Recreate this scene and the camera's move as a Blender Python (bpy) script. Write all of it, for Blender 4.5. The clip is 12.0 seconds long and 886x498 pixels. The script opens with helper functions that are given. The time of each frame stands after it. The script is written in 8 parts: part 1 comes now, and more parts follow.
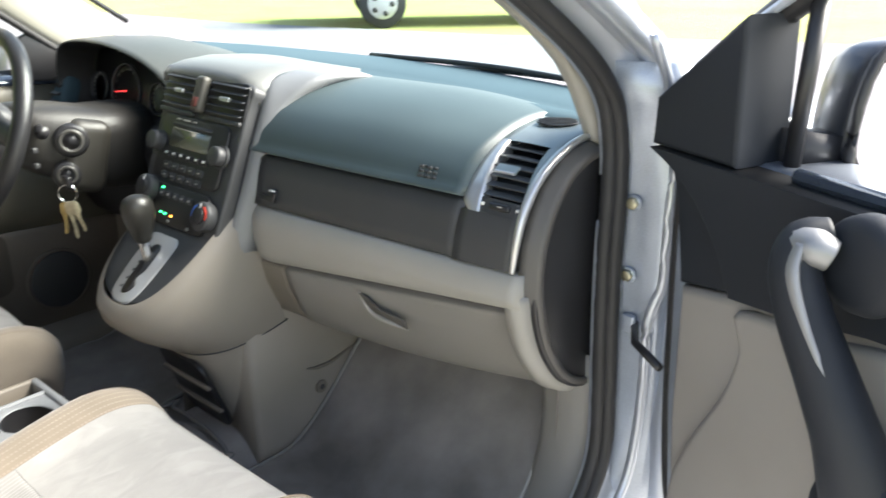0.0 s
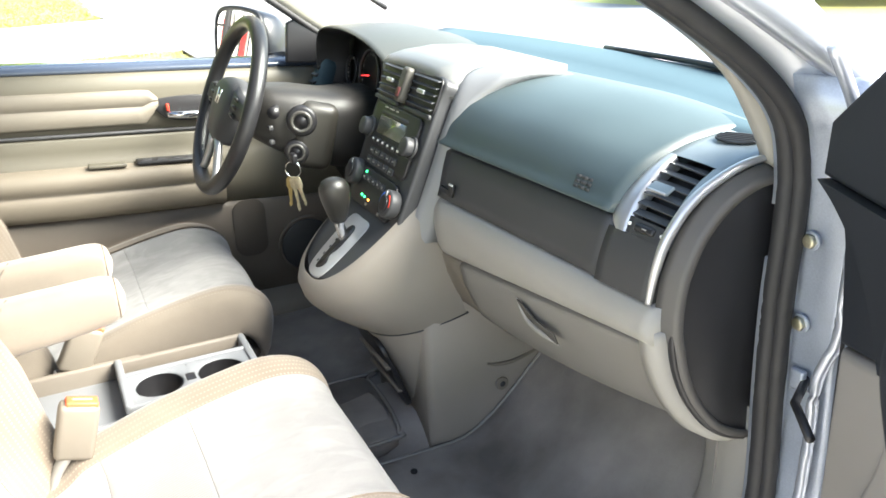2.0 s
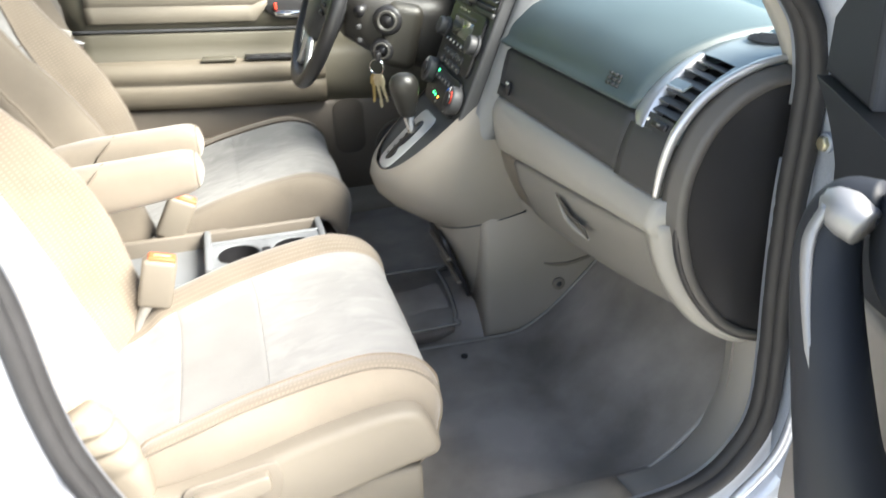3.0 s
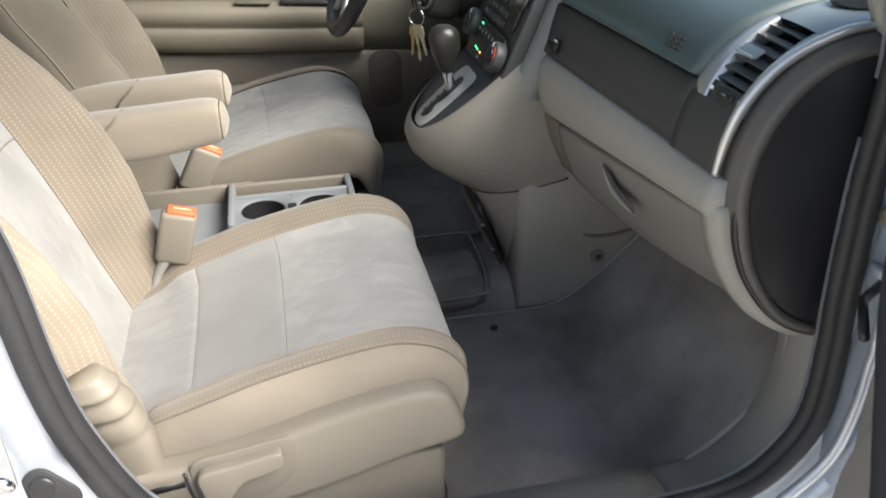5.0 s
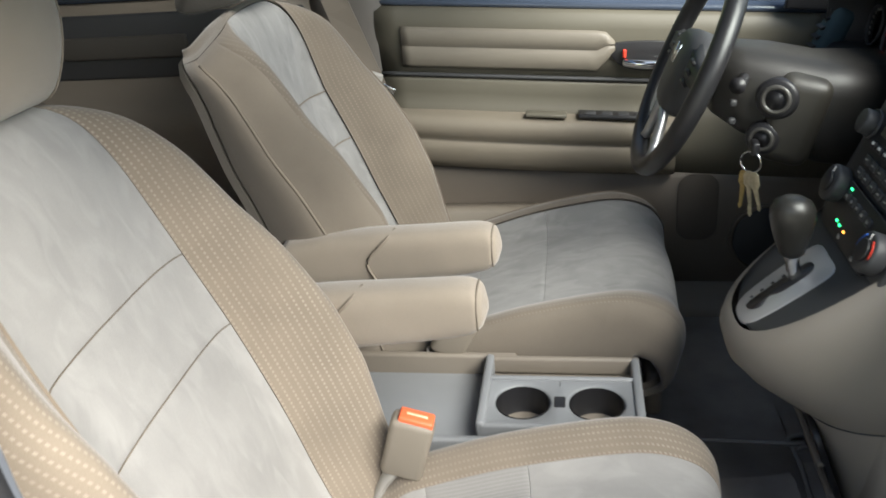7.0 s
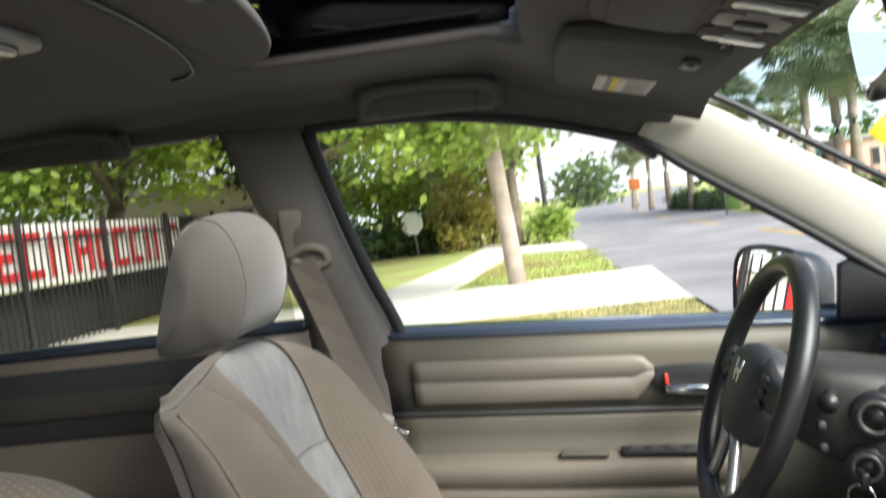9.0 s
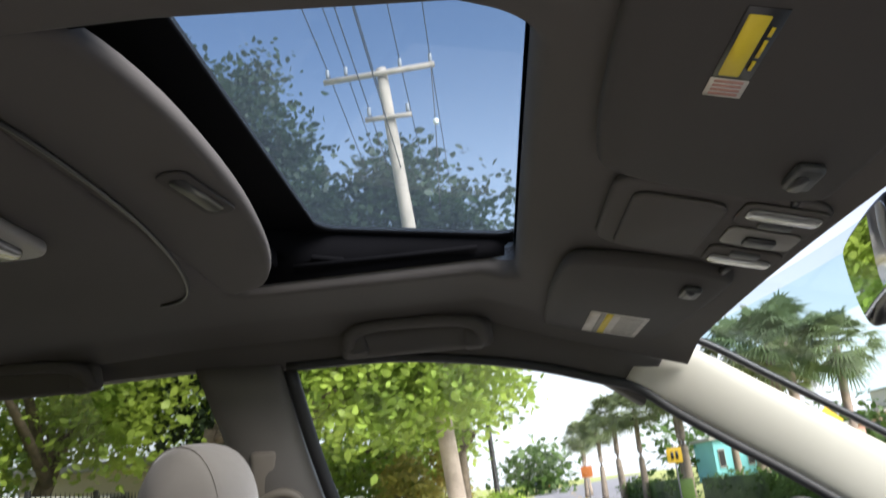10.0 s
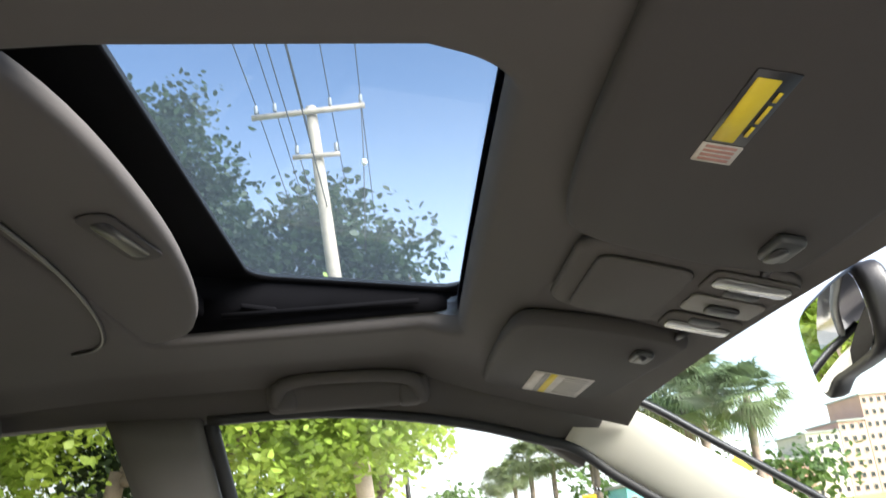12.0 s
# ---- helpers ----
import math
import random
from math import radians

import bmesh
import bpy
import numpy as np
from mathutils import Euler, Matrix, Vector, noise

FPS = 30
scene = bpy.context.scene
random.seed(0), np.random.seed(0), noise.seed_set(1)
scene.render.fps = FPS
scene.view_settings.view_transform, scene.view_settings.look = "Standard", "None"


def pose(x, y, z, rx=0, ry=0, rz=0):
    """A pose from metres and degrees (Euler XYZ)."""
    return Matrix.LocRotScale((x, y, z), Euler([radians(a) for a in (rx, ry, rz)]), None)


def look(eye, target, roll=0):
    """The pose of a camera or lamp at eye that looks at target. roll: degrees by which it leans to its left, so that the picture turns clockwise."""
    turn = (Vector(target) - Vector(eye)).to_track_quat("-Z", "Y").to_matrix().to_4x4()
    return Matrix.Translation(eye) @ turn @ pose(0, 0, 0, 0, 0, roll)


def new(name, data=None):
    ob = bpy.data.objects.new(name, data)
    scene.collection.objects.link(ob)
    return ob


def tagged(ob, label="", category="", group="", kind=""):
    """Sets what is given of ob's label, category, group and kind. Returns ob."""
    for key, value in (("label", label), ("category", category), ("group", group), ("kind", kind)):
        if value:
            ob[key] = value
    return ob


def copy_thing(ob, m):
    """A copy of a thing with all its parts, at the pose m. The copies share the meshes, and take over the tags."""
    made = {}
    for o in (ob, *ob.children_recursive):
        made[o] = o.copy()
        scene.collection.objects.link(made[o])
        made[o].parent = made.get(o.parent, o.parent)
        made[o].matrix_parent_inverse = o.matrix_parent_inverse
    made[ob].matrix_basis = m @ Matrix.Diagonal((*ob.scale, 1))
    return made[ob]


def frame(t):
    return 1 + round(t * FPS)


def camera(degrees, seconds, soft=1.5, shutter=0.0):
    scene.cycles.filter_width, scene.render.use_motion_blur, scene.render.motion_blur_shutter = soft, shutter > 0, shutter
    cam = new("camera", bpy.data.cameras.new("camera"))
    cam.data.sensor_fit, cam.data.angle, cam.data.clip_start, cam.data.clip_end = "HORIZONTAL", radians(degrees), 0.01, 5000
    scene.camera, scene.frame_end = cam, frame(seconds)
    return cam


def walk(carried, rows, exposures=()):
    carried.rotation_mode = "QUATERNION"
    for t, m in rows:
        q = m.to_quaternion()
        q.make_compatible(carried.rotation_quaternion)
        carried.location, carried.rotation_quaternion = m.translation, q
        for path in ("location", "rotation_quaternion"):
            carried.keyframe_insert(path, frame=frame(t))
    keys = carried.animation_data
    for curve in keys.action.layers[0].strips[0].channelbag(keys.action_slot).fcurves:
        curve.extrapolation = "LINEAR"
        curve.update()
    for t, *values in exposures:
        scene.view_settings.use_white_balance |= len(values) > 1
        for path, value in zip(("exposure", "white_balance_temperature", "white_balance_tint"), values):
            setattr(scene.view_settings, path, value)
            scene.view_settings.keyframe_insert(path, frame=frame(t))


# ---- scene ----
cam = camera(55.3, 12.0, shutter=0.4)

PATH = [
    (0, (-0.151, -1.317, 1.42), (1.246, -0.071, 0.716), -0.3),
    (0.5, (-0.107, -1.336, 1.43), (1.092, 0.077, 0.679), -0.8),
    (1, (-0.047, -1.336, 1.427), (1.014, 0.174, 0.654), -1.1),
    (1.5, (0.034, -1.365, 1.438), (0.953, 0.246, 0.688), -1.7),
    (2, (0.081, -1.422, 1.438), (0.871, 0.261, 0.702), -2.1),
    (2.5, (0.155, -1.494, 1.421), (0.79, 0.228, 0.626), -2.0),
    (3, (0.203, -1.57, 1.409), (0.638, 0.171, 0.527), -2.6),
    (3.2, (0.216, -1.601, 1.406), (0.589, 0.14, 0.495), -3.0),
    (4.8, (0.229, -1.504, 1.384), (0.568, 0.199, 0.391), -1.8),
    (5, (0.222, -1.486, 1.388), (0.569, 0.225, 0.413), -1.0),
    (5.5, (0.234, -1.398, 1.404), (0.475, 0.352, 0.466), 0.1),
    (6, (0.241, -1.275, 1.423), (0.258, 0.5, 0.503), -0.2),
    (6.5, (0.258, -1.173, 1.435), (0.086, 0.61, 0.546), -1.9),
    (6.7, (0.254, -1.126, 1.44), (0.009, 0.654, 0.561), -2.7),
    (8.3, (0.270, -0.874, 1.407), (-0.157, 1.0, 0.852), -7.0),
    (8.5, (0.241, -0.868, 1.400), (-0.143, 1.048, 0.964), -7.4),
    (9, (0.185, -0.848, 1.374), (-0.077, 1.138, 1.287), -7.1),
    (9.5, (0.133, -0.829, 1.342), (-0.009, 1.149, 1.604), -6.6),
    (10, (0.111, -0.823, 1.311), (0.045, 1.099, 1.863), -6.3),
    (10.5, (0.094, -0.834, 1.269), (0.081, 1.023, 2.009), -5.5),
    (11, (0.093, -0.819, 1.261), (0.134, 0.999, 2.094), -5.3),
    (11.5, (0.091, -0.794, 1.302), (0.171, 1.046, 2.083), -5.8),
    (12, (0.087, -0.773, 1.345), (0.211, 1.122, 1.971), -6.1),
]
EXPOSURES = [(0, 2.45, 6400, 9), (1.0, 2.65, 6400, 9), (2.0, 2.9, 6400, 9), (2.6, 2.95, 6400, 9), (3.2, 2.55, 6400, 9), (5, 1.8, 6350, 9), (5.5, 1.72, 6300, 9), (6.0, 1.52, 6270, 9), (6.5, 1.5, 6250, 9), (8.3, 1.45, 6200, 9), (9.0, 1.5, 6200, 11), (9.5, 1.15, 6150, 14), (10.0, 1.3, 6050, 14), (10.5, 1.4, 5800, 13), (11.0, 1.85, 5950, 12), (12.0, 1.95, 6200, 12)]
walk(cam, [(t, look(eye, target, roll)) for t, eye, target, roll in PATH], EXPOSURES)

# ---------------------------------------------------------------- sky and sun
SUN_ELEVATION, SUN_HEADING = radians(38), radians(130)
world = bpy.data.worlds.new("sky")
scene.world = world
world.use_nodes = True
wn = world.node_tree.nodes
sky = wn.new("ShaderNodeTexSky")
sky.sky_type, sky.sun_disc = "NISHITA", False
sky.sun_elevation, sky.sun_rotation = SUN_ELEVATION, SUN_HEADING
sky.air_density, sky.dust_density = 1.0, 2.0
wl = world.node_tree.links
coord, way, lift, haze = wn.new("ShaderNodeTexCoord"), wn.new("ShaderNodeSeparateXYZ"), wn.new("ShaderNodeMapRange"), wn.new("ShaderNodeMix")
haze.data_type = "RGBA"
lift.interpolation_type = "SMOOTHSTEP"
lift.inputs["From Min"].default_value, lift.inputs["From Max"].default_value = 0.0, 0.55
lift.inputs["To Min"].default_value, lift.inputs["To Max"].default_value = 0.85, 0.0
wl.new(coord.outputs["Generated"], way.inputs[0])
wl.new(way.outputs["Z"], lift.inputs["Value"])
puff, edge_, both, stretch = wn.new("ShaderNodeTexNoise"), wn.new("ShaderNodeMapRange"), wn.new("ShaderNodeMath"), wn.new("ShaderNodeMapping")
stretch.inputs["Scale"].default_value = (1.0, 1.0, 2.4)
puff.inputs["Scale"].default_value, puff.inputs["Detail"].default_value = 2.6, 6.0
edge_.inputs["From Min"].default_value, edge_.inputs["From Max"].default_value = 0.52, 0.72
edge_.inputs["To Max"].default_value = 0.55
both.operation = "MAXIMUM"
wl.new(coord.outputs["Generated"], stretch.inputs["Vector"])
wl.new(stretch.outputs[0], puff.inputs["Vector"])
wl.new(puff.outputs["Fac"], edge_.inputs["Value"])
wl.new(lift.outputs[0], both.inputs[0])
wl.new(edge_.outputs[0], both.inputs[1])
wl.new(both.outputs[0], haze.inputs["Factor"])
wl.new(sky.outputs[0], haze.inputs["A"])
haze.inputs["B"].default_value = (8.5, 8.6, 8.7, 1)
wl.new(haze.outputs["Result"], wn["Background"].inputs[0])
wn["Background"].inputs[1].default_value = 0.075
sun = new("sun", bpy.data.lights.new("sun", "SUN"))
sun.data.energy, sun.data.angle, sun.data.color = 4.2, radians(44), (1.0, 0.94, 0.84)
sun_from = Vector((math.sin(SUN_HEADING) * math.cos(SUN_ELEVATION), math.cos(SUN_HEADING) * math.cos(SUN_ELEVATION), math.sin(SUN_ELEVATION)))
sun.matrix_world = look(sun_from * 50, (0, 0, 0))


# ---------------------------------------------------------------- materials
def M(name, col, rough=0.6, metal=0.0, var=0.12, scale=7.0, fine=260.0, bump=0.15, dist=0.0006, coat=0.0, tint=None, spec=0.5, sheen=0.0):
    """A surface with a broad and a fine variation of colour, and fine relief."""
    m = bpy.data.materials.new(name)
    m.use_nodes = True
    n, l = m.node_tree.nodes, m.node_tree.links
    b = n["Principled BSDF"]
    b.inputs["Roughness"].default_value = rough
    b.inputs["Metallic"].default_value = metal
    b.inputs["Coat Weight"].default_value = coat
    b.inputs["Coat Roughness"].default_value = 0.08
    b.inputs["Specular IOR Level"].default_value = spec
    b.inputs["Sheen Weight"].default_value = sheen
    tc = n.new("ShaderNodeTexCoord")
    big, small = n.new("ShaderNodeTexNoise"), n.new("ShaderNodeTexNoise")
    big.inputs["Scale"].default_value, big.inputs["Detail"].default_value = scale, 5.0
    small.inputs["Scale"].default_value, small.inputs["Detail"].default_value = fine, 2.0
    l.new(tc.outputs["Object"], big.inputs["Vector"])
    l.new(tc.outputs["Object"], small.inputs["Vector"])
    mixer = n.new("ShaderNodeMix")
    mixer.data_type = "RGBA"
    dark = tint or tuple(c * (1 - 2 * var) for c in col)
    lite = tuple(min(1.0, c * (1 + 0.6 * var)) for c in col)
    mixer.inputs["A"].default_value, mixer.inputs["B"].default_value = (*dark, 1), (*lite, 1)
    ramp = n.new("ShaderNodeMapRange")
    ramp.inputs["From Min"].default_value, ramp.inputs["From Max"].default_value = 0.3, 0.7
    l.new(big.outputs["Fac"], ramp.inputs["Value"])
    l.new(ramp.outputs["Result"], mixer.inputs["Factor"])
    over = n.new("ShaderNodeMix")
    over.data_type, over.blend_type = "RGBA", "OVERLAY"
    over.inputs["Factor"].default_value = min(1.0, 2 * var)
    l.new(mixer.outputs["Result"], over.inputs["A"])
    l.new(small.outputs["Color"], over.inputs["B"])
    gray = n.new("ShaderNodeRGBToBW")
    l.new(small.outputs["Color"], gray.inputs["Color"])
    l.new(gray.outputs["Val"], over.inputs["B"])
    l.new(over.outputs["Result"], b.inputs["Base Color"])
    if bump:
        bn = n.new("ShaderNodeBump")
        bn.inputs["Strength"].default_value, bn.inputs["Distance"].default_value = bump, dist
        l.new(small.outputs["Fac"], bn.inputs["Height"])
        l.new(bn.outputs["Normal"], b.inputs["Normal"])
    return m


def woven(name, col, dot, row=0.0095, step=0.0062, amount=0.32):
    """Seat cloth with rows of small pale woven marks that run along the panel."""
    m = M(name, col, 0.92, var=0.09, scale=9, fine=900, bump=0.4, dist=0.0006, sheen=0.3)
    n, l = m.node_tree.nodes, m.node_tree.links
    b = n["Principled BSDF"]
    src = b.inputs["Base Color"].links[0].from_socket
    at = n.new("ShaderNodeUVMap")
    at.uv_map = "run"
    sep = n.new("ShaderNodeSeparateXYZ")
    l.new(at.outputs[0], sep.inputs[0])
    waves = []
    for axis, pitch, lo, hi in (("X", step, -0.35, 0.25), ("Y", row, 0.35, 0.85)):
        mul, sine, ramp = n.new("ShaderNodeMath"), n.new("ShaderNodeMath"), n.new("ShaderNodeMapRange")
        mul.operation, sine.operation = "MULTIPLY", "SINE"
        mul.inputs[1].default_value = 2 * math.pi / pitch
        ramp.inputs["From Min"].default_value, ramp.inputs["From Max"].default_value = lo, hi
        l.new(sep.outputs[axis], mul.inputs[0])
        l.new(mul.outputs[0], sine.inputs[0])
        l.new(sine.outputs[0], ramp.inputs["Value"])
        waves.append(ramp)
    worn = n.new("ShaderNodeTexNoise")
    worn.inputs["Scale"].default_value = 14.0
    tc = n.new("ShaderNodeTexCoord")
    l.new(tc.outputs["Object"], worn.inputs["Vector"])
    fac = None
    for other in (waves[1].outputs[0], worn.outputs["Fac"]):
        f = n.new("ShaderNodeMath")
        f.operation = "MULTIPLY"
        l.new(fac.outputs[0] if fac else waves[0].outputs[0], f.inputs[0])
        l.new(other, f.inputs[1])
        fac = f
    top = n.new("ShaderNodeMath")
    top.operation, top.use_clamp = "MULTIPLY", True
    top.inputs[1].default_value = 2 * amount
    l.new(fac.outputs[0], top.inputs[0])
    mx = n.new("ShaderNodeMix")
    mx.data_type = "RGBA"
    l.new(top.outputs[0], mx.inputs["Factor"])
    l.new(src, mx.inputs["A"])
    mx.inputs["B"].default_value = (*dot, 1)
    l.new(mx.outputs["Result"], b.inputs["Base Color"])
    return m


def brushed(name, col, dark, lite):
    """Napped cloth: strokes where the nap lies the other way, lighter and darker."""
    m = M(name, col, 0.96, var=0.06, scale=9, fine=800, bump=0.35, dist=0.0005, sheen=0.25)
    n, l = m.node_tree.nodes, m.node_tree.links
    b = n["Principled BSDF"]
    src = b.inputs["Base Color"].links[0].from_socket
    tc, mp = n.new("ShaderNodeTexCoord"), n.new("ShaderNodeMapping")
    mp.inputs["Rotation"].default_value = (0.0, 0.3, 0.6)
    mp.inputs["Scale"].default_value = (1.0, 2.1, 1.0)
    l.new(tc.outputs["Object"], mp.inputs["Vector"])
    for scale, shade, lo, hi, amount in ((11.0, dark, 0.46, 0.66, 0.40), (17.0, lite, 0.48, 0.66, 0.35)):
        nz, ramp, mul, mx = n.new("ShaderNodeTexNoise"), n.new("ShaderNodeMapRange"), n.new("ShaderNodeMath"), n.new("ShaderNodeMix")
        nz.inputs["Scale"].default_value, nz.inputs["Detail"].default_value, nz.inputs["Distortion"].default_value = scale, 3.5, 0.8
        ramp.inputs["From Min"].default_value, ramp.inputs["From Max"].default_value = lo, hi
        mul.operation, mx.data_type = "MULTIPLY", "RGBA"
        mul.inputs[1].default_value = amount
        l.new(mp.outputs[0], nz.inputs["Vector"])
        l.new(nz.outputs["Fac"], ramp.inputs["Value"])
        l.new(ramp.outputs[0], mul.inputs[0])
        l.new(mul.outputs[0], mx.inputs["Factor"])
        l.new(src, mx.inputs["A"])
        mx.inputs["B"].default_value = (*shade, 1)
        src = mx.outputs["Result"]
    l.new(src, b.inputs["Base Color"])
    return m


def glass(name, tint=(1, 1, 1), haze_mix=0.0):
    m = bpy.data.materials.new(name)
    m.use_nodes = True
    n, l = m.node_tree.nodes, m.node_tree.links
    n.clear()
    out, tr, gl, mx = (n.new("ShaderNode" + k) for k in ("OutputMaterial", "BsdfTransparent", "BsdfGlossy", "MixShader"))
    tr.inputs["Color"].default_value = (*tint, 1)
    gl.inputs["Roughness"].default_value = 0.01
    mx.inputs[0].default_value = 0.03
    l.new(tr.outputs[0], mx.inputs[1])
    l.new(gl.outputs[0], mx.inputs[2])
    # a bluish translucent film mixed in, which veils the view with haze
    if haze_mix:
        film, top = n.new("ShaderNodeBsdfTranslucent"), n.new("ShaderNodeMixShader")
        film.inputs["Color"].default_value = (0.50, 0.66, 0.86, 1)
        top.inputs[0].default_value = haze_mix
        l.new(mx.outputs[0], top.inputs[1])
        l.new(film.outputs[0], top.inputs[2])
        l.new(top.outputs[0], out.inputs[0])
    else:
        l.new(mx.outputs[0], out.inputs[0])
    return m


def glow(name, col, power):
    m = bpy.data.materials.new(name)
    m.use_nodes = True
    b = m.node_tree.nodes["Principled BSDF"]
    b.inputs["Base Color"].default_value = (*(0.3 * c for c in col), 1)
    b.inputs["Emission Color"].default_value, b.inputs["Emission Strength"].default_value = (*col, 1), power
    return m


CLOTH = M("beige_seat_cloth", (0.262, 0.224, 0.178), 0.92, var=0.1, scale=6, fine=1100, bump=0.5, dist=0.0007, sheen=0.35)
SUEDE = brushed("grey_beige_brushed_cloth", (0.308, 0.300, 0.286), (0.225, 0.220, 0.212), (0.375, 0.366, 0.350))
# driver seat copy of the brushed cloth, darkened: shade put into the colour
SHADESUEDE = brushed("shaded_blue_grey_brushed_cloth", (0.212, 0.212, 0.208), (0.115, 0.115, 0.115), (0.30, 0.298, 0.29))
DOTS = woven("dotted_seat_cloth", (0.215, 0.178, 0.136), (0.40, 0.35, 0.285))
# driver seat copies of plain and dotted cloth, with shade in their colour
SHADECLOTH = M("shaded_brown_seat_cloth", (0.172, 0.147, 0.116), 0.92, var=0.12, scale=6, fine=1100, bump=0.5, dist=0.0007, sheen=0.3)
SHADEDOTS = woven("shaded_dotted_seat_cloth", (0.150, 0.126, 0.098), (0.25, 0.218, 0.176))
PIPING = M("seam_thread", (0.20, 0.17, 0.132), 0.9, var=0.15)
BEIGE = M("beige_plastic", (0.225, 0.198, 0.160), 0.55, var=0.06, scale=4, fine=1400, bump=0.3, dist=0.0003)
TAUPE = M("taupe_plastic", (0.205, 0.180, 0.148), 0.55, var=0.06, scale=4, fine=1400, bump=0.3, dist=0.0003)
TUNNEL = M("grey_taupe_plastic", (0.315, 0.285, 0.245), 0.55, var=0.06, scale=4, fine=1400, bump=0.3, dist=0.0003)
GREYLT = M("light_grey_plastic", (0.32, 0.31, 0.285), 0.5, var=0.05, scale=4, fine=1500, bump=0.3, dist=0.0003)
GREY = M("grey_plastic", (0.215, 0.205, 0.19), 0.55, var=0.05, scale=4, fine=1500, bump=0.3, dist=0.0003)
CHAR = M("charcoal_plastic", (0.045, 0.047, 0.05), 0.5, var=0.08, scale=4, fine=1500, bump=0.3, dist=0.0003)
# dark pad; the teal of sky light through the windscreen is in its colour
PAD = M("dark_soft_dash_pad", (0.058, 0.083, 0.09), 0.45, var=0.06, scale=3, fine=1300, bump=0.35, dist=0.0004)
BLACK = M("black_plastic", (0.018, 0.018, 0.02), 0.4, var=0.1, fine=900)
RUBBER = M("black_rubber", (0.022, 0.022, 0.024), 0.6, var=0.15, scale=20, fine=500)
LEATHER = M("black_wheel_leather", (0.016, 0.0165, 0.018), 0.34, var=0.12, scale=15, fine=1500, bump=0.3)
CARPET = M("dark_grey_carpet", (0.38, 0.352, 0.326), 1.0, var=0.24, scale=6, fine=1500, bump=1.0, dist=0.002)
LINER = M("grey_headliner_cloth", (0.090, 0.082, 0.078), 0.95, var=0.04, scale=3, fine=1600, bump=0.4, dist=0.0004)
# headliner grey made darker for the visors, which carry their shade as colour
VISOR = M("shaded_grey_visor_cloth", (0.056, 0.051, 0.049), 0.9, var=0.05, scale=5, fine=1500, bump=0.4, dist=0.0004)
CREAM = M("cream_pillar_trim", (0.52, 0.50, 0.43), 0.5, var=0.04, scale=4, fine=1500, bump=0.25, dist=0.0003)
PAINT = M("silver_blue_car_paint", (0.44, 0.475, 0.54), 0.32, 0.55, var=0.03, scale=3, fine=2500, bump=0.02, coat=0.8)
PAINTIN = M("blue_grey_painted_steel", (0.38, 0.425, 0.505), 0.36, 0.45, var=0.1, scale=9, fine=400, bump=0.1, coat=0.4)
CHROME = M("chrome", (0.8, 0.8, 0.8), 0.12, 1.0, var=0.02, bump=0)
SILVER = M("satin_silver_plastic", (0.55, 0.56, 0.57), 0.34, 0.75, var=0.04, fine=1500, bump=0.1)
BRASS = M("brass_key", (0.5, 0.40, 0.18), 0.35, 0.9, var=0.15, scale=60)
RED = M("red_plastic", (0.75, 0.06, 0.03), 0.4, var=0.05)
ORANGE = M("orange_red_button", (0.85, 0.16, 0.06), 0.45, var=0.05)
WHITE = M("white_print", (0.75, 0.75, 0.72), 0.6, var=0.05)
YELLOW = M("yellow_print", (0.75, 0.58, 0.03), 0.6, var=0.05)
PAPER = M("white_label_paper", (0.62, 0.58, 0.52), 0.7, var=0.1, scale=40)
GREYPRINT = M("grey_print", (0.33, 0.31, 0.27), 0.7)
CLEAR = M("frosted_lamp_lens", (0.17, 0.17, 0.168), 0.25, var=0.06, scale=60, coat=0.5)
SCREEN = M("green_grey_display", (0.10, 0.11, 0.075), 0.2, var=0.1, coat=0.6)
STEEL = M("zinc_plated_bolt", (0.55, 0.52, 0.38), 0.35, 0.9, var=0.15, scale=80)
BELT = M("beige_seat_belt_webbing", (0.15, 0.13, 0.105), 0.8, var=0.08, fine=1500, bump=0.5)
MIRROR = M("mirror_glass", (0.9, 0.9, 0.9), 0.0, 1.0, var=0.0, bump=0)
WINDSCREEN = glass("green_tinted_windscreen_glass", (0.80, 0.93, 0.91))
GLASS = glass("clear_window_glass", (0.93, 0.97, 0.95))
# the last number mixes pale blue haze into the pane
TINTGLASS = glass("hazed_tinted_roof_glass", (0.60, 0.71, 0.78), 0.035)
PRIVACY = glass("privacy_window_glass", (0.56, 0.58, 0.54))
LED_GREEN, LED_RED, LED_AMBER = glow("green_led", (0.05, 1, 0.25), 1.5), glow("red_needle", (1, 0.05, 0.05), 0.35), glow("amber_led", (1, 0.35, 0.05), 1.5)


# ---------------------------------------------------------------- mesh helpers
def link(name, bm, material, smooth=True):
    me = bpy.data.meshes.new(name)
    bm.to_mesh(me)
    bm.free()
    me.materials.append(material)
    if smooth:
        me.polygons.foreach_set("use_smooth", [True] * len(me.polygons))
    return new(name, me)


def part(name, bm, material, parent=None, label="", smooth=True):
    ob = link(name, bm, material, smooth)
    if parent is not None:
        ob.parent = parent
        m = parent.matrix_basis.copy()
        up = parent.parent
        if up is not None:
            m = up.matrix_basis @ parent.matrix_parent_inverse @ m
        ob.matrix_parent_inverse = m.inverted()
    if label:
        ob["label"] = label
    return ob


def thing(name, base, label, category, group="", kind=""):
    e = new(name)
    e.empty_display_size = 0.05
    e.matrix_basis = Matrix.Translation(base)
    return tagged(e, label, category, group, kind)


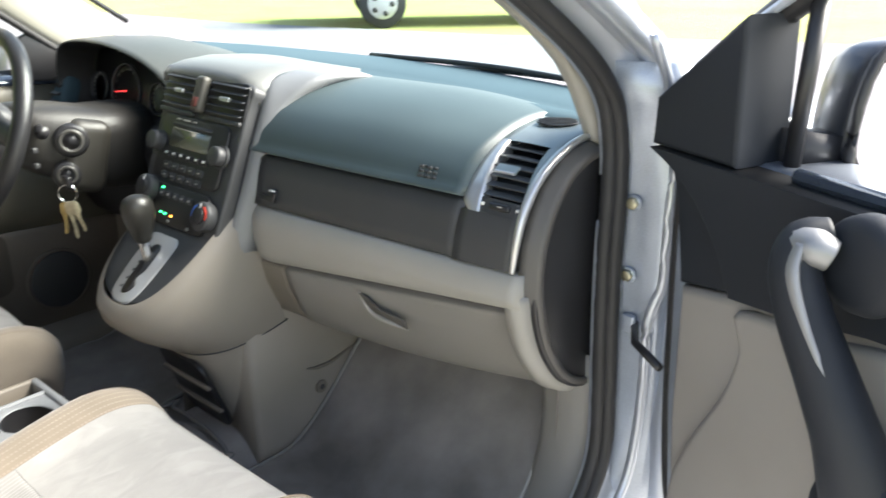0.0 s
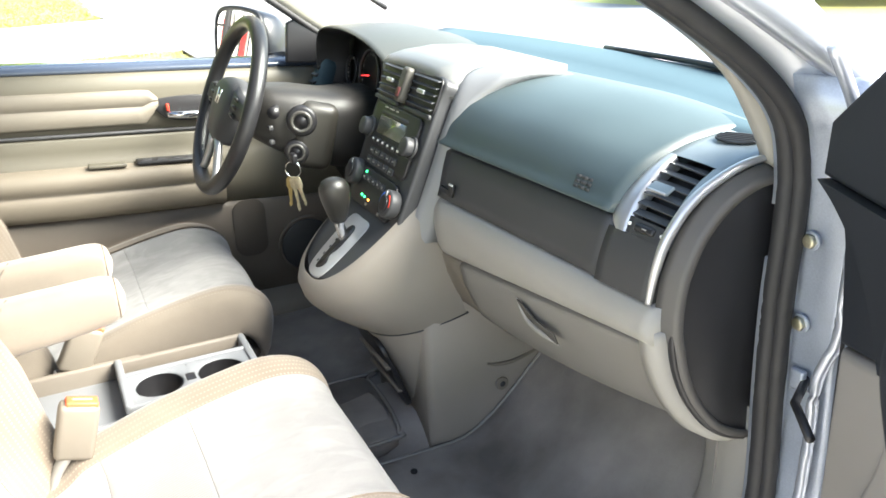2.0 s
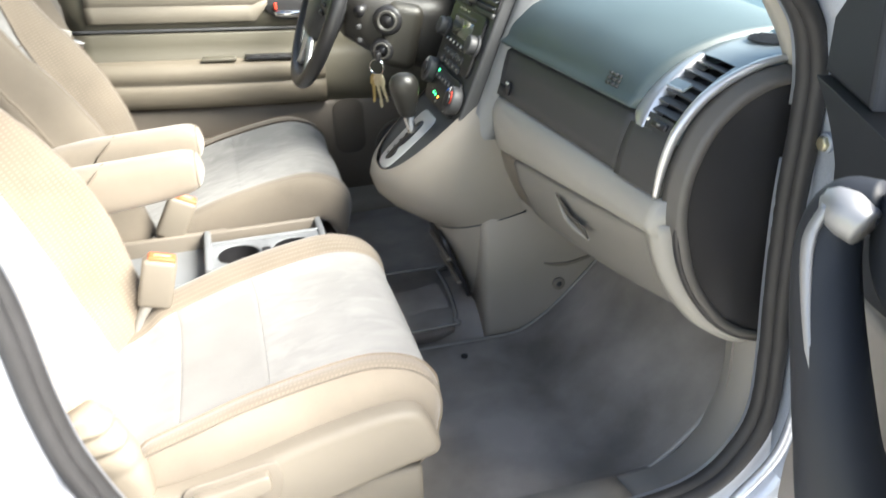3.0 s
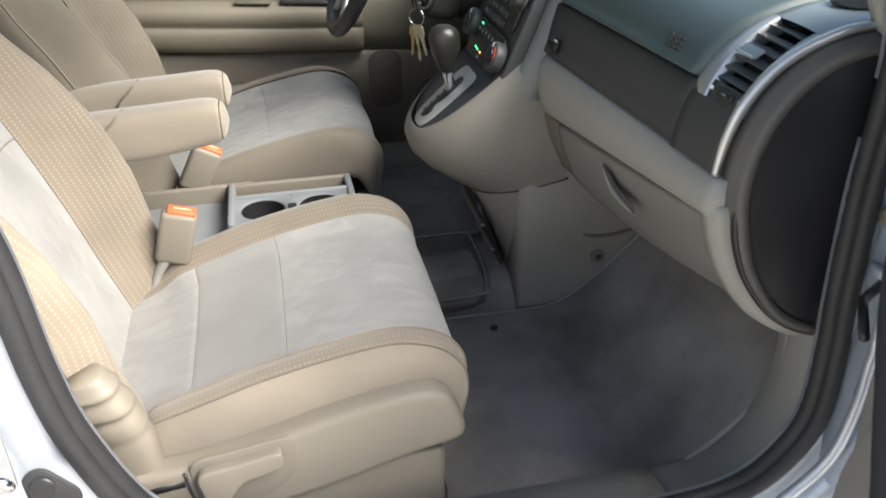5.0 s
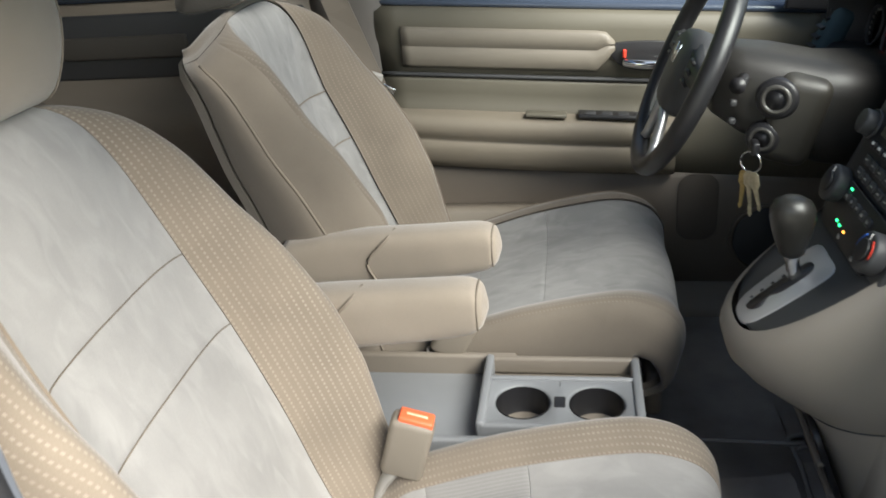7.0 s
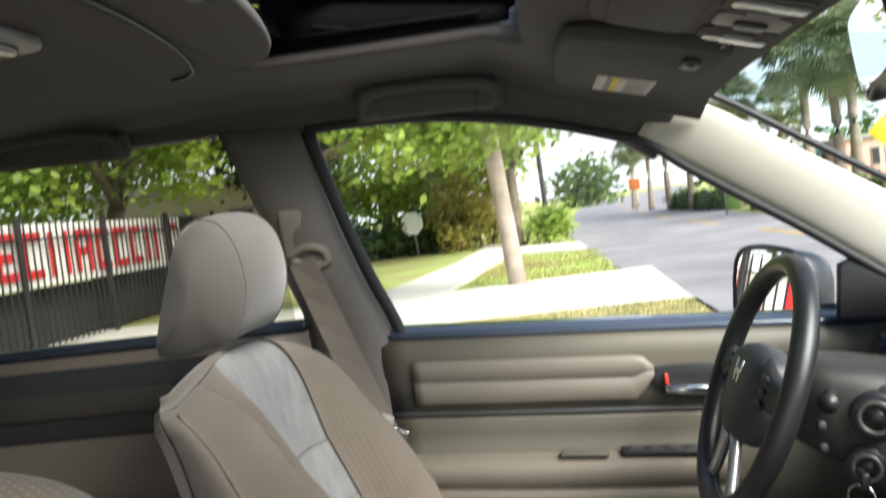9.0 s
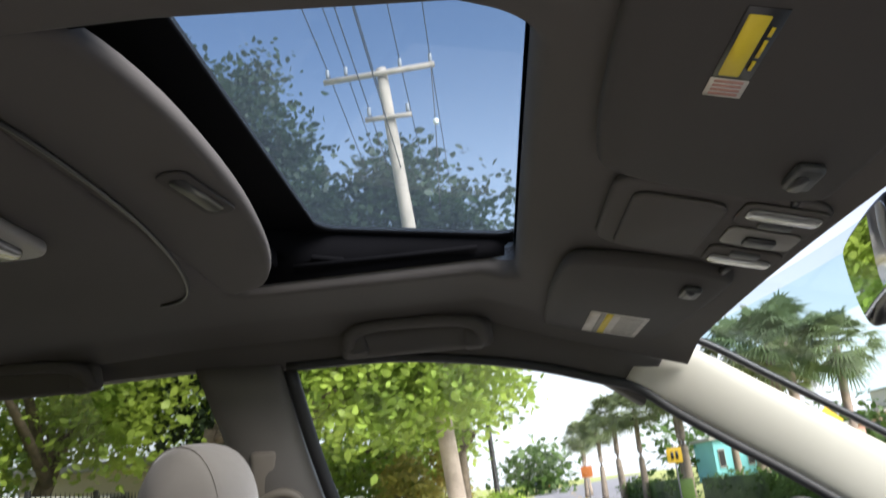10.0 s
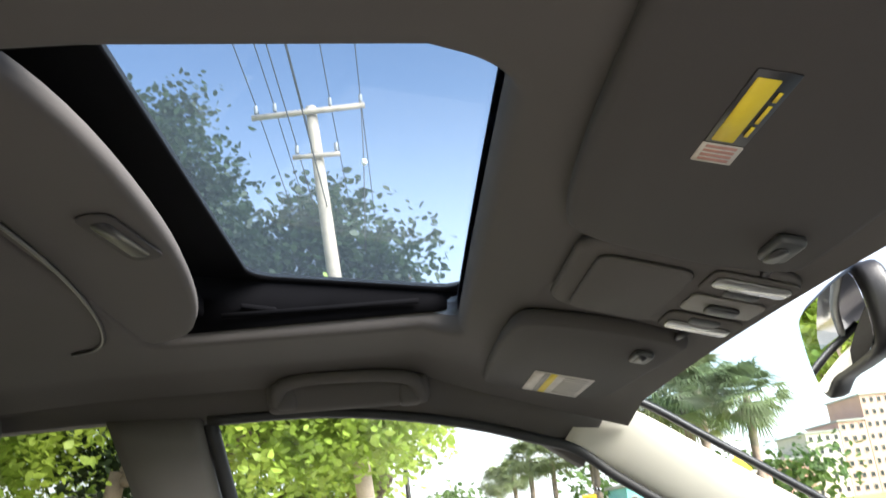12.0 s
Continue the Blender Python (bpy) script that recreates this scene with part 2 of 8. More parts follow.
def spline(pts, n, closed=False):
    """n points along a smooth curve through pts."""
    p = [np.array(q, float) for q in pts]
    k = len(p)
    segs = k if closed else k - 1
    out = []
    for j in range(n):
        t = j / (n if closed else n - 1) * segs
        i = min(int(t), segs - 1)
        f = t - i
        if closed:
            a, b, c, d = p[i % k], p[(i + 1) % k], p[(i + 2) % k], p[(i - 1) % k]
            q0, q1, q2, q3 = d, a, b, c
        else:
            q1, q2 = p[i], p[i + 1]
            q0 = p[i - 1] if i else 2 * q1 - q2
            q3 = p[i + 2] if i + 2 < k else 2 * q2 - q1
        out.append(0.5 * (2 * q1 + (q2 - q0) * f + (2 * q0 - 5 * q1 + 4 * q2 - q3) * f**2 + (3 * q1 - q0 - 3 * q2 + q3) * f**3))
    return out


def loft(rings, closed=True, caps=True, bm=None):
    """A skin over rings of equal count."""
    bm = bm or bmesh.new()
    vs = [[bm.verts.new(tuple(float(c) for c in p)) for p in r] for r in rings]
    n = len(vs[0])
    for a, b in zip(vs, vs[1:]):
        for i in range(n if closed else n - 1):
            j = (i + 1) % n
            bm.faces.new((a[i], a[j], b[j], b[i]))
    if caps and closed:
        bm.faces.new(vs[0][::-1])
        bm.faces.new(vs[-1])
    bmesh.ops.recalc_face_normals(bm, faces=bm.faces)
    return bm


def sweep(path, radius, seg=8, n=None, closed=False, flat=1.0, up=(0, 0, 1), bm=None, caps=True):
    """A tube along a path; radius may be a list; flat squashes it along up."""
    pts = [np.array(p, float) for p in (spline(path, n, closed) if n else path)]
    k = len(pts)
    rs = [radius] * k if isinstance(radius, (int, float)) else [np.interp(i / (k - 1), np.linspace(0, 1, len(radius)), radius) for i in range(k)]
    rings = []
    for i, p in enumerate(pts):
        a, b = (pts[(i - 1) % k], pts[(i + 1) % k]) if closed else (pts[max(i - 1, 0)], pts[min(i + 1, k - 1)])
        d = b - a
        d = d / (np.linalg.norm(d) + 1e-12)
        s = np.cross(d, up)
        if np.linalg.norm(s) < 1e-4:
            s = np.cross(d, (1, 0.01, 0))
        s = s / np.linalg.norm(s)
        w = np.cross(s, d)
        rings.append([p + rs[i] * (math.cos(q) * s + flat * math.sin(q) * w) for q in np.linspace(0, 2 * math.pi, seg, endpoint=False)])
    if closed:
        rings.append(rings[0])
        bm = loft(rings, True, False, bm)
        bmesh.ops.remove_doubles(bm, verts=bm.verts, dist=1e-6)
        return bm
    return loft(rings, True, caps, bm)


def rbox(c, size, r=0.008, seg=3, m=None, bm=None):
    """A box with rounded edges, at c, turned by m about its centre."""
    own = bmesh.new()
    bmesh.ops.create_cube(own, size=1, matrix=Matrix.Diagonal((*size, 1)))
    if r:
        bmesh.ops.bevel(own, geom=own.edges[:], offset=min(r, 0.49 * min(size)), segments=seg, profile=0.5, affect="EDGES")
    bmesh.ops.transform(own, matrix=Matrix.Translation(c) @ (m or Matrix()), verts=own.verts)
    return merge(bm, own)


def merge(bm, own):
    if bm is None:
        return own
    me = bpy.data.meshes.new("tmp")
    own.to_mesh(me)
    own.free()
    bm.from_mesh(me)
    bpy.data.meshes.remove(me)
    return bm


def prism(outline, m, depth, r=0.0, seg=2, bm=None):
    """A plate: the outline in the local xy plane of m, going depth along its z, with rounded rim."""
    own = bmesh.new()
    vs = [own.verts.new((x, y, 0)) for x, y in outline]
    f = own.faces.new(vs)
    ex = bmesh.ops.extrude_face_region(own, geom=[f])
    bmesh.ops.translate(own, vec=(0, 0, depth), verts=[v for v in ex["geom"] if isinstance(v, bmesh.types.BMVert)])
    bmesh.ops.recalc_face_normals(own, faces=own.faces)
    if r:
        rim = [e for e in own.edges if abs(e.verts[0].co.z - e.verts[1].co.z) < 1e-7]
        bmesh.ops.bevel(own, geom=rim, offset=r, segments=seg, profile=0.5, affect="EDGES", clamp_overlap=True)
    bmesh.ops.transform(own, matrix=m, verts=own.verts)
    return merge(bm, own)


def rounded(w, h, r, n=5, cx=0.0, cy=0.0):
    """The outline of a rectangle with round corners."""
    out = []
    for sx, sy, a0 in ((1, 1, 0), (-1, 1, 90), (-1, -1, 180), (1, -1, 270)):
        for k in range(n + 1):
            a = radians(a0 + 90 * k / n)
            out.append((cx + sx * (w / 2 - r) + r * math.cos(a), cy + sy * (h / 2 - r) + r * math.sin(a)))
    return out


def axes(origin, x, y):
    """A frame with its local x and y along the given ways."""
    x = Vector(x).normalized()
    z = x.cross(Vector(y)).normalized()
    y = z.cross(x)
    return Matrix(((x.x, y.x, z.x, origin[0]), (x.y, y.y, z.y, origin[1]), (x.z, y.z, z.z, origin[2]), (0, 0, 0, 1)))


def disc(m, r, depth, seg=24, bevel=0.0, bm=None):
    """A cylinder along the local z of m."""
    return prism([(r * math.cos(a), r * math.sin(a)) for a in np.linspace(0, 2 * math.pi, seg, endpoint=False)], m, depth, bevel, 2, bm)


def ring(m, r0, r1, depth, seg=28, bm=None):
    """A flat ring with thickness."""
    own = bmesh.new()
    rows = []
    for r, z in ((r0, 0), (r0, depth), (r1, depth), (r1, 0)):
        rows.append([(r * math.cos(a), r * math.sin(a), z) for a in np.linspace(0, 2 * math.pi, seg, endpoint=False)])
    rows.append(rows[0])
    own = loft(rows, True, False, own)
    bmesh.ops.remove_doubles(own, verts=own.verts, dist=1e-7)
    bmesh.ops.transform(own, matrix=m, verts=own.verts)
    return merge(bm, own)


def patch(S, u0, u1, v0, v1, nu=16, nv=12, pillow=0.004, edge=0.012, back=0.012, flip=1):
    """A padded panel of the surface S: it sinks towards its rim, and has a folded edge."""
    P = np.array([[S(u, v) for v in np.linspace(v0, v1, nv)] for u in np.linspace(u0, u1, nu)])
    du, dv = np.gradient(P, axis=0), np.gradient(P, axis=1)
    N = np.cross(du, dv) * flip
    N /= np.linalg.norm(N, axis=2, keepdims=True) + 1e-12
    cu = np.concatenate([[np.zeros(nv)], np.cumsum(np.linalg.norm(np.diff(P, axis=0), axis=2), axis=0)])
    cv = np.concatenate([np.zeros((nu, 1)), np.cumsum(np.linalg.norm(np.diff(P, axis=1), axis=2), axis=1)], axis=1)
    far = np.minimum(np.minimum(cu, cu[-1] - cu), np.minimum(cv, cv[:, -1:] - cv))
    low = pillow * np.clip(1 - far / edge, 0, 1) ** 2
    P = P - N * low[..., None]
    bm = bmesh.new()
    vs = [[bm.verts.new(p) for p in row] for row in P]
    uv = bm.loops.layers.uv.new("run")
    for k, (a, b) in enumerate(zip(vs, vs[1:])):
        for i in range(nv - 1):
            f = bm.faces.new((a[i], a[i + 1], b[i + 1], b[i]))
            for lp, (p, q) in zip(f.loops, ((k, i), (k, i + 1), (k + 1, i + 1), (k + 1, i))):
                lp[uv].uv = (cu[p, q], cv[p, q])
    loop = [(i, 0) for i in range(nu)] + [(nu - 1, j) for j in range(1, nv)] + [(i, nv - 1) for i in range(nu - 2, -1, -1)] + [(0, j) for j in range(nv - 2, 0, -1)]
    under = [bm.verts.new(P[i, j] - N[i, j] * back) for i, j in loop]
    k = len(loop)
    for q in range(k):
        (i, j), (i2, j2) = loop[q], loop[(q + 1) % k]
        bm.faces.new((vs[i][j], vs[i2][j2], under[(q + 1) % k], under[q]))
    for q in range(k):
        (i, j), (i2, j2) = loop[q], loop[(q + 1) % k]
        bm.edges.get((vs[i][j], vs[i2][j2])).smooth = False
    bmesh.ops.recalc_face_normals(bm, faces=bm.faces)
    return bm


def bars(m, widths, x0, y0, h, gap, depth=0.0006, bm=None):
    """A row of small printed bars in the local plane of m."""
    x = x0
    for w in widths:
        bm = prism([(x, y0), (x + w, y0), (x + w, y0 + h), (x, y0 + h)], m, depth, bm=bm)
        x += w + gap
    return bm


# ---------------------------------------------------------------- car: floor, roof, pillars
def floor():
    """The footwell carpet: flat, with a tunnel ridge and a toe board in front."""
    rows = []
    prof = [(-1.6, 0.50), (-0.5, 0.46), (0.2, 0.45), (0.62, 0.45), (0.78, 0.465), (0.90, 0.53), (1.02, 0.68), (1.08, 0.85)]
    for x, z in spline(prof, 34):
        row = []
        for y in np.linspace(-0.70, 0.72, 48):
            t = 0.06 * math.exp(-((y / 0.108) ** 6)) * (1 if x < 0.75 else 0.6)
            row.append((x, y, z + t + 0.0025 * noise.noise(Vector((x * 9, y * 9, 0)))))
        rows.append(row)
    under = [[(x, y, z - 0.03) for x, y, z in r] for r in rows]
    bm = loft(rows, False)
    loft(under, False, bm=bm)
    return bm


tagged(link("floor", floor(), CARPET), "dark grey carpeted car floor", "floor", kind="structure")


def mat_outline(pts, z, material, label, toe):
    root = thing("floor_mat", (pts[0][0], pts[0][1], z), label, "floor mat", "floor mats in the front footwells")
    fine = [tuple(p) for p in spline(pts, 60, True)]
    rings = []
    for k, (s, dz) in enumerate(((1.0, 0.0), (1.0, 0.008), (0.985, 0.011), (0.93, 0.009), (0.5, 0.009), (0.0, 0.009))):
        cx, cy = np.mean([p[0] for p in fine]), np.mean([p[1] for p in fine])
        rings.append([(cx + (x - cx) * s, cy + (y - cy) * s, z + dz + max(0, (cx + (x - cx) * s) - toe) ** 1.5 * 1.7) for x, y in fine])
    part("mat_body", loft(rings, True, False), material, root)
    edge = [(x, y, z + 0.008 + max(0, x - toe) ** 1.5 * 1.7) for x, y in fine]
    part("bound_edge", sweep(edge, 0.0048, 6, closed=True), GREYLT, root, "grey stitched edging")
    return root


MATZ = 0.452
mat_outline([(0.28, -0.622), (0.28, -0.140), (0.46, -0.138), (0.60, -0.138), (0.75, -0.138), (0.90, -0.136), (0.99, -0.17), (1.02, -0.40), (1.00, -0.56), (0.90, -0.615), (0.72, -0.628), (0.5, -0.626)],
            MATZ, CARPET, "dark grey carpet floor mat before the passenger seat", 0.70)
mat_outline([(0.34, 0.62), (0.34, 0.16), (0.50, 0.15), (0.615, 0.155), (0.63, 0.20), (0.80, 0.24), (0.86, 0.36), (0.86, 0.55), (0.70, 0.60), (0.5, 0.62)],
            MATZ, CARPET, "dark grey carpet floor mat before the driver seat", 0.70)
flap = thing("tunnel_carpet", (0.5, 0.0, 0.50), "dark grey carpet pad with a bound edge over the floor tunnel", "carpet pad")
path = [(0.10, 0.118, 0.512), (0.585, 0.115, 0.512), (0.602, 0.09, 0.513), (0.602, 0.0, 0.514), (0.594, -0.08, 0.512), (0.585, -0.112, 0.505), (0.55, -0.122, 0.498), (0.10, -0.124, 0.498)]
fine = [tuple(p) for p in path]
part("pad", loft([[(x, y, z - 0.03) for x, y, z in fine], [(x, y, z) for x, y, z in fine]], True), CARPET, flap)
part("bound_edge", sweep(fine, 0.0042, 6, 60), GREY, flap, "grey stitched edging")
clip = thing("mat_button", (0.582, -0.19, 0.463), "small black plastic floor mat button", "mat fastener")
part("button", disc(Matrix.Translation((0.582, -0.19, 0.461)), 0.007, 0.006, 14, 0.002), BLACK, clip)



def liner_z(x, y):
    """The height of the headliner."""
    z = float(np.interp(x, [-1.9, -1.2, -0.4, 0.12, 0.22, 0.45, 0.50], [1.50, 1.60, 1.628, 1.622, 1.583, 1.507, 1.497]))
    a = abs(y)
    return z - 0.012 * (a / 0.5) ** 2 - 0.55 * max(0, a - 0.53) ** 1.3


HOLE = dict(x0=-0.25, x1=0.172, y0=-0.352, y1=0.378, r=0.032)


def hole_loop(grow=0.0, n=16):
    h = HOLE
    pts = rounded(h["x1"] - h["x0"] + 2 * grow, h["y1"] - h["y0"] + 2 * grow, h["r"] + grow, n, (h["x0"] + h["x1"]) / 2, (h["y0"] + h["y1"]) / 2)
    full = []
    for (x0, y0), (x1, y1) in zip(pts, pts[1:] + pts[:1]):
        k = 18 if math.hypot(x1 - x0, y1 - y0) > 0.1 else 1
        full += [(x0 + (x1 - x0) * i / k, y0 + (y1 - y0) * i / k) for i in range(k)]
    return [(x, y + (0.022 * min(1, max(0, (x + 0.08) / 0.2)) if y < 0 else 0)) for x, y in full]


def ring_sheet(zfun, outer, lip, steps=20):
    """A sheet with the roof opening in it, from the rim of the opening to the outer rectangle."""
    base = hole_loop()
    cx, cy = (HOLE["x0"] + HOLE["x1"]) / 2, (HOLE["y0"] + HOLE["y1"]) / 2
    rows = [[(x, y, zfun(x, y) + lip) for x, y in base], [(x, y, zfun(x, y) + 0.3 * lip) for x, y in base]]
    g = hole_loop(0.004)
    rows.append([(x, y, zfun(x, y) + 0.06 * lip) for x, y in g])
    g = hole_loop(0.010)
    rows.append([(x, y, zfun(x, y)) for x, y in g])
    ends = []
    for x, y in g:
        dx_, dy_ = x - cx, y - cy
        s = min((outer[1] - cx if dx_ > 0 else outer[0] - cx) / dx_ if abs(dx_) > 1e-9 else 1e9, (outer[3] - cy if dy_ > 0 else outer[2] - cy) / dy_ if abs(dy_) > 1e-9 else 1e9)
        ends.append((cx + dx_ * s, cy + dy_ * s))
    for ox in outer[:2]:
        for oy in outer[2:]:
            k = min(range(len(ends)), key=lambda i: (ends[i][0] - ox) ** 2 + (ends[i][1] - oy) ** 2)
            ends[k] = (ox, oy)
    for k in range(1, steps + 1):
        f = k / steps
        rows.append([(x + (ex - x) * f, y + (ey - y) * f, zfun(x + (ex - x) * f, y + (ey - y) * f)) for (x, y), (ex, ey) in zip(g, ends)])
    return loft(rows, True, False)


tagged(link("ceiling", ring_sheet(liner_z, (-1.9, 0.445, -0.604, 0.604), 0.045), LINER), "grey cloth headliner with a roof opening", "ceiling", kind="structure")
tagged(link("roof", ring_sheet(lambda x, y: liner_z(x, y * 0.9) + 0.055, (-2.0, 0.47, -0.66, 0.66), -0.03), PAINT), "silver blue painted car roof", "roof", kind="structure")

# sliding sunshade, pushed half back in the roof opening
shade = thing("sunshade", (-0.25, 0, 1.63), "grey cloth sliding sunshade pushed back in the roof opening", "sunshade")
front = [(-0.158, -0.36), (-0.133, -0.32), (-0.119, -0.2), (-0.122, 0.0), (-0.140, 0.17), (-0.166, 0.29), (-0.195, 0.352), (-0.235, 0.374)]
fr = [tuple(p) for p in spline(front, 30)]
rows = []
for dz, inset in ((0.018, 0.004), (0.008, 0.0), (0.0, 0.003), (-0.002, 0.010)):
    rows.append([(x - inset, y, 1.632 + dz - 0.012 * (y / 0.5) ** 2) for x, y in fr])
for x in np.linspace(0.03, 0.30, 6):
    rows.append([(a - x, b, 1.630 - 0.012 * (b / 0.5) ** 2) for a, b in fr])
part("shade_panel", loft(rows, False), LINER, shade)
part("rear_gap", sweep([(x - 0.118, y, min(liner_z(x - 0.118, y), 1.632) - 0.002) for x, y in front[1:]], 0.0028, 6, 40), BLACK, shade, "dark gap behind the sliding panel")
gm = axes((-0.158, -0.03, 1.6285), (0.13, 1, 0), (1, 0, 0))
part("grip_frame", prism(rounded(0.125, 0.034, 0.014), gm, 0.003, 0.001), VISOR, shade, "recessed grey plastic grip")
part("grip_pocket", prism(rounded(0.095, 0.018, 0.008), gm @ Matrix.Translation((0, 0, 0.0015)), 0.003), BLACK, shade, "dark grip hollow")

# tilted glass roof panel
SEALBLACK = M("matte_black_frame", (0.004, 0.004, 0.005), 0.9, var=0.1, spec=0.05)
sunroof = thing("sunroof", (0.17, 0, 1.66), "tinted glass sunroof panel tilted open in a black frame", "sunroof")


def roof_m():
    return axes((0.188, 0.01, 1.655), (-0.988, 0, 0.155), (0, -1, 0))


outer = rounded(0.455, 0.79, 0.05, 8, 0.215, 0)
inner = rounded(0.296, 0.71, 0.035, 8, 0.156, 0)
gl = bmesh.new()
rm = roof_m()
rows = []
for pts, z in ((outer, 0.0), (outer, 0.010), (inner, 0.010), (inner, 0.0)):
    rows.append([tuple(rm @ Vector((x, y, z))) for x, y in pts])
rows.append(rows[0])
part("black_frame", loft(rows, True, False, gl), SEALBLACK, sunroof, "black ceramic border and seal")
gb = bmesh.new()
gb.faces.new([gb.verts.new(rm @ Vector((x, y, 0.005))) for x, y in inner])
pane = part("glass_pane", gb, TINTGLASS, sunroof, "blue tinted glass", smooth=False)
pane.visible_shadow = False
part("rear_rail", rbox((-0.20, 0.0, 1.668), (0.05, 0.75, 0.03), 0.008), SEALBLACK, sunroof, "black sunroof frame beam")
for y in (-0.345, 0.380):
    rows = []
    for x, zt in ((-0.20, 1.717), (-0.10, 1.7015), (0.0, 1.686), (0.10, 1.6705), (0.175, 1.659)):
        rows.append([(x, y - 0.008, 1.634), (x, y - 0.010, zt - 0.003), (x, y - 0.006, zt), (x, y + 0.008, zt), (x, y + 0.010, 1.634)])
    part("side_rail", loft(rows, True), SEALBLACK, sunroof, "black side rail of the roof frame")
part("drain_channel", sweep([(0.12, 0.362, 1.648), (0.0, 0.366, 1.65), (-0.15, 0.36, 1.65)], 0.004, 6), SEALBLACK, sunroof, "dark metal guide rail")
part("lift_arm", rbox((-0.10, 0.364, 1.658), (0.05, 0.008, 0.008), 0.003, m=pose(0, 0, 0, 0, 12, 0)), SEALBLACK, sunroof, "dark lift arm")

# dome lamp of the rear
dome = thing("dome_lamp", (-0.40, 0.0, 1.62), "rear dome lamp with a pale lens on the headliner", "lamp")
dm = axes((-0.40, 0.0, 1.6275), (0, 1, 0), (1, 0, 0))
part("bezel", prism(rounded(0.15, 0.085, 0.03), dm, 0.014, 0.005), GREYLT, dome)
part("lens", prism(rounded(0.10, 0.05, 0.02), dm @ Matrix.Translation((0, 0, 0.010)), 0.012, 0.005), CLEAR, dome, "frosted lens")


# ---------------------------------------------------------------- sun visors and overhead console
def visor_frame(y0, s):
    """Local x outboard, y forwards, z down, on the sloping front of the headliner."""
    slope = Vector((1, 0, -0.27)).normalized()
    m = axes((0.245, y0, liner_z(0.245, 0) - 0.004), (0, s, 0), slope)
    if m.to_3x3().col[2].z > 0:
        m = m @ Matrix.Diagonal((1, 1, -1, 1))
    return m




def visor(s, label):
    m = visor_frame(0.125 * s, s)
    v = thing("sun_visor", m.translation, label, "sun visor", "sun visors")
    out = [tuple(p) for p in ((0.01, 0.03), (0.0, 0.10), (0.012, 0.165), (0.06, 0.175), (0.2, 0.172), (0.36, 0.165), (0.44, 0.155), (0.452, 0.12), (0.45, 0.02), (0.435, -0.018), (0.40, -0.028), (0.2, -0.03), (0.06, -0.022), (0.025, -0.005))]
    out = [tuple(p) for p in spline(out, 56, True)]
    part("visor_panel", prism(out, m, 0.020, 0.008, 3), VISOR, v)
    top = m @ Matrix.Translation((0, 0, 0.0202))
    part("rod", sweep([tuple(m @ Vector(p)) for p in ((0.02, 0.155, 0.012), (-0.03, 0.158, 0.012))], 0.004, 8), BLACK, v, "dark pivot rod")
    part("rod_clip", prism(rounded(0.045, 0.022, 0.006, 4, 0.075, 0.135), top, 0.008, 0.003), CHAR, v, "dark retaining clip")
    part("clip_slot", prism(rounded(0.03, 0.010, 0.004, 3, 0.070, 0.133), top @ Matrix.Translation((0, 0, 0.007)), 0.0025), BLACK, v, "dark clip slot")
    if s > 0:
        lab = part("warning_label", prism(rounded(0.155, 0.085, 0.002, 2, 0.350, 0.078), top, 0.0006), PAPER, v, "white and yellow warning label")
        raised = top @ Matrix.Translation((0, 0, 0.0006))
        part("label_band", prism(rounded(0.15, 0.022, 0.001, 2, 0.350, 0.049), raised, 0.0004), PAPER, lab, "pale band")
        part("label_band", prism(rounded(0.15, 0.010, 0.001, 2, 0.350, 0.064), raised, 0.0005), YELLOW, lab, "yellow band")
        part("label_band", prism(rounded(0.15, 0.008, 0.001, 2, 0.350, 0.0545), raised, 0.0005), GREYPRINT, lab, "grey band")
        for k in range(9):
            part("printed_line", bars(raised, (0.006,), 0.285 + 0.015 * k, 0.080, 0.034, 0.004, 0.0005), GREYPRINT, lab)
    else:
        top = top @ Matrix.Translation((0.012, 0.006, 0))
        lab = part("airbag_label", prism(rounded(0.080, 0.023, 0.001, 2, 0.238, 0.040), top, 0.0006), BLACK, v, "black and yellow warning label")
        raised = top @ Matrix.Translation((0, 0, 0.0006))
        part("label_band", prism(rounded(0.070, 0.0125, 0.001, 2, 0.236, 0.0375), raised, 0.0004), YELLOW, lab, "yellow print")
        for x, w in ((0.21, 0.012), (0.226, 0.02), (0.25, 0.01)):
            part("printed_line", bars(raised, (w,), x, 0.0465, 0.0022, 0.004, 0.0004), YELLOW, lab, "yellow bar of print")
        part("white_label", prism(rounded(0.024, 0.024, 0.001, 2, 0.184, 0.040), top, 0.0006), PAPER, v, "small pale label")
        bm = None
        for k in range(4):
            bm = bars(raised, (0.003,), 0.175 + 0.0055 * k, 0.031, 0.018, 0.004, 0.0004, bm)
        part("white_label_lines", bm, M("pale_red_print", (0.50, 0.26, 0.22), 0.7), v, "reddish lines of small print")
    return v


visor(1, "grey driver sun visor folded up with a white warning label")
visor(-1, "grey passenger sun visor folded up with a yellow warning label")

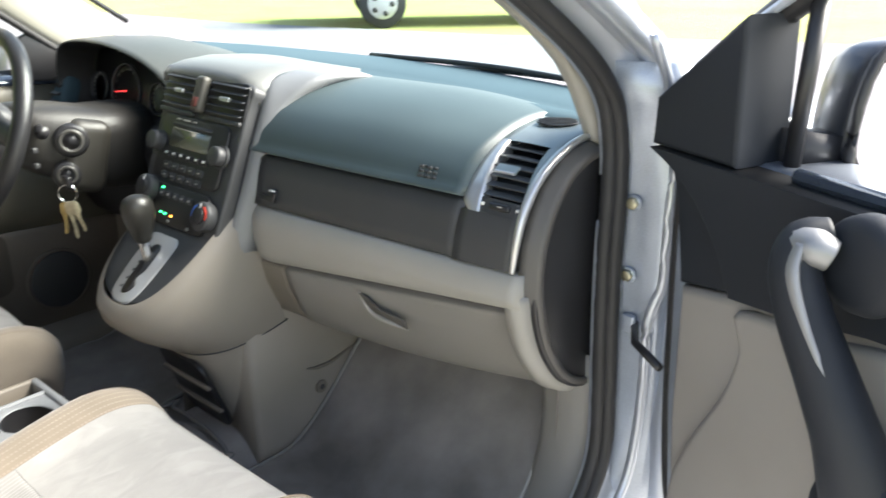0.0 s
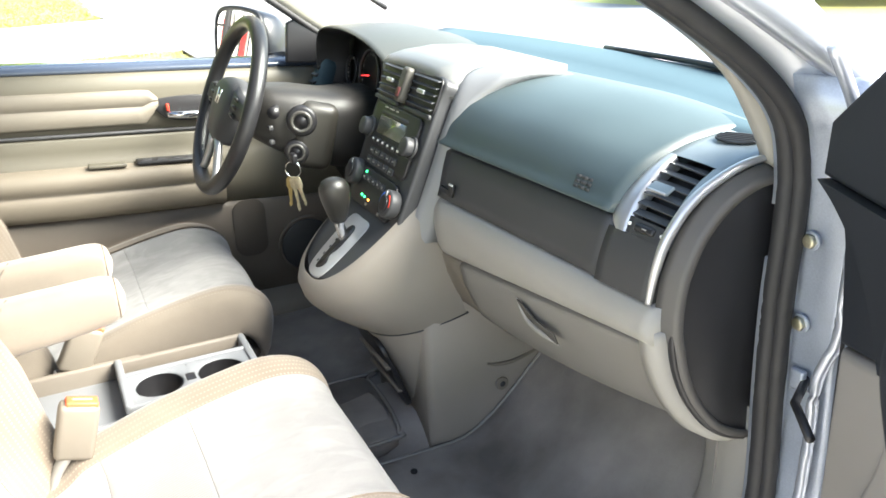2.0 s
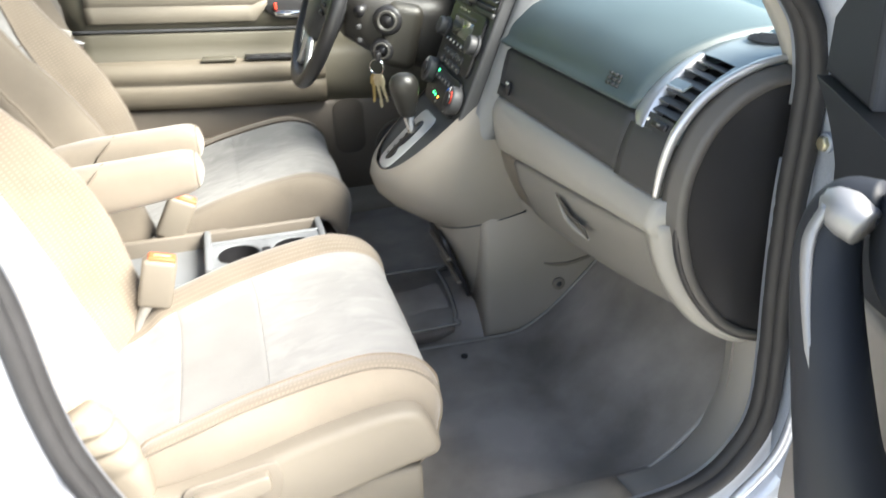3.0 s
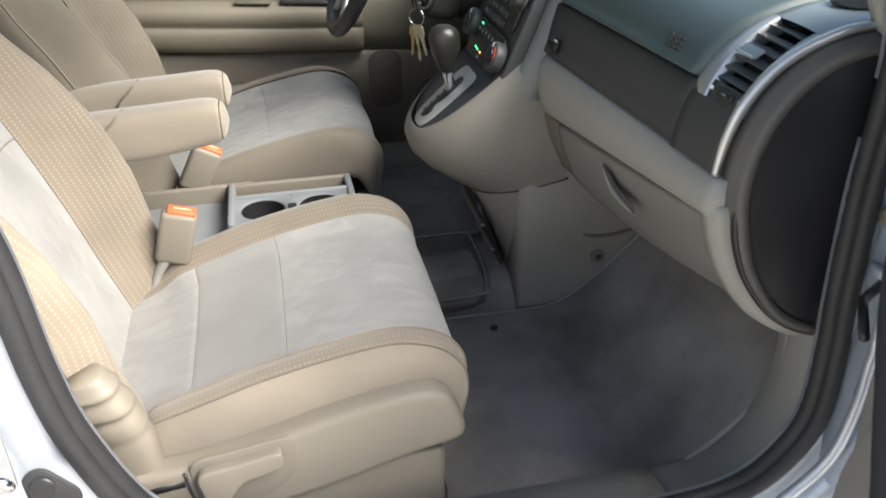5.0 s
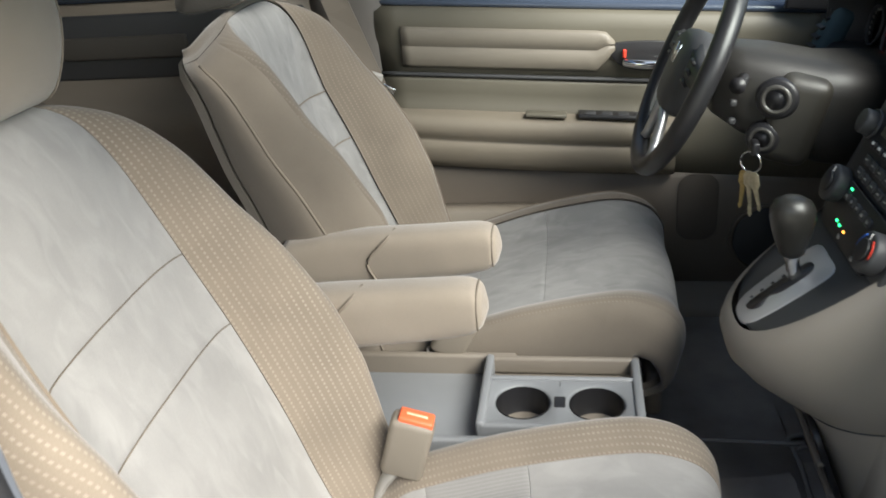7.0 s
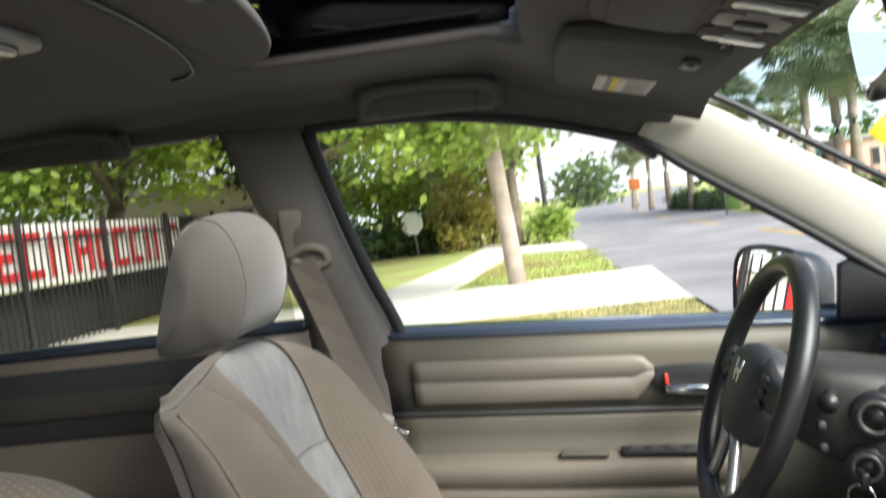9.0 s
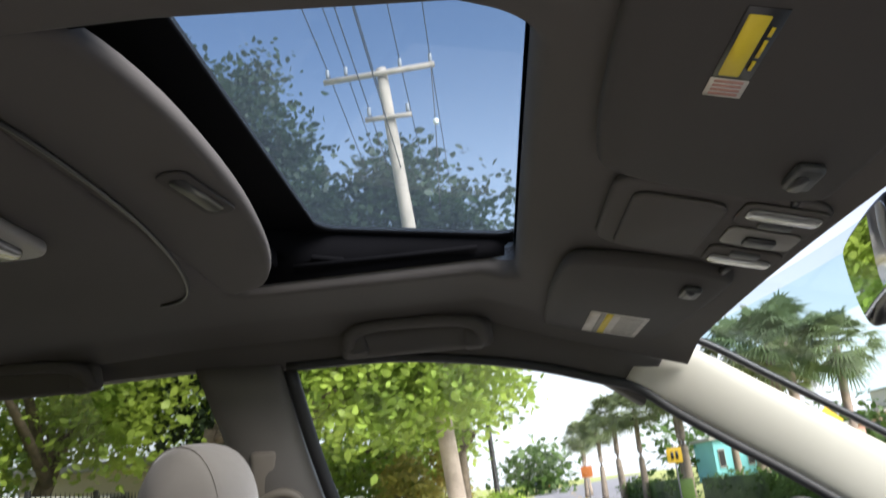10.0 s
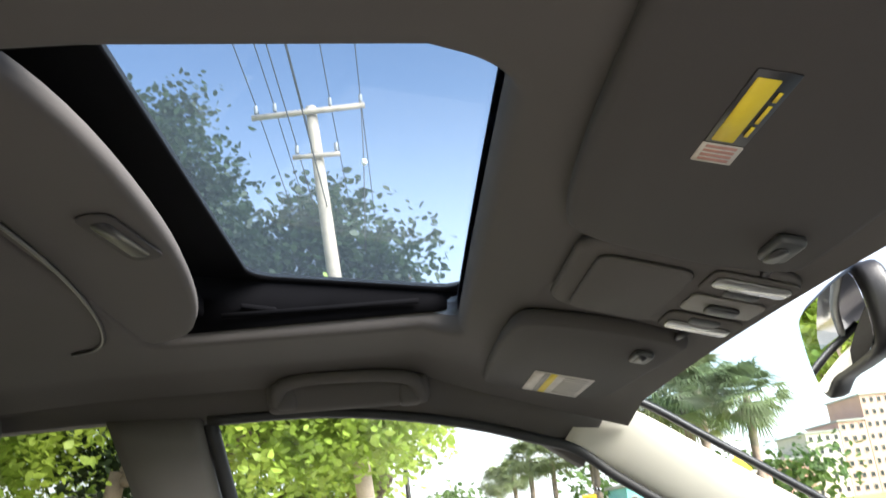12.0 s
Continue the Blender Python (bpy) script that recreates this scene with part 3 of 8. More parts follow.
oc = thing("overhead_console", (0.33, -0.02, 1.53), "grey overhead console with sunglasses box and map lamps", "overhead console")
om = axes((0.265, -0.015, liner_z(0.265, 0) - 0.001), (0, 1, 0), Vector((1, 0, -0.30)))
if om.to_3x3().col[2].z > 0:
    om = om @ Matrix.Diagonal((1, 1, -1, 1))
part("console_body", prism(rounded(0.20, 0.195, 0.03, 6, 0, 0.08), om, 0.012, 0.006), LINER, oc)
up = om @ Matrix.Translation((0, 0, 0.012))
part("sunglasses_lid", prism(rounded(0.165, 0.085, 0.016, 6, 0, 0.045), up, 0.006, 0.003), LINER, oc, "closed grey lid")
for s in (-1, 1):
    lb = part("lamp_bezel", prism(rounded(0.056, 0.074, 0.010, 5, 0.066 * s, 0.135), up, 0.004, 0.002), LINER, oc, "grey lamp bezel")
    part("map_lamp", prism(rounded(0.026, 0.064, 0.007, 5, 0.074 * s, 0.135), up @ Matrix.Translation((0, 0, 0.003)), 0.004, 0.002), CLEAR, lb, "pale map lamp lens")
    part("lamp_switch", prism(rounded(0.016, 0.030, 0.004, 4, 0.050 * s, 0.135), up @ Matrix.Translation((0, 0, 0.003)), 0.004, 0.0015), CHAR, lb, "dark lamp switch")
part("switch_plate", prism(rounded(0.05, 0.068, 0.008, 4, 0, 0.135), up, 0.004, 0.002), GREY, oc, "grey switch panel")
part("roof_switch", prism(rounded(0.022, 0.03, 0.005, 4, 0, 0.135), up @ Matrix.Translation((0, 0, 0.004)), 0.005, 0.002), BLACK, oc, "black rocker switch")

# rear-view mirror
rv = thing("rear_view_mirror", (0.52, 0.0, 1.50), "black rear view mirror on a stalk at the windscreen", "mirror")
vm = axes((0.50, 0.0, 1.483), (0.22, 1, 0.0), (-0.12, 0.0, 1)) @ Matrix.Diagonal((1, 1.15, 1, 1))
shell = [tuple(p) for p in spline([(-0.115, 0.03), (-0.12, 0.0), (-0.10, -0.028), (-0.03, -0.034), (0.05, -0.036), (0.10, -0.045), (0.118, -0.02), (0.112, 0.02), (0.09, 0.036), (0.0, 0.038), (-0.08, 0.036)], 44, True)]
back = vm.to_3x3().col[2]
sgn = -1 if back.x > 0 else 1
if back.x > 0:
    vm = vm @ Matrix.Diagonal((1, 1, -1, 1))
part("housing", prism(shell, vm @ Matrix.Translation((0, 0, -0.022)), 0.024, 0.007, 3), BLACK, rv)
part("mirror_glass", prism([(x * 0.93, y * 0.86) for x, y in shell], vm @ Matrix.Translation((0, 0, 0.0022)), 0.001), MIRROR, rv, "reflecting glass", smooth=False)
part("stalk", sweep([(0.515, 0.0, 1.485), (0.535, -0.01, 1.505), (0.535, -0.02, 1.535)], [0.014, 0.011, 0.016], 10), BLACK, rv)


# ---------------------------------------------------------------- pillars, rails, windows (mirrored left and right)
def strip_between(a, b, thick, n=24, bulge=0.012):
    """A trim between two edge curves, with a round bulge inwards (towards y = 0)."""
    A, B = spline(a, n), spline(b, n)
    rows = []
    for p, q in zip(A, B):
        row = []
        for f in np.linspace(0, 1, 9):
            r = p * (1 - f) + q * f
            s = -1 if r[1] > 0 else 1
            row.append((r[0], r[1] + s * bulge * min(1.0, len(rows) / 5) * math.sin(math.pi * f) ** 0.6, r[2]))
        d = -1 if p[1] > 0 else 1
        row.append((q[0], q[1] - d * thick, q[2]))
        row.append((p[0], p[1] - d * thick, p[2]))
        rows.append(row)
    return loft(rows, True, True)


def mirrored(pts, s):
    return [(x, y * s, z) for x, y, z in pts]


A_LOW = [(0.342, 0.634, 1.459), (0.42, 0.645, 1.405), (0.50, 0.655, 1.350), (0.60, 0.668, 1.282), (0.70, 0.68, 1.208), (0.80, 0.69, 1.135)]
A_LOW_OPEN = [(0.40, 0.640, 1.492), (0.50, 0.650, 1.447), (0.60, 0.660, 1.393), (0.70, 0.668, 1.332), (0.79, 0.674, 1.265), (0.845, 0.676, 1.19)]
A_TOP = [(0.395, 0.600, 1.526), (0.47, 0.607, 1.492), (0.56, 0.622, 1.435), (0.66, 0.640, 1.372), (0.78, 0.662, 1.296), (0.92, 0.685, 1.205)]
WIN_TOP = [(-0.235, 0.645, 1.552), (-0.06, 0.645, 1.548), (0.08, 0.645, 1.530), (0.20, 0.643, 1.503), (0.30, 0.640, 1.470), (0.36, 0.637, 1.448), (0.42, 0.647, 1.402), (0.50, 0.657, 1.346), (0.60, 0.670, 1.278), (0.70, 0.682, 1.204), (0.80, 0.692, 1.130)]
B_FRONT = [(-0.245, 0.640, 1.556), (-0.221, 0.680, 1.409), (-0.183, 0.705, 1.273), (-0.142, 0.722, 1.155), (-0.10, 0.73, 0.95), (-0.06, 0.725, 0.70), (-0.05, 0.71, 0.50)]
B_BACK = [(-0.398, 0.640, 1.565), (-0.355, 0.680, 1.415), (-0.325, 0.705, 1.28), (-0.30, 0.722, 1.17), (-0.30, 0.73, 0.95), (-0.30, 0.725, 0.70), (-0.30, 0.71, 0.50)]
for s, side in ((1, "driver"), (-1, "passenger")):
    # passenger trim: a greyed copy of the cream one, its shade put into the colour
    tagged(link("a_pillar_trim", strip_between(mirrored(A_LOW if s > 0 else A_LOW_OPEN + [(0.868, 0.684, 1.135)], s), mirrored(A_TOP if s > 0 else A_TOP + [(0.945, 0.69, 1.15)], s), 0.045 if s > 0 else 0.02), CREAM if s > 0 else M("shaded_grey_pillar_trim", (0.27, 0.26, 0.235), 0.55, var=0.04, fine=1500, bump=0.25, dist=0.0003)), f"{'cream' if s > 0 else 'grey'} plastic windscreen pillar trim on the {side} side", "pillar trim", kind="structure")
    # side rail of the roof, from the headliner down to the window
    rail_in = [(x, s * 0.60, liner_z(x, 0.60) + 0.004) for x in np.linspace(-1.9, 0.408, 24)]
    xs = [p[0] for p in WIN_TOP][:6]
    rail_out = []
    for x in np.linspace(-1.9, 0.408, 24):
        z = float(np.interp(x, [-1.9, -1.2, -0.4] + xs + [0.44], [1.50, 1.56, 1.566] + [p[2] for p in WIN_TOP][:6] + [1.40]))
        rail_out.append((min(x, 0.372), s * 0.643, z))
    rows = [[a, ((a[0] + b[0]) / 2, s * 0.634, (a[2] + b[2]) / 2 + 0.004), b, (b[0], s * 0.69, b[2]), (a[0], s * 0.68, a[2] + 0.05)] for a, b in zip(rail_in, rail_out)]
    tagged(link("roof_rail_trim", loft(rows, True, True), LINER), "grey cloth-covered roof rail over the side windows", "roof trim", kind="structure")
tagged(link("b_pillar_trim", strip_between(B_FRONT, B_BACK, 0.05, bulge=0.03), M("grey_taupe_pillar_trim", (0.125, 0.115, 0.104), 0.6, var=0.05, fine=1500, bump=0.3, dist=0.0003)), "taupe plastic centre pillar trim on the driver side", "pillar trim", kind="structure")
tagged(link("b_pillar_trim", strip_between([(p[0] - 0.03, p[1] + 0.0, p[2]) for p in mirrored(B_FRONT, -1)], mirrored(B_BACK, -1), 0.04, bulge=0.02), TAUPE), "taupe plastic centre pillar trim on the passenger side", "pillar trim", kind="structure")

# driver side window seal, glass, rear window
seal = thing("window_seal", (0.2, 0.68, 1.15), "black rubber seal round the driver window", "window seal", kind="structure")
part("seal_strip", sweep(WIN_TOP, 0.009, 8, 60), RUBBER, seal)
part("seal_post", sweep([(-0.232, 0.652, 1.548), (-0.205, 0.692, 1.409), (-0.166, 0.715, 1.273), (-0.125, 0.735, 1.155), (-0.10, 0.745, 1.0), (-0.05, 0.74, 0.7), (0.0, 0.73, 0.56)], 0.012, 8, 40), RUBBER, seal)
g = thing("window_2", (0.2, 0.73, 1.15), "clear driver door window glass", "window", kind="structure")
gp = []
for x in np.linspace(-0.24, 0.74, 24):
    zt = float(np.interp(x, [p[0] for p in WIN_TOP], [p[2] for p in WIN_TOP])) + 0.012
    zb = 1.148 - 0.066 * (x + 0.15) - 0.02
    gp.append([(x, 0.672 + (0.755 - 0.672) * (1.55 - z) / 0.4, z) for z in np.linspace(zb, zt, 8)])
bm = loft(gp, False)
pn = part("pane", bm, GLASS, g)
pn.visible_shadow = False
g = thing("window_3", (-0.8, 0.73, 1.2), "dark privacy glass of the rear side door", "window", kind="structure")
gp = []
for x in np.linspace(-1.35, -0.33, 12):
    gp.append([(x, 0.66 + (0.75 - 0.66) * (1.57 - z) / 0.4, z) for z in np.linspace(1.17, 1.575, 6)])
pn = part("pane", loft(gp, False), PRIVACY, g)
pn.visible_shadow = False

# windscreen
ws = thing("window_1", (0.75, 0, 1.3), "clear laminated windscreen with a blue sun band", "windscreen", kind="structure")
rows = []
for f in np.linspace(0, 1, 14):
    rows.append([(0.455 + 0.80 * f + 0.10 * (1 - (y / 0.66) ** 2), y * (0.93 + 0.1 * f), 1.522 - 0.395 * f + 0.012 * (1 - (y / 0.66) ** 2)) for y in np.linspace(-0.66, 0.66, 20)])
pn = part("pane", loft(rows, False), WINDSCREEN, ws)
pn.visible_shadow = False
rows = []
for f in np.linspace(-0.03, 0.10, 4):
    rows.append([(0.455 + 0.80 * f + 0.10 * (1 - (y / 0.66) ** 2), y * (0.93 + 0.1 * f), 1.5205 - 0.395 * f + 0.012 * (1 - (y / 0.66) ** 2)) for y in np.linspace(-0.66, 0.66, 20)])
pn = part("shade_band", loft(rows, False), glass("blue_shade_band", (0.72, 0.78, 0.82)), ws, "blue tinted band")
pn.visible_shadow = False
REARDOOR = M("dark_taupe_rear_door", (0.07, 0.064, 0.056), 0.55, var=0.05, scale=4, fine=1500, bump=0.3, dist=0.0003)
for s in (1, -1):
    part("frit", sweep([(p[0] + 0.012, p[1] * s, p[2] + 0.012) for p in A_TOP], 0.007, 6, 30), BLACK, ws, "black glass edge")
part("frit", sweep([(0.435, -0.60, 1.532), (0.455, -0.3, 1.540), (0.46, 0, 1.542), (0.455, 0.3, 1.540), (0.435, 0.60, 1.532)], 0.006, 6, 30), BLACK, ws, "black glass edge")

# body behind and below, closing the cabin
back_rows = []
for z in np.linspace(0.45, 1.58, 10):
    back_rows.append([(-1.75 - 0.1 * (1.6 - z), y, z) for y in np.linspace(-0.74, 0.74, 8)])
tagged(link("wall_back", loft(back_rows, False), TAUPE), "taupe tailgate trim behind the rear seats", "tailgate", kind="structure")
for s, side in ((1, "driver"), (-1, "passenger")):
    m = M("taupe_rear_door", (0.225, 0.195, 0.160), 0.55, var=0.05, scale=4, fine=1500, bump=0.3, dist=0.0003)
    rows = []
    for x in np.linspace(-1.8, -0.30, 14):
        rows.append([(x, s * y, z) for y, z in ((0.74, 1.19), (0.715, 1.175), (0.705, 1.08), (0.70, 1.0), (0.66, 0.96), (0.66, 0.90), (0.70, 0.86), (0.70, 0.48), (0.76, 0.46), (0.80, 0.9), (0.79, 1.1))])
    d = thing("door_3" if s > 0 else "door_4", (-0.9, 0.72 * s, 0.5), f"taupe rear door panel with a dark upper band on the {side} side", "car door", kind="structure")
    part("door_panel", loft(rows, True), m, d)
    # dark sill strip, its blue a sky reflection put into the base colour
    part("belt_seal", rbox((-1.05, 0.735 * s, 1.19), (1.5, 0.05, 0.022), 0.008), M("sky_tinted_sill_gloss", (0.03, 0.04, 0.06), 0.25, var=0.032), d, "glossy dark sill strip")
    part("upper_band", rbox((-1.05, 0.706 * s, 1.085), (1.48, 0.02, 0.14), 0.006), CHAR, d, "dark upper panel")
    part("pull_bezel", rbox((-0.47, 0.693 * s, 1.09), (0.13, 0.012, 0.06), 0.005), BLACK, d, "black handle bezel")
    part("handle", sweep([(-0.52, 0.685 * s, 1.088), (-0.45, 0.678 * s, 1.085), (-0.42, 0.684 * s, 1.084)], 0.006, 8, 10), CHROME, d, "chrome handle")
    part("inlay_band", rbox((-0.85, 0.694 * s, 1.085), (0.55, 0.012, 0.05), 0.006), REARDOOR, d, "dark inlay")
for s in (-1,):
    rows = []
    for x in np.linspace(-1.8, -0.42, 8):
        rows.append([(x, s * (0.665 + (0.75 - 0.665) * (1.57 - z) / 0.4), z) for z in np.linspace(1.19, 1.575, 5)])
    g = thing("window_4", (-0.9, -0.72, 1.2), "dark privacy glass of the rear passenger side door", "window", kind="structure")
    pn = part("pane", loft(rows, False), PRIVACY, g)
    pn.visible_shadow = False

# assist handles above the doors
for xh, s in ((0.0, 1), (-0.68, 1)):
    h = thing("grab_handle", (xh, 0.60 * s, 1.59), "grey folded assist handle over the door", "grab handle", "assist handles under the roof rail")
    path = [(xh - 0.115, 0.600, 1.558), (xh - 0.105, 0.577, 1.583), (xh - 0.07, 0.568, 1.590), (xh + 0.0, 0.566, 1.589), (xh + 0.07, 0.568, 1.584), (xh + 0.105, 0.577, 1.575), (xh + 0.115, 0.600, 1.550)]
    part("grip", sweep([(x, y * s, z) for x, y, z in path], [0.013, 0.012, 0.010, 0.010, 0.010, 0.012, 0.013], 10, 30), LINER, h)
    part("handle_base", rbox((xh, 0.603 * s, 1.568), (0.262, 0.03, 0.05), 0.014, 4, m=pose(0, 0, 0, 22 * s, 1, 0)), LINER, h, "moulded base plate")
    for dx in (-0.098, 0.098):
        part("pivot_cover", rbox((xh + dx, 0.598 * s, 1.565 - 0.05 * dx), (0.034, 0.03, 0.042), 0.008), LINER, h, "pivot cover")
    part("recess", rbox((xh, 0.603 * s, 1.574), (0.165, 0.02, 0.03), 0.005), GREY, h, "shaded recess plate")

# bulkhead in front of the feet
rows = [[(1.08 + 0.05 * math.sin(3 * z), y, z) for y in np.linspace(-0.72, 0.74, 8)] for z in np.linspace(0.42, 1.13, 8)]
tagged(link("wall_bulkhead", loft(rows, False), CARPET), "dark insulated bulkhead in front of the footwells", "bulkhead", kind="structure")



# ---------------------------------------------------------------- driver door, closed
def slope(x):
    return -0.066 * (x - 0.10)


def door_band(prof, x0, x1, n=24, bow=0.0):
    """A band of the door panel: a closed outline in y and z, running along x and falling to the front."""
    rows = []
    for x in np.linspace(x0, x1, n):
        b = bow * ((x - x0) / (x1 - x0) - 0.5) ** 2 * 4
        rows.append([(x, y + b, z + slope(x)) for y, z in prof])
    return loft(rows, True, True)


# glossy dark edge; reflected sky blue is added to its base colour
SKYGLOSS = M("sky_tinted_door_edge", (0.05, 0.065, 0.095), 0.22, var=0.04, coat=0.6)
DOORUP = M("olive_beige_door_trim", (0.118, 0.110, 0.084), 0.5, var=0.05, scale=4, fine=1500, bump=0.3, dist=0.0003)
dd = thing("door_1", (0.3, 0.73, 0.5), "closed driver door with beige panel and armrest", "car door", kind="structure")
part("belt_seal", door_band([(0.775, 1.15), (0.775, 1.128), (0.735, 1.124), (0.718, 1.128), (0.716, 1.136), (0.726, 1.143), (0.75, 1.148)], -0.165, 0.95), SKYGLOSS, dd, "glossy dark sill edge with sky blue put into its colour")
part("upper_trim", door_band([(0.77, 1.127), (0.718, 1.127), (0.706, 1.118), (0.702, 1.09), (0.706, 1.05), (0.706, 0.985), (0.77, 0.985)], -0.16, 0.95), DOORUP, dd, "olive beige upper trim")
inl = []
for x in np.linspace(-0.105, 0.335, 26):
    lo = 1.005 if x < 0.30 else 1.005 + (x - 0.30) * 1.2
    hi = 1.088 - (0.0 if x < 0.315 else (x - 0.315) * 1.0)
    inl.append([(x, y, z + slope(x)) for y, z in ((0.72, hi), (0.700, hi), (0.6945, hi - 0.006), (0.6935, (lo + hi) / 2 + 0.006), (0.6960, (lo + hi) / 2 + 0.004), (0.6960, (lo + hi) / 2 + 0.001), (0.6935, (lo + hi) / 2 - 0.001), (0.6945, lo + 0.006), (0.700, lo), (0.72, lo))])
part("trim_inlay", loft(inl, True), M("beige_ribbed_inlay", (0.175, 0.158, 0.128), 0.5, var=0.05, fine=1400, bump=0.3, dist=0.0003), dd, "beige ribbed inlay panel")
part("trim_line", door_band([(0.712, 0.992), (0.700, 0.992), (0.698, 0.988), (0.700, 0.984), (0.712, 0.984)], -0.155, 0.62), CHAR, dd, "dark parting line")
part("mid_panel", door_band([(0.77, 0.984), (0.705, 0.984), (0.700, 0.975), (0.705, 0.95), (0.700, 0.925), (0.692, 0.912), (0.697, 0.85), (0.699, 0.79), (0.77, 0.785)], -0.15, 0.93), DOORUP, dd, "olive beige cloth middle panel")
part("armrest", door_band([(0.77, 0.913), (0.69, 0.915), (0.655, 0.913), (0.640, 0.905), (0.636, 0.89), (0.640, 0.868), (0.648, 0.863), (0.642, 0.858), (0.640, 0.84), (0.646, 0.815), (0.662, 0.796), (0.70, 0.790), (0.77, 0.79)], -0.14, 0.46, bow=0.012), M("olive_beige_armrest", (0.185, 0.162, 0.125), 0.6, var=0.05, fine=1400, bump=0.3, dist=0.0003), dd, "padded beige armrest with a crease")
# taupe made darker and browner: the shade under the dashboard is in the colour
DOORLOW = M("shaded_taupe_door_bottom", (0.13, 0.110, 0.088), 0.55, var=0.06, scale=4, fine=1400, bump=0.3, dist=0.0003)
part("lower_panel", door_band([(0.77, 0.792), (0.70, 0.792), (0.690, 0.78), (0.687, 0.70), (0.687, 0.60), (0.695, 0.52), (0.72, 0.50), (0.77, 0.50)], -0.12, 0.93), DOORLOW, dd, "taupe lower panel")
pk = []
for x in np.linspace(-0.06, 0.235, 16):
    top = 0.706 - max(0, x - 0.16) ** 2 * 8
    pk.append([(x, 0.69, top), (x, 0.655, top), (x, 0.646, top - 0.006), (x, 0.648, 0.60), (x, 0.665, 0.545), (x, 0.69, 0.535)])
part("map_pocket", loft(pk, True), BEIGE, dd, "beige map pocket")
# oval recess as a flush plate, its shade put into the brown
sp = [tuple(p) for p in rounded(0.085, 0.155, 0.032, 6, 0.515, 0.690)]
part("speaker_grille", prism(sp, axes((0, 0.6875, 0), (1, 0, 0), (0, 0, 1)), 0.003, 0.001), M("dark_brown_recess", (0.085, 0.072, 0.058), 0.6, var=0.06, fine=900), dd, "oval door recess drawn as a flush darker plate")
spm = axes((0.663, 0.6865, 0.617), (1, 0, 0), (0, 0, 1))
spm = spm if spm.to_3x3().col[2].y < 0 else spm @ Matrix.Diagonal((1, 1, -1, 1))
part("door_speaker", disc(spm, 0.072, 0.010, 40, 0.004), CHAR, dd, "round dark speaker grille")
part("speaker_rim", ring(spm, 0.072, 0.080, 0.008, 40), DOORLOW, dd, "taupe speaker rim")
hb = [tuple(p) for p in spline([(0.325, 1.058), (0.335, 1.025), (0.37, 1.005), (0.43, 1.002), (0.475, 1.012), (0.485, 1.035), (0.46, 1.055), (0.40, 1.063)], 32, True)]
part("handle_bezel", prism(hb, axes((0, 0.7035, -0.012), (1, 0, 0), (0, 0, 1)), 0.006, 0.002), BLACK, dd, "black handle cup")
part("door_handle", sweep([(0.352, 0.692, 1.010), (0.38, 0.684, 1.008), (0.43, 0.684, 1.004), (0.452, 0.690, 1.001)], [0.007, 0.008, 0.008, 0.005], 10, 16, flat=1.2), CHROME, dd, "chrome inner door handle")
part("lock_knob", rbox((0.354, 0.692, 1.028), (0.007, 0.010, 0.017), 0.002), RED, dd, "red marked lock knob")
part("switch_plate", rbox((0.34, 0.672, 0.905), (0.16, 0.04, 0.010), 0.004, m=pose(0, 0, 0, 0, 3.8, 0)), BLACK, dd, "black window switch plate")
for k in range(4):
    part("window_switch", rbox((0.285 + 0.034 * k, 0.670, 0.910 - 0.0022 * k), (0.024, 0.022, 0.010), 0.003, m=pose(0, 0, 0, 0, 3.8, 0)), CHAR, dd, "black window switch")
part("cup_lip", rbox((0.195, 0.662, 0.915), (0.085, 0.03, 0.008), 0.003, m=pose(0, 0, 0, 0, 3.8, 0)), DOORUP, dd, "pull cup lip")
sail = [(0.655, 1.105), (0.86, 1.085), (0.78, 1.155), (0.70, 1.215), (0.665, 1.20)]
part("mirror_sail", prism(sail, axes((0, 0.70, 0), (1, 0, 0), (0, 0, 1)), 0.02, 0.004), BLACK, dd, "black triangular mirror mount")


MIRRORSHELL = M("black_mirror_shell", (0.020, 0.023, 0.030), 0.35, var=0.1, fine=900, coat=0.4)


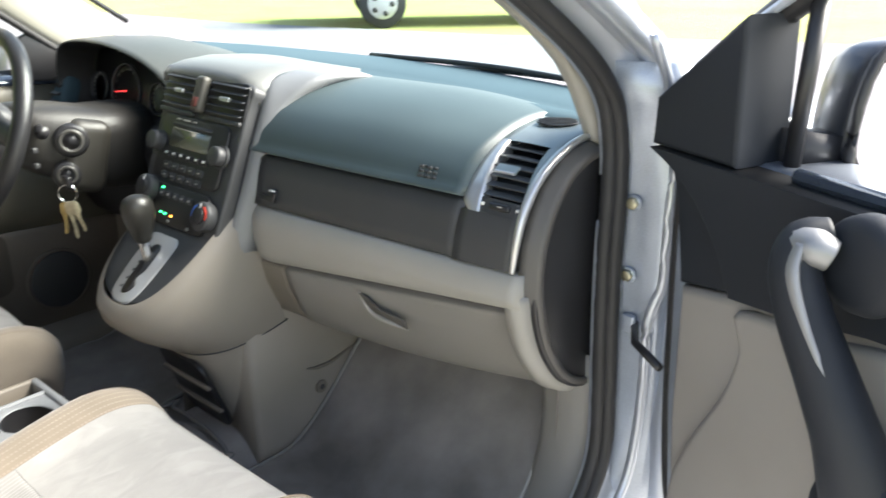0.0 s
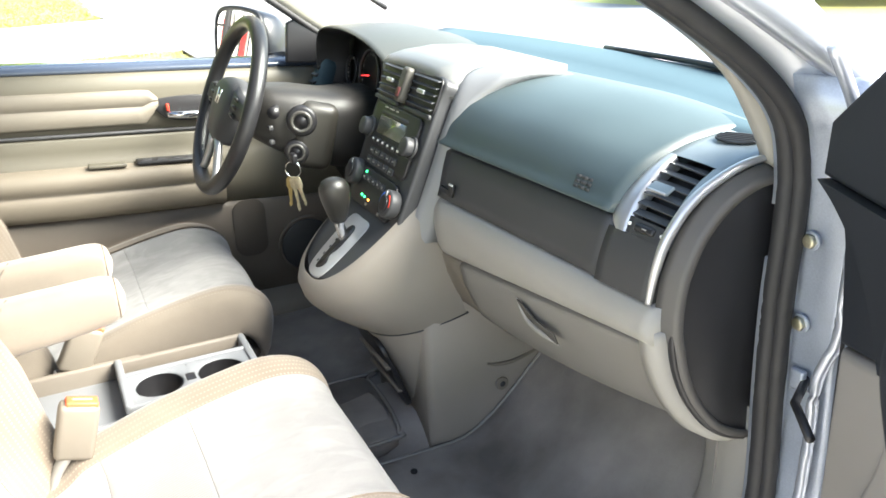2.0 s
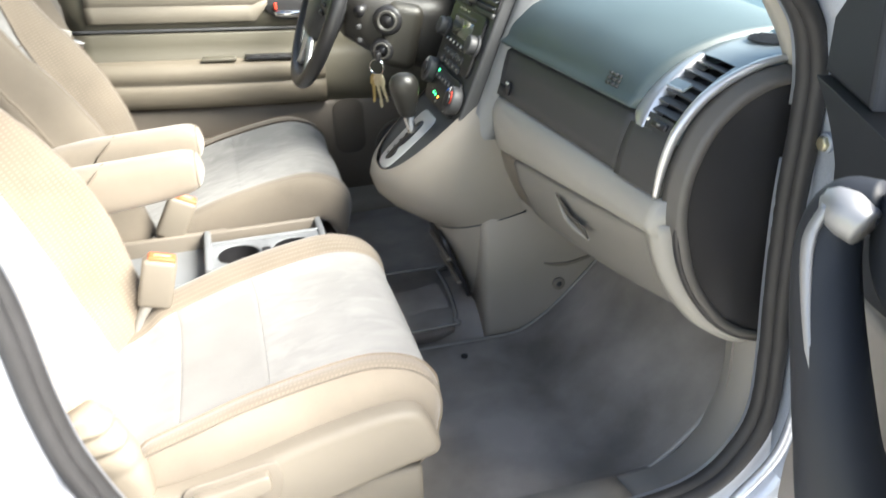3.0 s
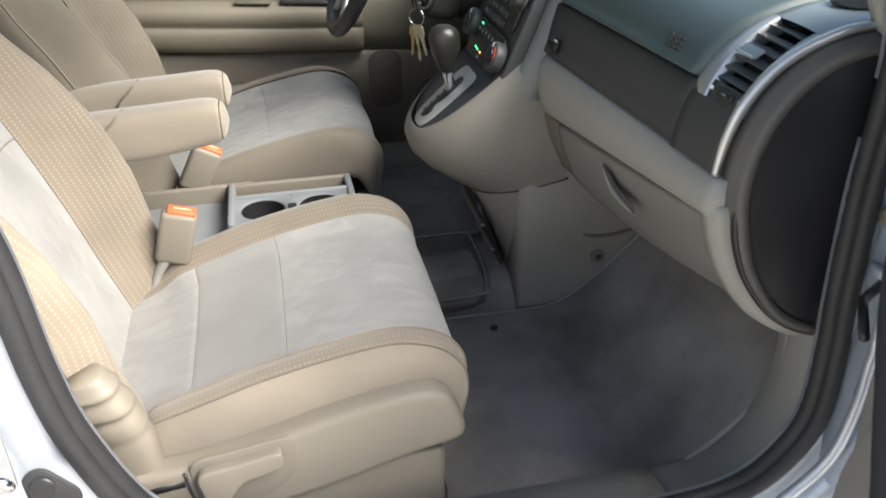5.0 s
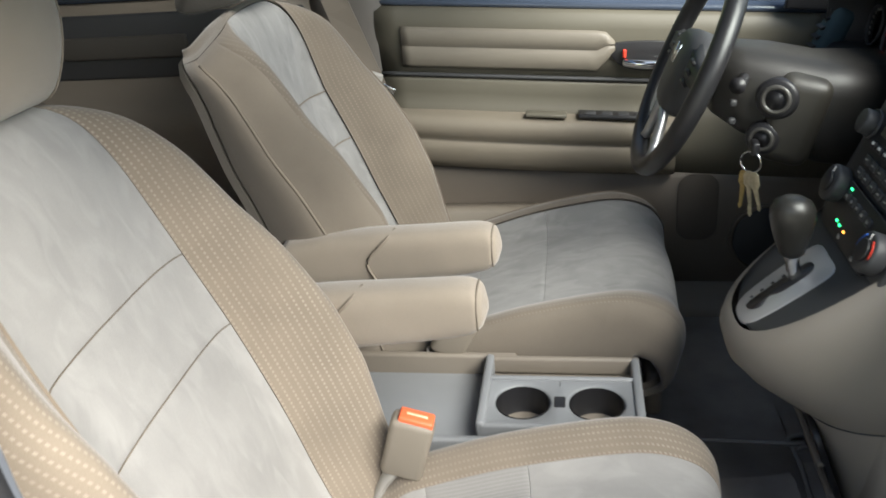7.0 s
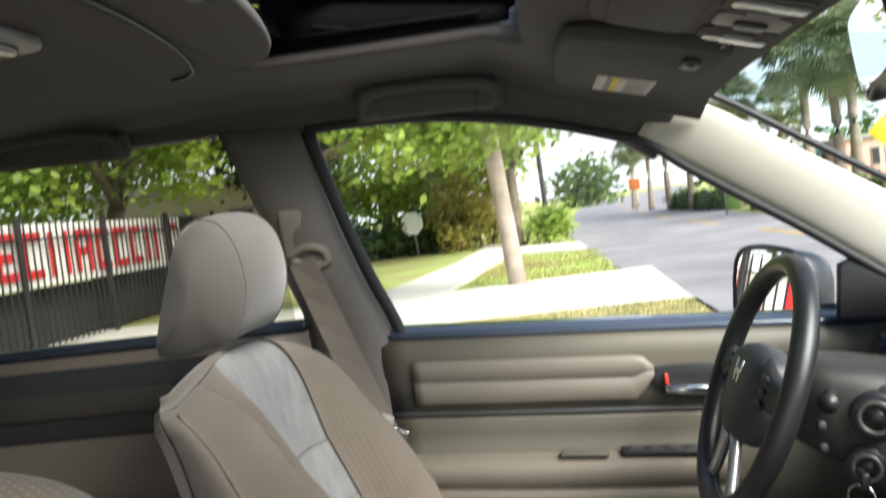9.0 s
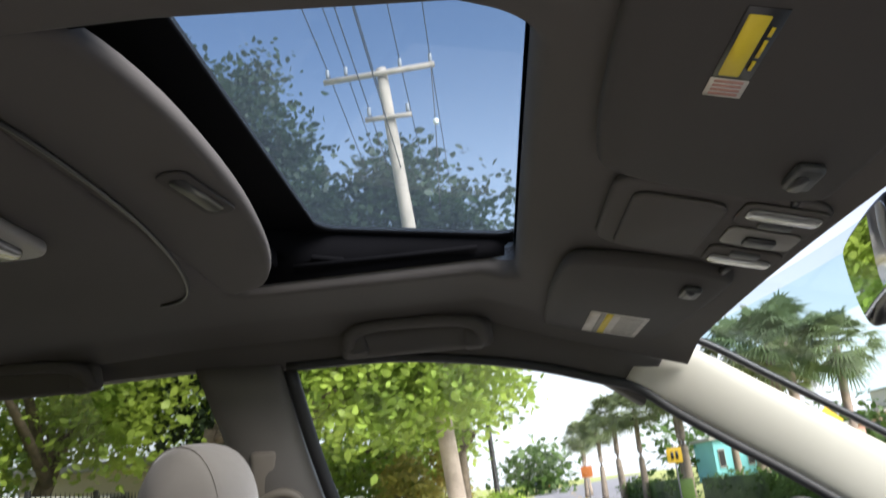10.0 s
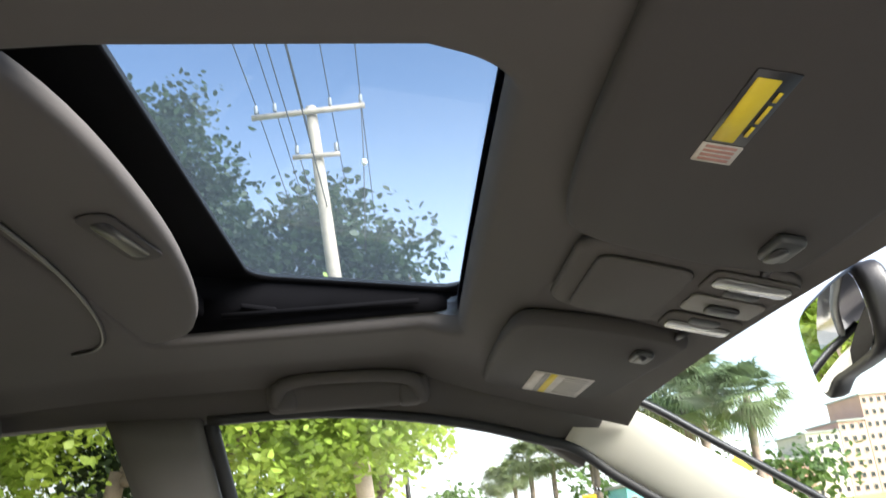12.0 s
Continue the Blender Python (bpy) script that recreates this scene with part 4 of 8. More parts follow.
def door_mirror(m, label, s):
    """A wing mirror: local x away from the car, y to its front, z up."""
    t = thing("door_mirror", m.translation, label, "wing mirror", "wing mirrors")
    sh = [(0.0, -0.045), (0.02, 0.055), (0.08, 0.075), (0.19, 0.075), (0.235, 0.05), (0.24, -0.02), (0.22, -0.075), (0.12, -0.085), (0.03, -0.08)]
    sh = [tuple(p) for p in spline(sh, 36, True)]
    rows = []
    for y, k in ((0.0, 1.0), (0.02, 1.02), (0.05, 0.99), (0.08, 0.86), (0.105, 0.6), (0.115, 0.3)):
        rows.append([tuple(m @ Vector((0.06 + 0.12 + (x - 0.12) * k, y, z * k))) for x, z in sh])
    part("mirror_shell", loft(rows, True), MIRRORSHELL, t, "dark mirror housing")
    rim = [tuple(m @ Vector((0.06 + x, -0.001, z))) for x, z in sh]
    part("mirror_rim", sweep(rim, 0.007, 6, closed=True), BLACK, t, "black mirror rim")
    part("mirror_glass", prism([(0.06 + 0.12 + (x - 0.12) * 0.93, z * 0.92) for x, z in sh], m @ Matrix(((1, 0, 0, 0), (0, 0, 1, -0.004), (0, 1, 0, 0), (0, 0, 0, 1))), 0.002), MIRROR, t, "reflecting glass", smooth=False)
    rows = []
    for x, w, z0, z1 in ((-0.01, 0.05, -0.085, -0.02), (0.05, 0.045, -0.08, -0.03), (0.12, 0.04, -0.075, -0.04)):
        rows.append([tuple(m @ Vector(p)) for p in ((x, 0.01, z0), (x, 0.01 + w, z0), (x, 0.01 + w, z1), (x, 0.01, z1))])
    part("mirror_arm", loft(rows, True), BLACK, t, "black mirror arm")
    return t


door_mirror(Matrix(((-0.31, 0.95, 0, 0.660), (0.95, 0.31, 0, 0.775), (0, 0, 1, 1.143), (0, 0, 0, 1))) @ pose(0, 0, 0, -9, 0, 0), "dark driver wing mirror outside the closed door", 1)

# ---------------------------------------------------------------- passenger door, wide open
HINGE, ANGLE = Vector((0.875, -0.80, 0.0)), 68
dv = Vector((-math.cos(radians(ANGLE)), -math.sin(radians(ANGLE)), 0))
nv = Vector((-math.sin(radians(ANGLE)), math.cos(radians(ANGLE)), 0))
DOOR = Matrix(((dv.x, nv.x, 0, HINGE.x), (dv.y, nv.y, 0, HINGE.y), (0, 0, 1, 0), (0, 0, 0, 1)))


def D(x, y, z):
    return tuple(DOOR @ Vector((x, y, z)))


pd = thing("door_2", D(0.5, 0, 0.5), "open passenger door, black above and grey below", "car door", kind="structure")
outl = [(0.04, 1.165), (0.045, 1.0), (0.055, 0.80), (0.075, 0.64), (0.13, 0.52), (0.25, 0.46), (0.9, 0.46), (0.98, 0.60), (1.03, 0.9), (1.04, 1.165)]
part("door_shell", prism(outl, DOOR @ Matrix(((1, 0, 0, 0), (0, 0, 1, -0.10), (0, 1, 0, 0), (0, 0, 0, 1))), 0.105, 0.008), PAINTIN, pd, "painted steel door shell")
upo = [tuple(p) for p in spline([(0.036, 1.162), (0.075, 1.146), (0.12, 1.118), (0.155, 1.082), (0.178, 1.05), (0.196, 1.014)], 24)] + [(0.285, 1.024), (0.38, 1.043), (0.55, 1.06), (1.0, 1.03), (1.02, 1.162)]
DOORGREY = M("warm_grey_door_plastic", (0.255, 0.238, 0.222), 0.55, var=0.06, scale=4, fine=1500, bump=0.3, dist=0.0003)
HANDLESILVER = M("dull_silver_handle", (0.24, 0.245, 0.255), 0.42, 0.5, var=0.05, fine=1500, bump=0.1)
UPDOOR = M("blue_black_door_plastic", (0.015, 0.018, 0.024), 0.55, spec=0.28, var=0.06, scale=4, fine=1500, bump=0.3, dist=0.0003)
part("upper_panel", prism(upo, DOOR @ Matrix(((1, 0, 0, 0), (0, 0, 1, 0.004), (0, 1, 0, 0), (0, 0, 0, 1))), 0.052, 0.014, 4), UPDOOR, pd, "black soft upper panel")
wing = [(0.05, 1.158), (0.072, 1.10), (0.088, 1.02), (0.092, 0.992), (0.205, 1.014), (0.21, 1.158)]
part("recessed_wing", prism(wing, DOOR @ Matrix(((1, 0, 0, 0), (0, 0, 1, 0.002), (0, 1, 0, 0), (0, 0, 0, 1))), 0.034, 0.006, 3), UPDOOR, pd, "black recessed front corner")
loo = [(0.096, 0.990), (0.10, 0.80), (0.115, 0.66), (0.16, 0.55), (0.26, 0.485), (0.88, 0.485), (0.95, 0.60), (0.99, 1.03), (0.55, 1.057), (0.38, 1.041), (0.285, 1.022), (0.20, 1.011)]
part("lower_panel", prism(loo, DOOR @ Matrix(((1, 0, 0, 0), (0, 0, 1, 0.004), (0, 1, 0, 0), (0, 0, 0, 1))), 0.035, 0.012, 3), DOORGREY, pd, "grey lower panel")
ridge = [(0.205, 1.000), (0.214, 0.95), (0.195, 0.88), (0.15, 0.79), (0.122, 0.70), (0.14, 0.60), (0.28, 0.52), (0.8, 0.52), (0.9, 0.7), (0.95, 1.01), (0.5, 1.042), (0.32, 1.017)]
part("raised_panel", prism([tuple(p) for p in spline(ridge, 50, True)], DOOR @ Matrix(((1, 0, 0, 0), (0, 0, 1, 0.03), (0, 1, 0, 0), (0, 0, 0, 1))), 0.022, 0.012, 3), DOORGREY, pd, "raised light grey panel")
part("pocket", rbox(D(0.42, 0.065, 0.585), (0.34, 0.05, 0.13), 0.02, m=DOOR.to_3x3().to_4x4()), GREY, pd, "grey map pocket")
spk = [tuple(p) for p in rounded(0.15, 0.19, 0.06, 6, 0.30, 0.62)]
part("speaker_grille", prism(spk, DOOR @ Matrix(((1, 0, 0, 0), (0, 0, 1, 0.05), (0, 1, 0, 0), (0, 0, 0, 1))), 0.008, 0.003), CHAR, pd, "dark speaker grille")
pull = [(0.345, 0.085, 1.146), (0.330, 0.106, 1.137), (0.334, 0.116, 1.108), (0.356, 0.118, 1.068), (0.386, 0.116, 1.022), (0.414, 0.111, 0.972), (0.430, 0.100, 0.925), (0.436, 0.085, 0.89)]
ph = part("pull_handle", sweep([D(*p) for p in pull], [0.017, 0.022, 0.025, 0.027, 0.029, 0.032, 0.039, 0.045], 16, 48, up=tuple(nv)), UPDOOR, pd, "large curved dark pull handle")
part("silver_strip", sweep([D(x + 0.013, y + 0.019, z + 0.006) for x, y, z in pull[1:-1]], [0.006, 0.0085, 0.007, 0.0062, 0.006, 0.006], 10, 36, flat=0.6, up=tuple(nv)), HANDLESILVER, ph, "satin silver strip")
part("handle_boss", disc(DOOR @ Matrix(((1, 0, 0, 0.378), (0, 0, 1, 0.045), (0, 1, 0, 1.122), (0, 0, 0, 1))), 0.050, 0.045, 36, 0.016), UPDOOR, pd, "round handle boss")
part("handle_cap", sweep([D(0.326, 0.106, 1.128), D(0.333, 0.111, 1.137), D(0.348, 0.109, 1.137), D(0.360, 0.100, 1.131)], [0.010, 0.018, 0.019, 0.016], 14, 20), HANDLESILVER, pd, "silver handle cap")
part("lower_boss", disc(DOOR @ Matrix(((1, 0, 0, 0.445), (0, 0, 1, 0.045), (0, 1, 0, 0.885), (0, 0, 0, 1))), 0.060, 0.075, 36, 0.018), UPDOOR, pd, "round lower handle boss")
so = [(0.027, 1.163), (0.03, 1.223), (0.155, 1.327), (0.165, 1.334), (0.172, 1.163)]
part("mirror_sail", prism(so, DOOR @ Matrix(((1, 0, 0, 0), (0, 0, 1, -0.04), (0, 1, 0, 0), (0, 0, 0, 1))), 0.085, 0.006, 3), UPDOOR, pd, "black triangular mirror mount", smooth=False)
part("window_frame", sweep([D(0.02, -0.02, 1.16), D(0.024, -0.02, 1.228), D(0.09, -0.022, 1.285), D(0.176, -0.025, 1.352), D(0.30, -0.035, 1.43), D(0.50, -0.05, 1.515), D(0.75, -0.065, 1.56), D(0.98, -0.07, 1.555), D(1.02, -0.04, 1.40), D(1.04, -0.02, 1.17)], 0.019, 10, 60), BLACK, pd, "black window frame")
part("frame_edge", sweep([D(0.024, 0.006, 1.165), D(0.027, 0.006, 1.226), D(0.09, 0.004, 1.282), D(0.176, 0.0, 1.348), D(0.30, -0.012, 1.425)], 0.006, 8, 30), PAINT, pd, "bright painted frame edge")
part("channel_post", sweep([D(0.195, -0.02, 1.165), D(0.20, -0.025, 1.36)], 0.010, 8), BLACK, pd, "window channel")
part("belt_seal", sweep([D(0.24, 0.02, 1.168), D(1.03, 0.02, 1.17)], 0.010, 8), SKYGLOSS, pd, "dark belt seal")
part("edge_seal", sweep([D(0.035, -0.01, 1.16), D(0.04, -0.01, 1.0), D(0.05, -0.01, 0.80), D(0.07, -0.01, 0.64), D(0.12, -0.01, 0.52)], 0.012, 8, 30), RUBBER, pd, "black rubber edge seal")
door_mirror(DOOR @ Matrix(((0.12, -0.99, 0, 0.205), (-0.99, -0.12, 0, -0.03), (0, 0, 1, 1.225), (0, 0, 0, 1))), "dark passenger wing mirror on the open door", 2)

# ---------------------------------------------------------------- door opening on the passenger side
OPEN = [(-0.10, -0.70, 1.42), (-0.07, -0.735, 1.15), (-0.046, -0.735, 1.0), (-0.036, -0.735, 0.875), (-0.018, -0.735, 0.78), (0.03, -0.735, 0.665), (0.12, -0.735, 0.575), (0.26, -0.735, 0.53), (0.54, -0.735, 0.522), (0.70, -0.735, 0.526), (0.785, -0.735, 0.548),
        (0.838, -0.735, 0.60), (0.862, -0.735, 0.66), (0.866, -0.732, 0.75), (0.862, -0.73, 0.85), (0.861, -0.728, 0.97), (0.866, -0.726, 1.07), (0.868, -0.722, 1.14), (0.852, -0.718, 1.205), (0.80, -0.712, 1.265), (0.70, -0.702, 1.335), (0.58, -0.69, 1.405), (0.42, -0.675, 1.485), (0.22, -0.665, 1.535), (0.0, -0.66, 1.56), (-0.2, -0.66, 1.565)]
sl = thing("door_seal", (0.4, -0.735, 0.52), "black rubber weatherstrip round the passenger door opening", "weatherstrip", kind="structure")
part("seal_tube", sweep(OPEN, 0.0125, 10, 160), RUBBER, sl)
part("seal_lip", sweep([(x + (0.008 if x > 0.4 else -0.008), y - 0.013, z - 0.003) for x, y, z in OPEN], 0.0118, 8, 160), RUBBER, sl)


def flange(out, depth_y, material, name, label, i0, i1, parent, n=60):
    """Painted steel round the opening: from the seal outwards by out, with a folded edge."""
    pts = spline(OPEN, 160)[i0:i1]
    c = np.array((0.40, -0.735, 1.0))
    rows = []
    for k, p in enumerate(pts):
        a, b = pts[max(k - 1, 0)], pts[min(k + 1, len(pts) - 1)]
        t = (b - a) / (np.linalg.norm(b - a) + 1e-9)
        o = np.cross(t, (0, 1, 0))
        if o @ (p - c) < 0:
            o = -o
        rows.append([p - 0.012 * o + (0, 0.01, 0), p + (0, -0.012, 0), p + out * 0.5 * o + (0, -0.016, 0), p + out * 0.75 * o + (0, -0.022, 0), p + out * o + (0, -depth_y * 0.7, 0), p + (out + 0.008) * o + (0, -depth_y, 0), p + (out + 0.05) * o + (0, -depth_y - 0.004, 0), p + (out + 0.05) * o + (0, 0.02, 0)])
    return part(name, loft(rows, True, True), material, parent, label)


bf = thing("body_side", (0.4, -0.76, 0.5), "silver blue painted steel body side round the door opening", "car body", kind="structure")
flange(0.045, 0.060, PAINT, "opening_flange", "", 0, 100, bf)
flange(0.03, 0.045, PAINT, "pillar_flange", "", 104, 160, bf)
# hinge pillar: a dark painted face with a bright outer edge
rows = []
for z, x0, x1 in ((0.50, 0.84, 0.90), (0.60, 0.875, 0.905), (0.70, 0.885, 0.91), (0.80, 0.888, 0.905), (0.88, 0.885, 0.898), (0.95, 0.885, 0.893), (1.05, 0.885, 0.893), (1.12, 0.885, 0.900), (1.20, 0.87, 0.91), (1.26, 0.84, 0.88)):
    rows.append([(x0, -0.70, z), (x0, -0.752, z), (x0 + 0.006, -0.772, z), (x1 - 0.012, -0.802, z), (x1 - 0.004, -0.812, z), (x1 + 0.02, -0.815, z), (x1 + 0.10, -0.80, z), (x1 + 0.10, -0.70, z)])
part("hinge_pillar", loft(rows, True, True), PAINTIN, bf, "blue-grey painted hinge pillar")
edge = [(0.822, -0.802, 1.30), (0.865, -0.808, 1.22), (0.888, -0.812, 1.12), (0.884, -0.812, 1.05), (0.884, -0.812, 0.95), (0.878, -0.806, 0.92), (0.872, -0.80, 0.88), (0.874, -0.80, 0.80), (0.872, -0.798, 0.70), (0.855, -0.795, 0.62), (0.80, -0.79, 0.55)]
part("bright_edge", sweep(edge, 0.0075, 8, 60), PAINT, bf, "bright painted flange edge")
fen = []
for z in np.linspace(0.40, 1.14, 12):
    fen.append([(0.90, -0.80, z), (0.905, -0.835, z), (0.93, -0.855, z), (1.25, -0.87 - 0.02 * math.sin(3 * z), z), (1.7, -0.84, z), (1.7, -0.80, z)])
part("front_wing", loft(fen, True, True), PAINT, bf, "silver blue front wing")
roofside = [[(x, -0.70 - 0.10 * max(0, x - 0.3), z), (x, -0.735 - 0.10 * max(0, x - 0.3), z - 0.005), (x, -0.74 - 0.10 * max(0, x - 0.3), z + 0.03), (x, -0.69 - 0.08 * max(0, x - 0.3), z + 0.07)] for x, z in ((-0.3, 1.585), (0.0, 1.58), (0.25, 1.55), (0.45, 1.495), (0.62, 1.405), (0.75, 1.33), (0.88, 1.25), (1.0, 1.165))]
part("a_pillar_outer", loft(roofside, True, True), PAINT, bf, "silver blue outer windscreen pillar")
part("rocker", rbox((0.40, -0.785, 0.47), (1.05, 0.09, 0.10), 0.03), PAINT, bf, "silver blue rocker panel")
bp = []
for z, x in ((0.45, 0.0), (0.55, -0.01), (0.65, -0.02), (0.75, -0.055), (0.9, -0.08), (1.1, -0.10), (1.3, -0.13), (1.5, -0.17)):
    bp.append([(x + 0.01, -0.745, z), (x - 0.01, -0.775, z), (x - 0.04, -0.792, z), (x - 0.10, -0.80, z), (x - 0.14, -0.815, z), (x - 0.16, -0.74, z)])
part("centre_pillar", loft(bp, True, True), PAINT, bf, "silver blue painted centre pillar")
for x, z in ((0.885, 1.058), (0.885, 0.948)):
    b = part("hinge_bolt", disc(axes((x, -0.757, z), (0, 1, 0), (0, 0, 1)) @ Matrix.Diagonal((1, 1, -1, 1)), 0.0095, 0.010, 6, 0.002), STEEL, bf, "plated hinge bolt")
    part("washer", disc(axes((x, -0.757, z), (0, 1, 0), (0, 0, 1)) @ Matrix.Diagonal((1, 1, -1, 1)), 0.0125, 0.004, 20, 0.001), PAINTIN, b, "painted washer")
part("check_strap", sweep([(0.90, -0.765, 0.872), (0.84, -0.80, 0.868), (0.80, -0.86, 0.865)], 0.006, 8), BLACK, bf, "black door check strap")
part("check_bracket", rbox((0.882, -0.765, 0.872), (0.010, 0.022, 0.030), 0.004), PAINTIN, bf, "painted check bracket")
st = thing("door_striker", (-0.075, -0.79, 0.82), "bright steel door latch striker on the centre pillar", "latch striker")
part("striker_plate", prism(rounded(0.05, 0.075, 0.008), axes((-0.095, -0.793, 0.815), (1, 0, 0), (0, 0, 1)), 0.005, 0.0015), SILVER, st)
part("striker_loop", sweep([(-0.105, -0.795, 0.832), (-0.085, -0.835, 0.832), (-0.065, -0.838, 0.827), (-0.062, -0.832, 0.815), (-0.09, -0.797, 0.80)], 0.005, 8, 24), CHROME, st, "chrome loop")
gr = thing("rubber_grommet", (-0.035, -0.78, 0.765), "dark oval rubber plug in the centre pillar", "grommet")
gmx = axes((-0.045, -0.787, 0.762), (0.72, -0.15, -0.68), (0.6, 0.25, 0.75))
part("plug", prism(rounded(0.062, 0.036, 0.016), gmx, 0.004, 0.0015), RUBBER, gr)
part("plug_dome", disc(gmx @ Matrix.Translation((-0.01, 0, 0.002)), 0.013, 0.006, 18, 0.003), BLACK, gr)

dsl = []
for x in np.linspace(-0.12, 0.95, 10):
    dsl.append([(x, 0.60, 0.43), (x, 0.612, 0.485), (x, 0.63, 0.498), (x, 0.70, 0.505), (x, 0.735, 0.54), (x, 0.745, 0.43)])
tagged(link("sill_trim", loft(dsl, True, True), TAUPE), "taupe plastic sill trim under the driver door", "sill trim", kind="structure")
dkp = [[(0.80, 0.62, z), (0.83, 0.66, z), (0.90, 0.70, z), (1.0, 0.72, z), (1.0, 0.62, z)] for z in np.linspace(0.43, 1.0, 6)]
tagged(link("kick_trim", loft(dkp, True, True), TAUPE), "taupe plastic kick panel in the driver footwell", "kick panel", kind="structure")
# sill trim and kick panel
sc = []
for x in np.linspace(-0.05, 0.70, 16):
    sc.append([(x, -0.615, 0.44), (x, -0.618, 0.478), (x, -0.628, 0.489), (x, -0.665, 0.497), (x, -0.70, 0.503), (x, -0.722, 0.503), (x, -0.728, 0.49), (x, -0.728, 0.44)])
tagged(link("sill_trim", loft(sc, True, True), GREY), "grey plastic door sill trim", "sill trim", kind="structure")
kp = []
for x, z, w in ((0.703, 0.487, 0.0), (0.76, 0.492, 0.0), (0.805, 0.515, 0.0), (0.838, 0.555, 0.0), (0.86, 0.61, 0.0), (0.868, 0.67, 0.0), (0.866, 0.73, 0.0), (0.862, 0.80, 0.0)):
    t = min(1.0, max(0.0, (x - 0.70) / 0.15))
    kp.append([(x + 0.03 * t, -0.615, z - 0.05 * (1 - t) + 0.0), (x + 0.012 * t, -0.620, z - 0.008 * (1 - t)), (x, -0.635, z + 0.002), (x - 0.004 * t, -0.675, z + 0.008), (x, -0.72, z + 0.008), (x + 0.012 * t, -0.728, z), (x + 0.05 * t, -0.728, z - 0.06 * (1 - t))])
tagged(link("kick_trim", loft(kp, True, True), GREY), "grey plastic kick panel rising from the sill", "kick panel", kind="structure")
wallf = []
for z in np.linspace(0.44, 1.12, 8):
    wallf.append([(x, -0.66, z) for x in np.linspace(0.86, 1.15, 5)])
tagged(link("wall_footwell", loft(wallf, False), CARPET), "dark carpeted footwell side", "footwell side", kind="structure")



# ---------------------------------------------------------------- dashboard
# dark plastic deck, the teal of the reflected sky put into its colour
DECK = M("sky_tinted_dash_deck", (0.050, 0.085, 0.105), 0.62, spec=0.22, var=0.06, scale=3, fine=1300, bump=0.3, dist=0.0004)
dash = thing("dashboard", (0.80, 0, 0.75), "dark and light grey dashboard with vents and glove box", "dashboard")


def dx(y):
    return 0.031 * (-y - 0.15) / 0.43


def run_y(prof, y0, y1, n=20, shift=dx, bend=None):
    """A closed profile in x and z, running along y."""
    rows = []
    for y in np.linspace(y0, y1, n):
        row = []
        for x, z in prof:
            p = (x + shift(y), y, z)
            row.append(bend(p) if bend else p)
        rows.append(row)
    return loft(rows, True, True)


def round_top(p):
    """The dash pad falls away towards the windscreen corner, and swells in the middle."""
    x, y, z = p
    return (x, y, z - 0.035 * max(0, (-y - 0.35) / 0.3) ** 2 * max(0, min(1, (z - 1.08) / 0.08)))


pad = [tuple(p) for p in spline([(0.694, 1.068), (0.697, 1.085), (0.712, 1.112), (0.745, 1.143), (0.80, 1.166), (0.87, 1.176), (0.93, 1.172), (0.955, 1.160), (0.955, 1.12), (0.80, 1.07)], 40, True)]
part("upper_pad", run_y(pad, -0.5745, -0.118, 30, bend=round_top), PAD, dash, "dark soft upper pad")
bars_m = axes((0.7205, -0.49, 1.083), (0.06, -1, 0), (0.40, 0, 0.9))
bm = None
for r in range(3):
    bm = bars(bars_m, (0.009, 0.012, 0.008), 0.0, 0.007 * r, 0.0045, 0.0025, 0.0012, bm)
part("embossed_mark", bm, CHAR, dash, "small embossed bars of lettering")
binp = [(0.75, 1.063), (0.700, 1.064), (0.692, 1.060), (0.684, 1.035), (0.676, 1.0), (0.671, 0.984), (0.676, 0.980), (0.75, 0.980)]
part("open_bin_door", run_y(binp, -0.578, -0.150, 20), CHAR, dash, "charcoal upper glove box door")
lm = axes((0.675, -0.180, 0.993), (0.05, -1, 0), (0.25, 0, 0.97))
lm = lm if lm.to_3x3().col[2].x < 0 else lm @ Matrix.Diagonal((1, 1, -1, 1))
part("bin_latch", prism([(-0.016, 0.0), (0.024, 0.0), (0.024, 0.022), (0.012, 0.022), (0.008, 0.010), (-0.016, 0.012)], lm, 0.006, 0.002), BLACK, dash, "black latch button")
part("latch_mark", prism([(0.010, 0.018), (0.024, 0.018), (0.024, 0.0215), (0.010, 0.0215)], lm @ Matrix.Translation((0, 0, 0.0058)), 0.001), WHITE, dash, "pale latch mark")


def strip_bend(p):
    x, y, z = p
    f = max(0, min(1.2, (-y - 0.16) / 0.52))
    if y > -0.18:
        x += 0.05 * ((y + 0.18) / 0.08) ** 2
    if z < 0.95:
        z = z + (0.052 * f) * (0.95 - z) / 0.075
    return (x, y, z)


stp = [tuple(p) for p in spline([(0.75, 0.978), (0.682, 0.981), (0.664, 0.973), (0.656, 0.950), (0.658, 0.915), (0.667, 0.885), (0.690, 0.874), (0.75, 0.874)], 32, True)]
part("knee_bolster", run_y(stp, -0.692, -0.100, 36, bend=strip_bend), GREYLT, dash, "light grey rounded bolster")


def glove_bend(p):
    x, y, z = p
    f = max(0, (-y - 0.2) / 0.46)
    k = max(0, min(1, (0.90 - z) / 0.15))
    return (x + 0.10 * f**2 * k, y, z - 0.022 * f * k + 0.045 * f * (1 - k))


glp = [(0.80, 0.878), (0.682, 0.873), (0.679, 0.866), (0.688, 0.83), (0.708, 0.785), (0.722, 0.762), (0.738, 0.752), (0.80, 0.75)]
part("glove_box_lid", run_y(glp, -0.672, -0.205, 26, bend=glove_bend), GREY, dash, "grey glove box lid")
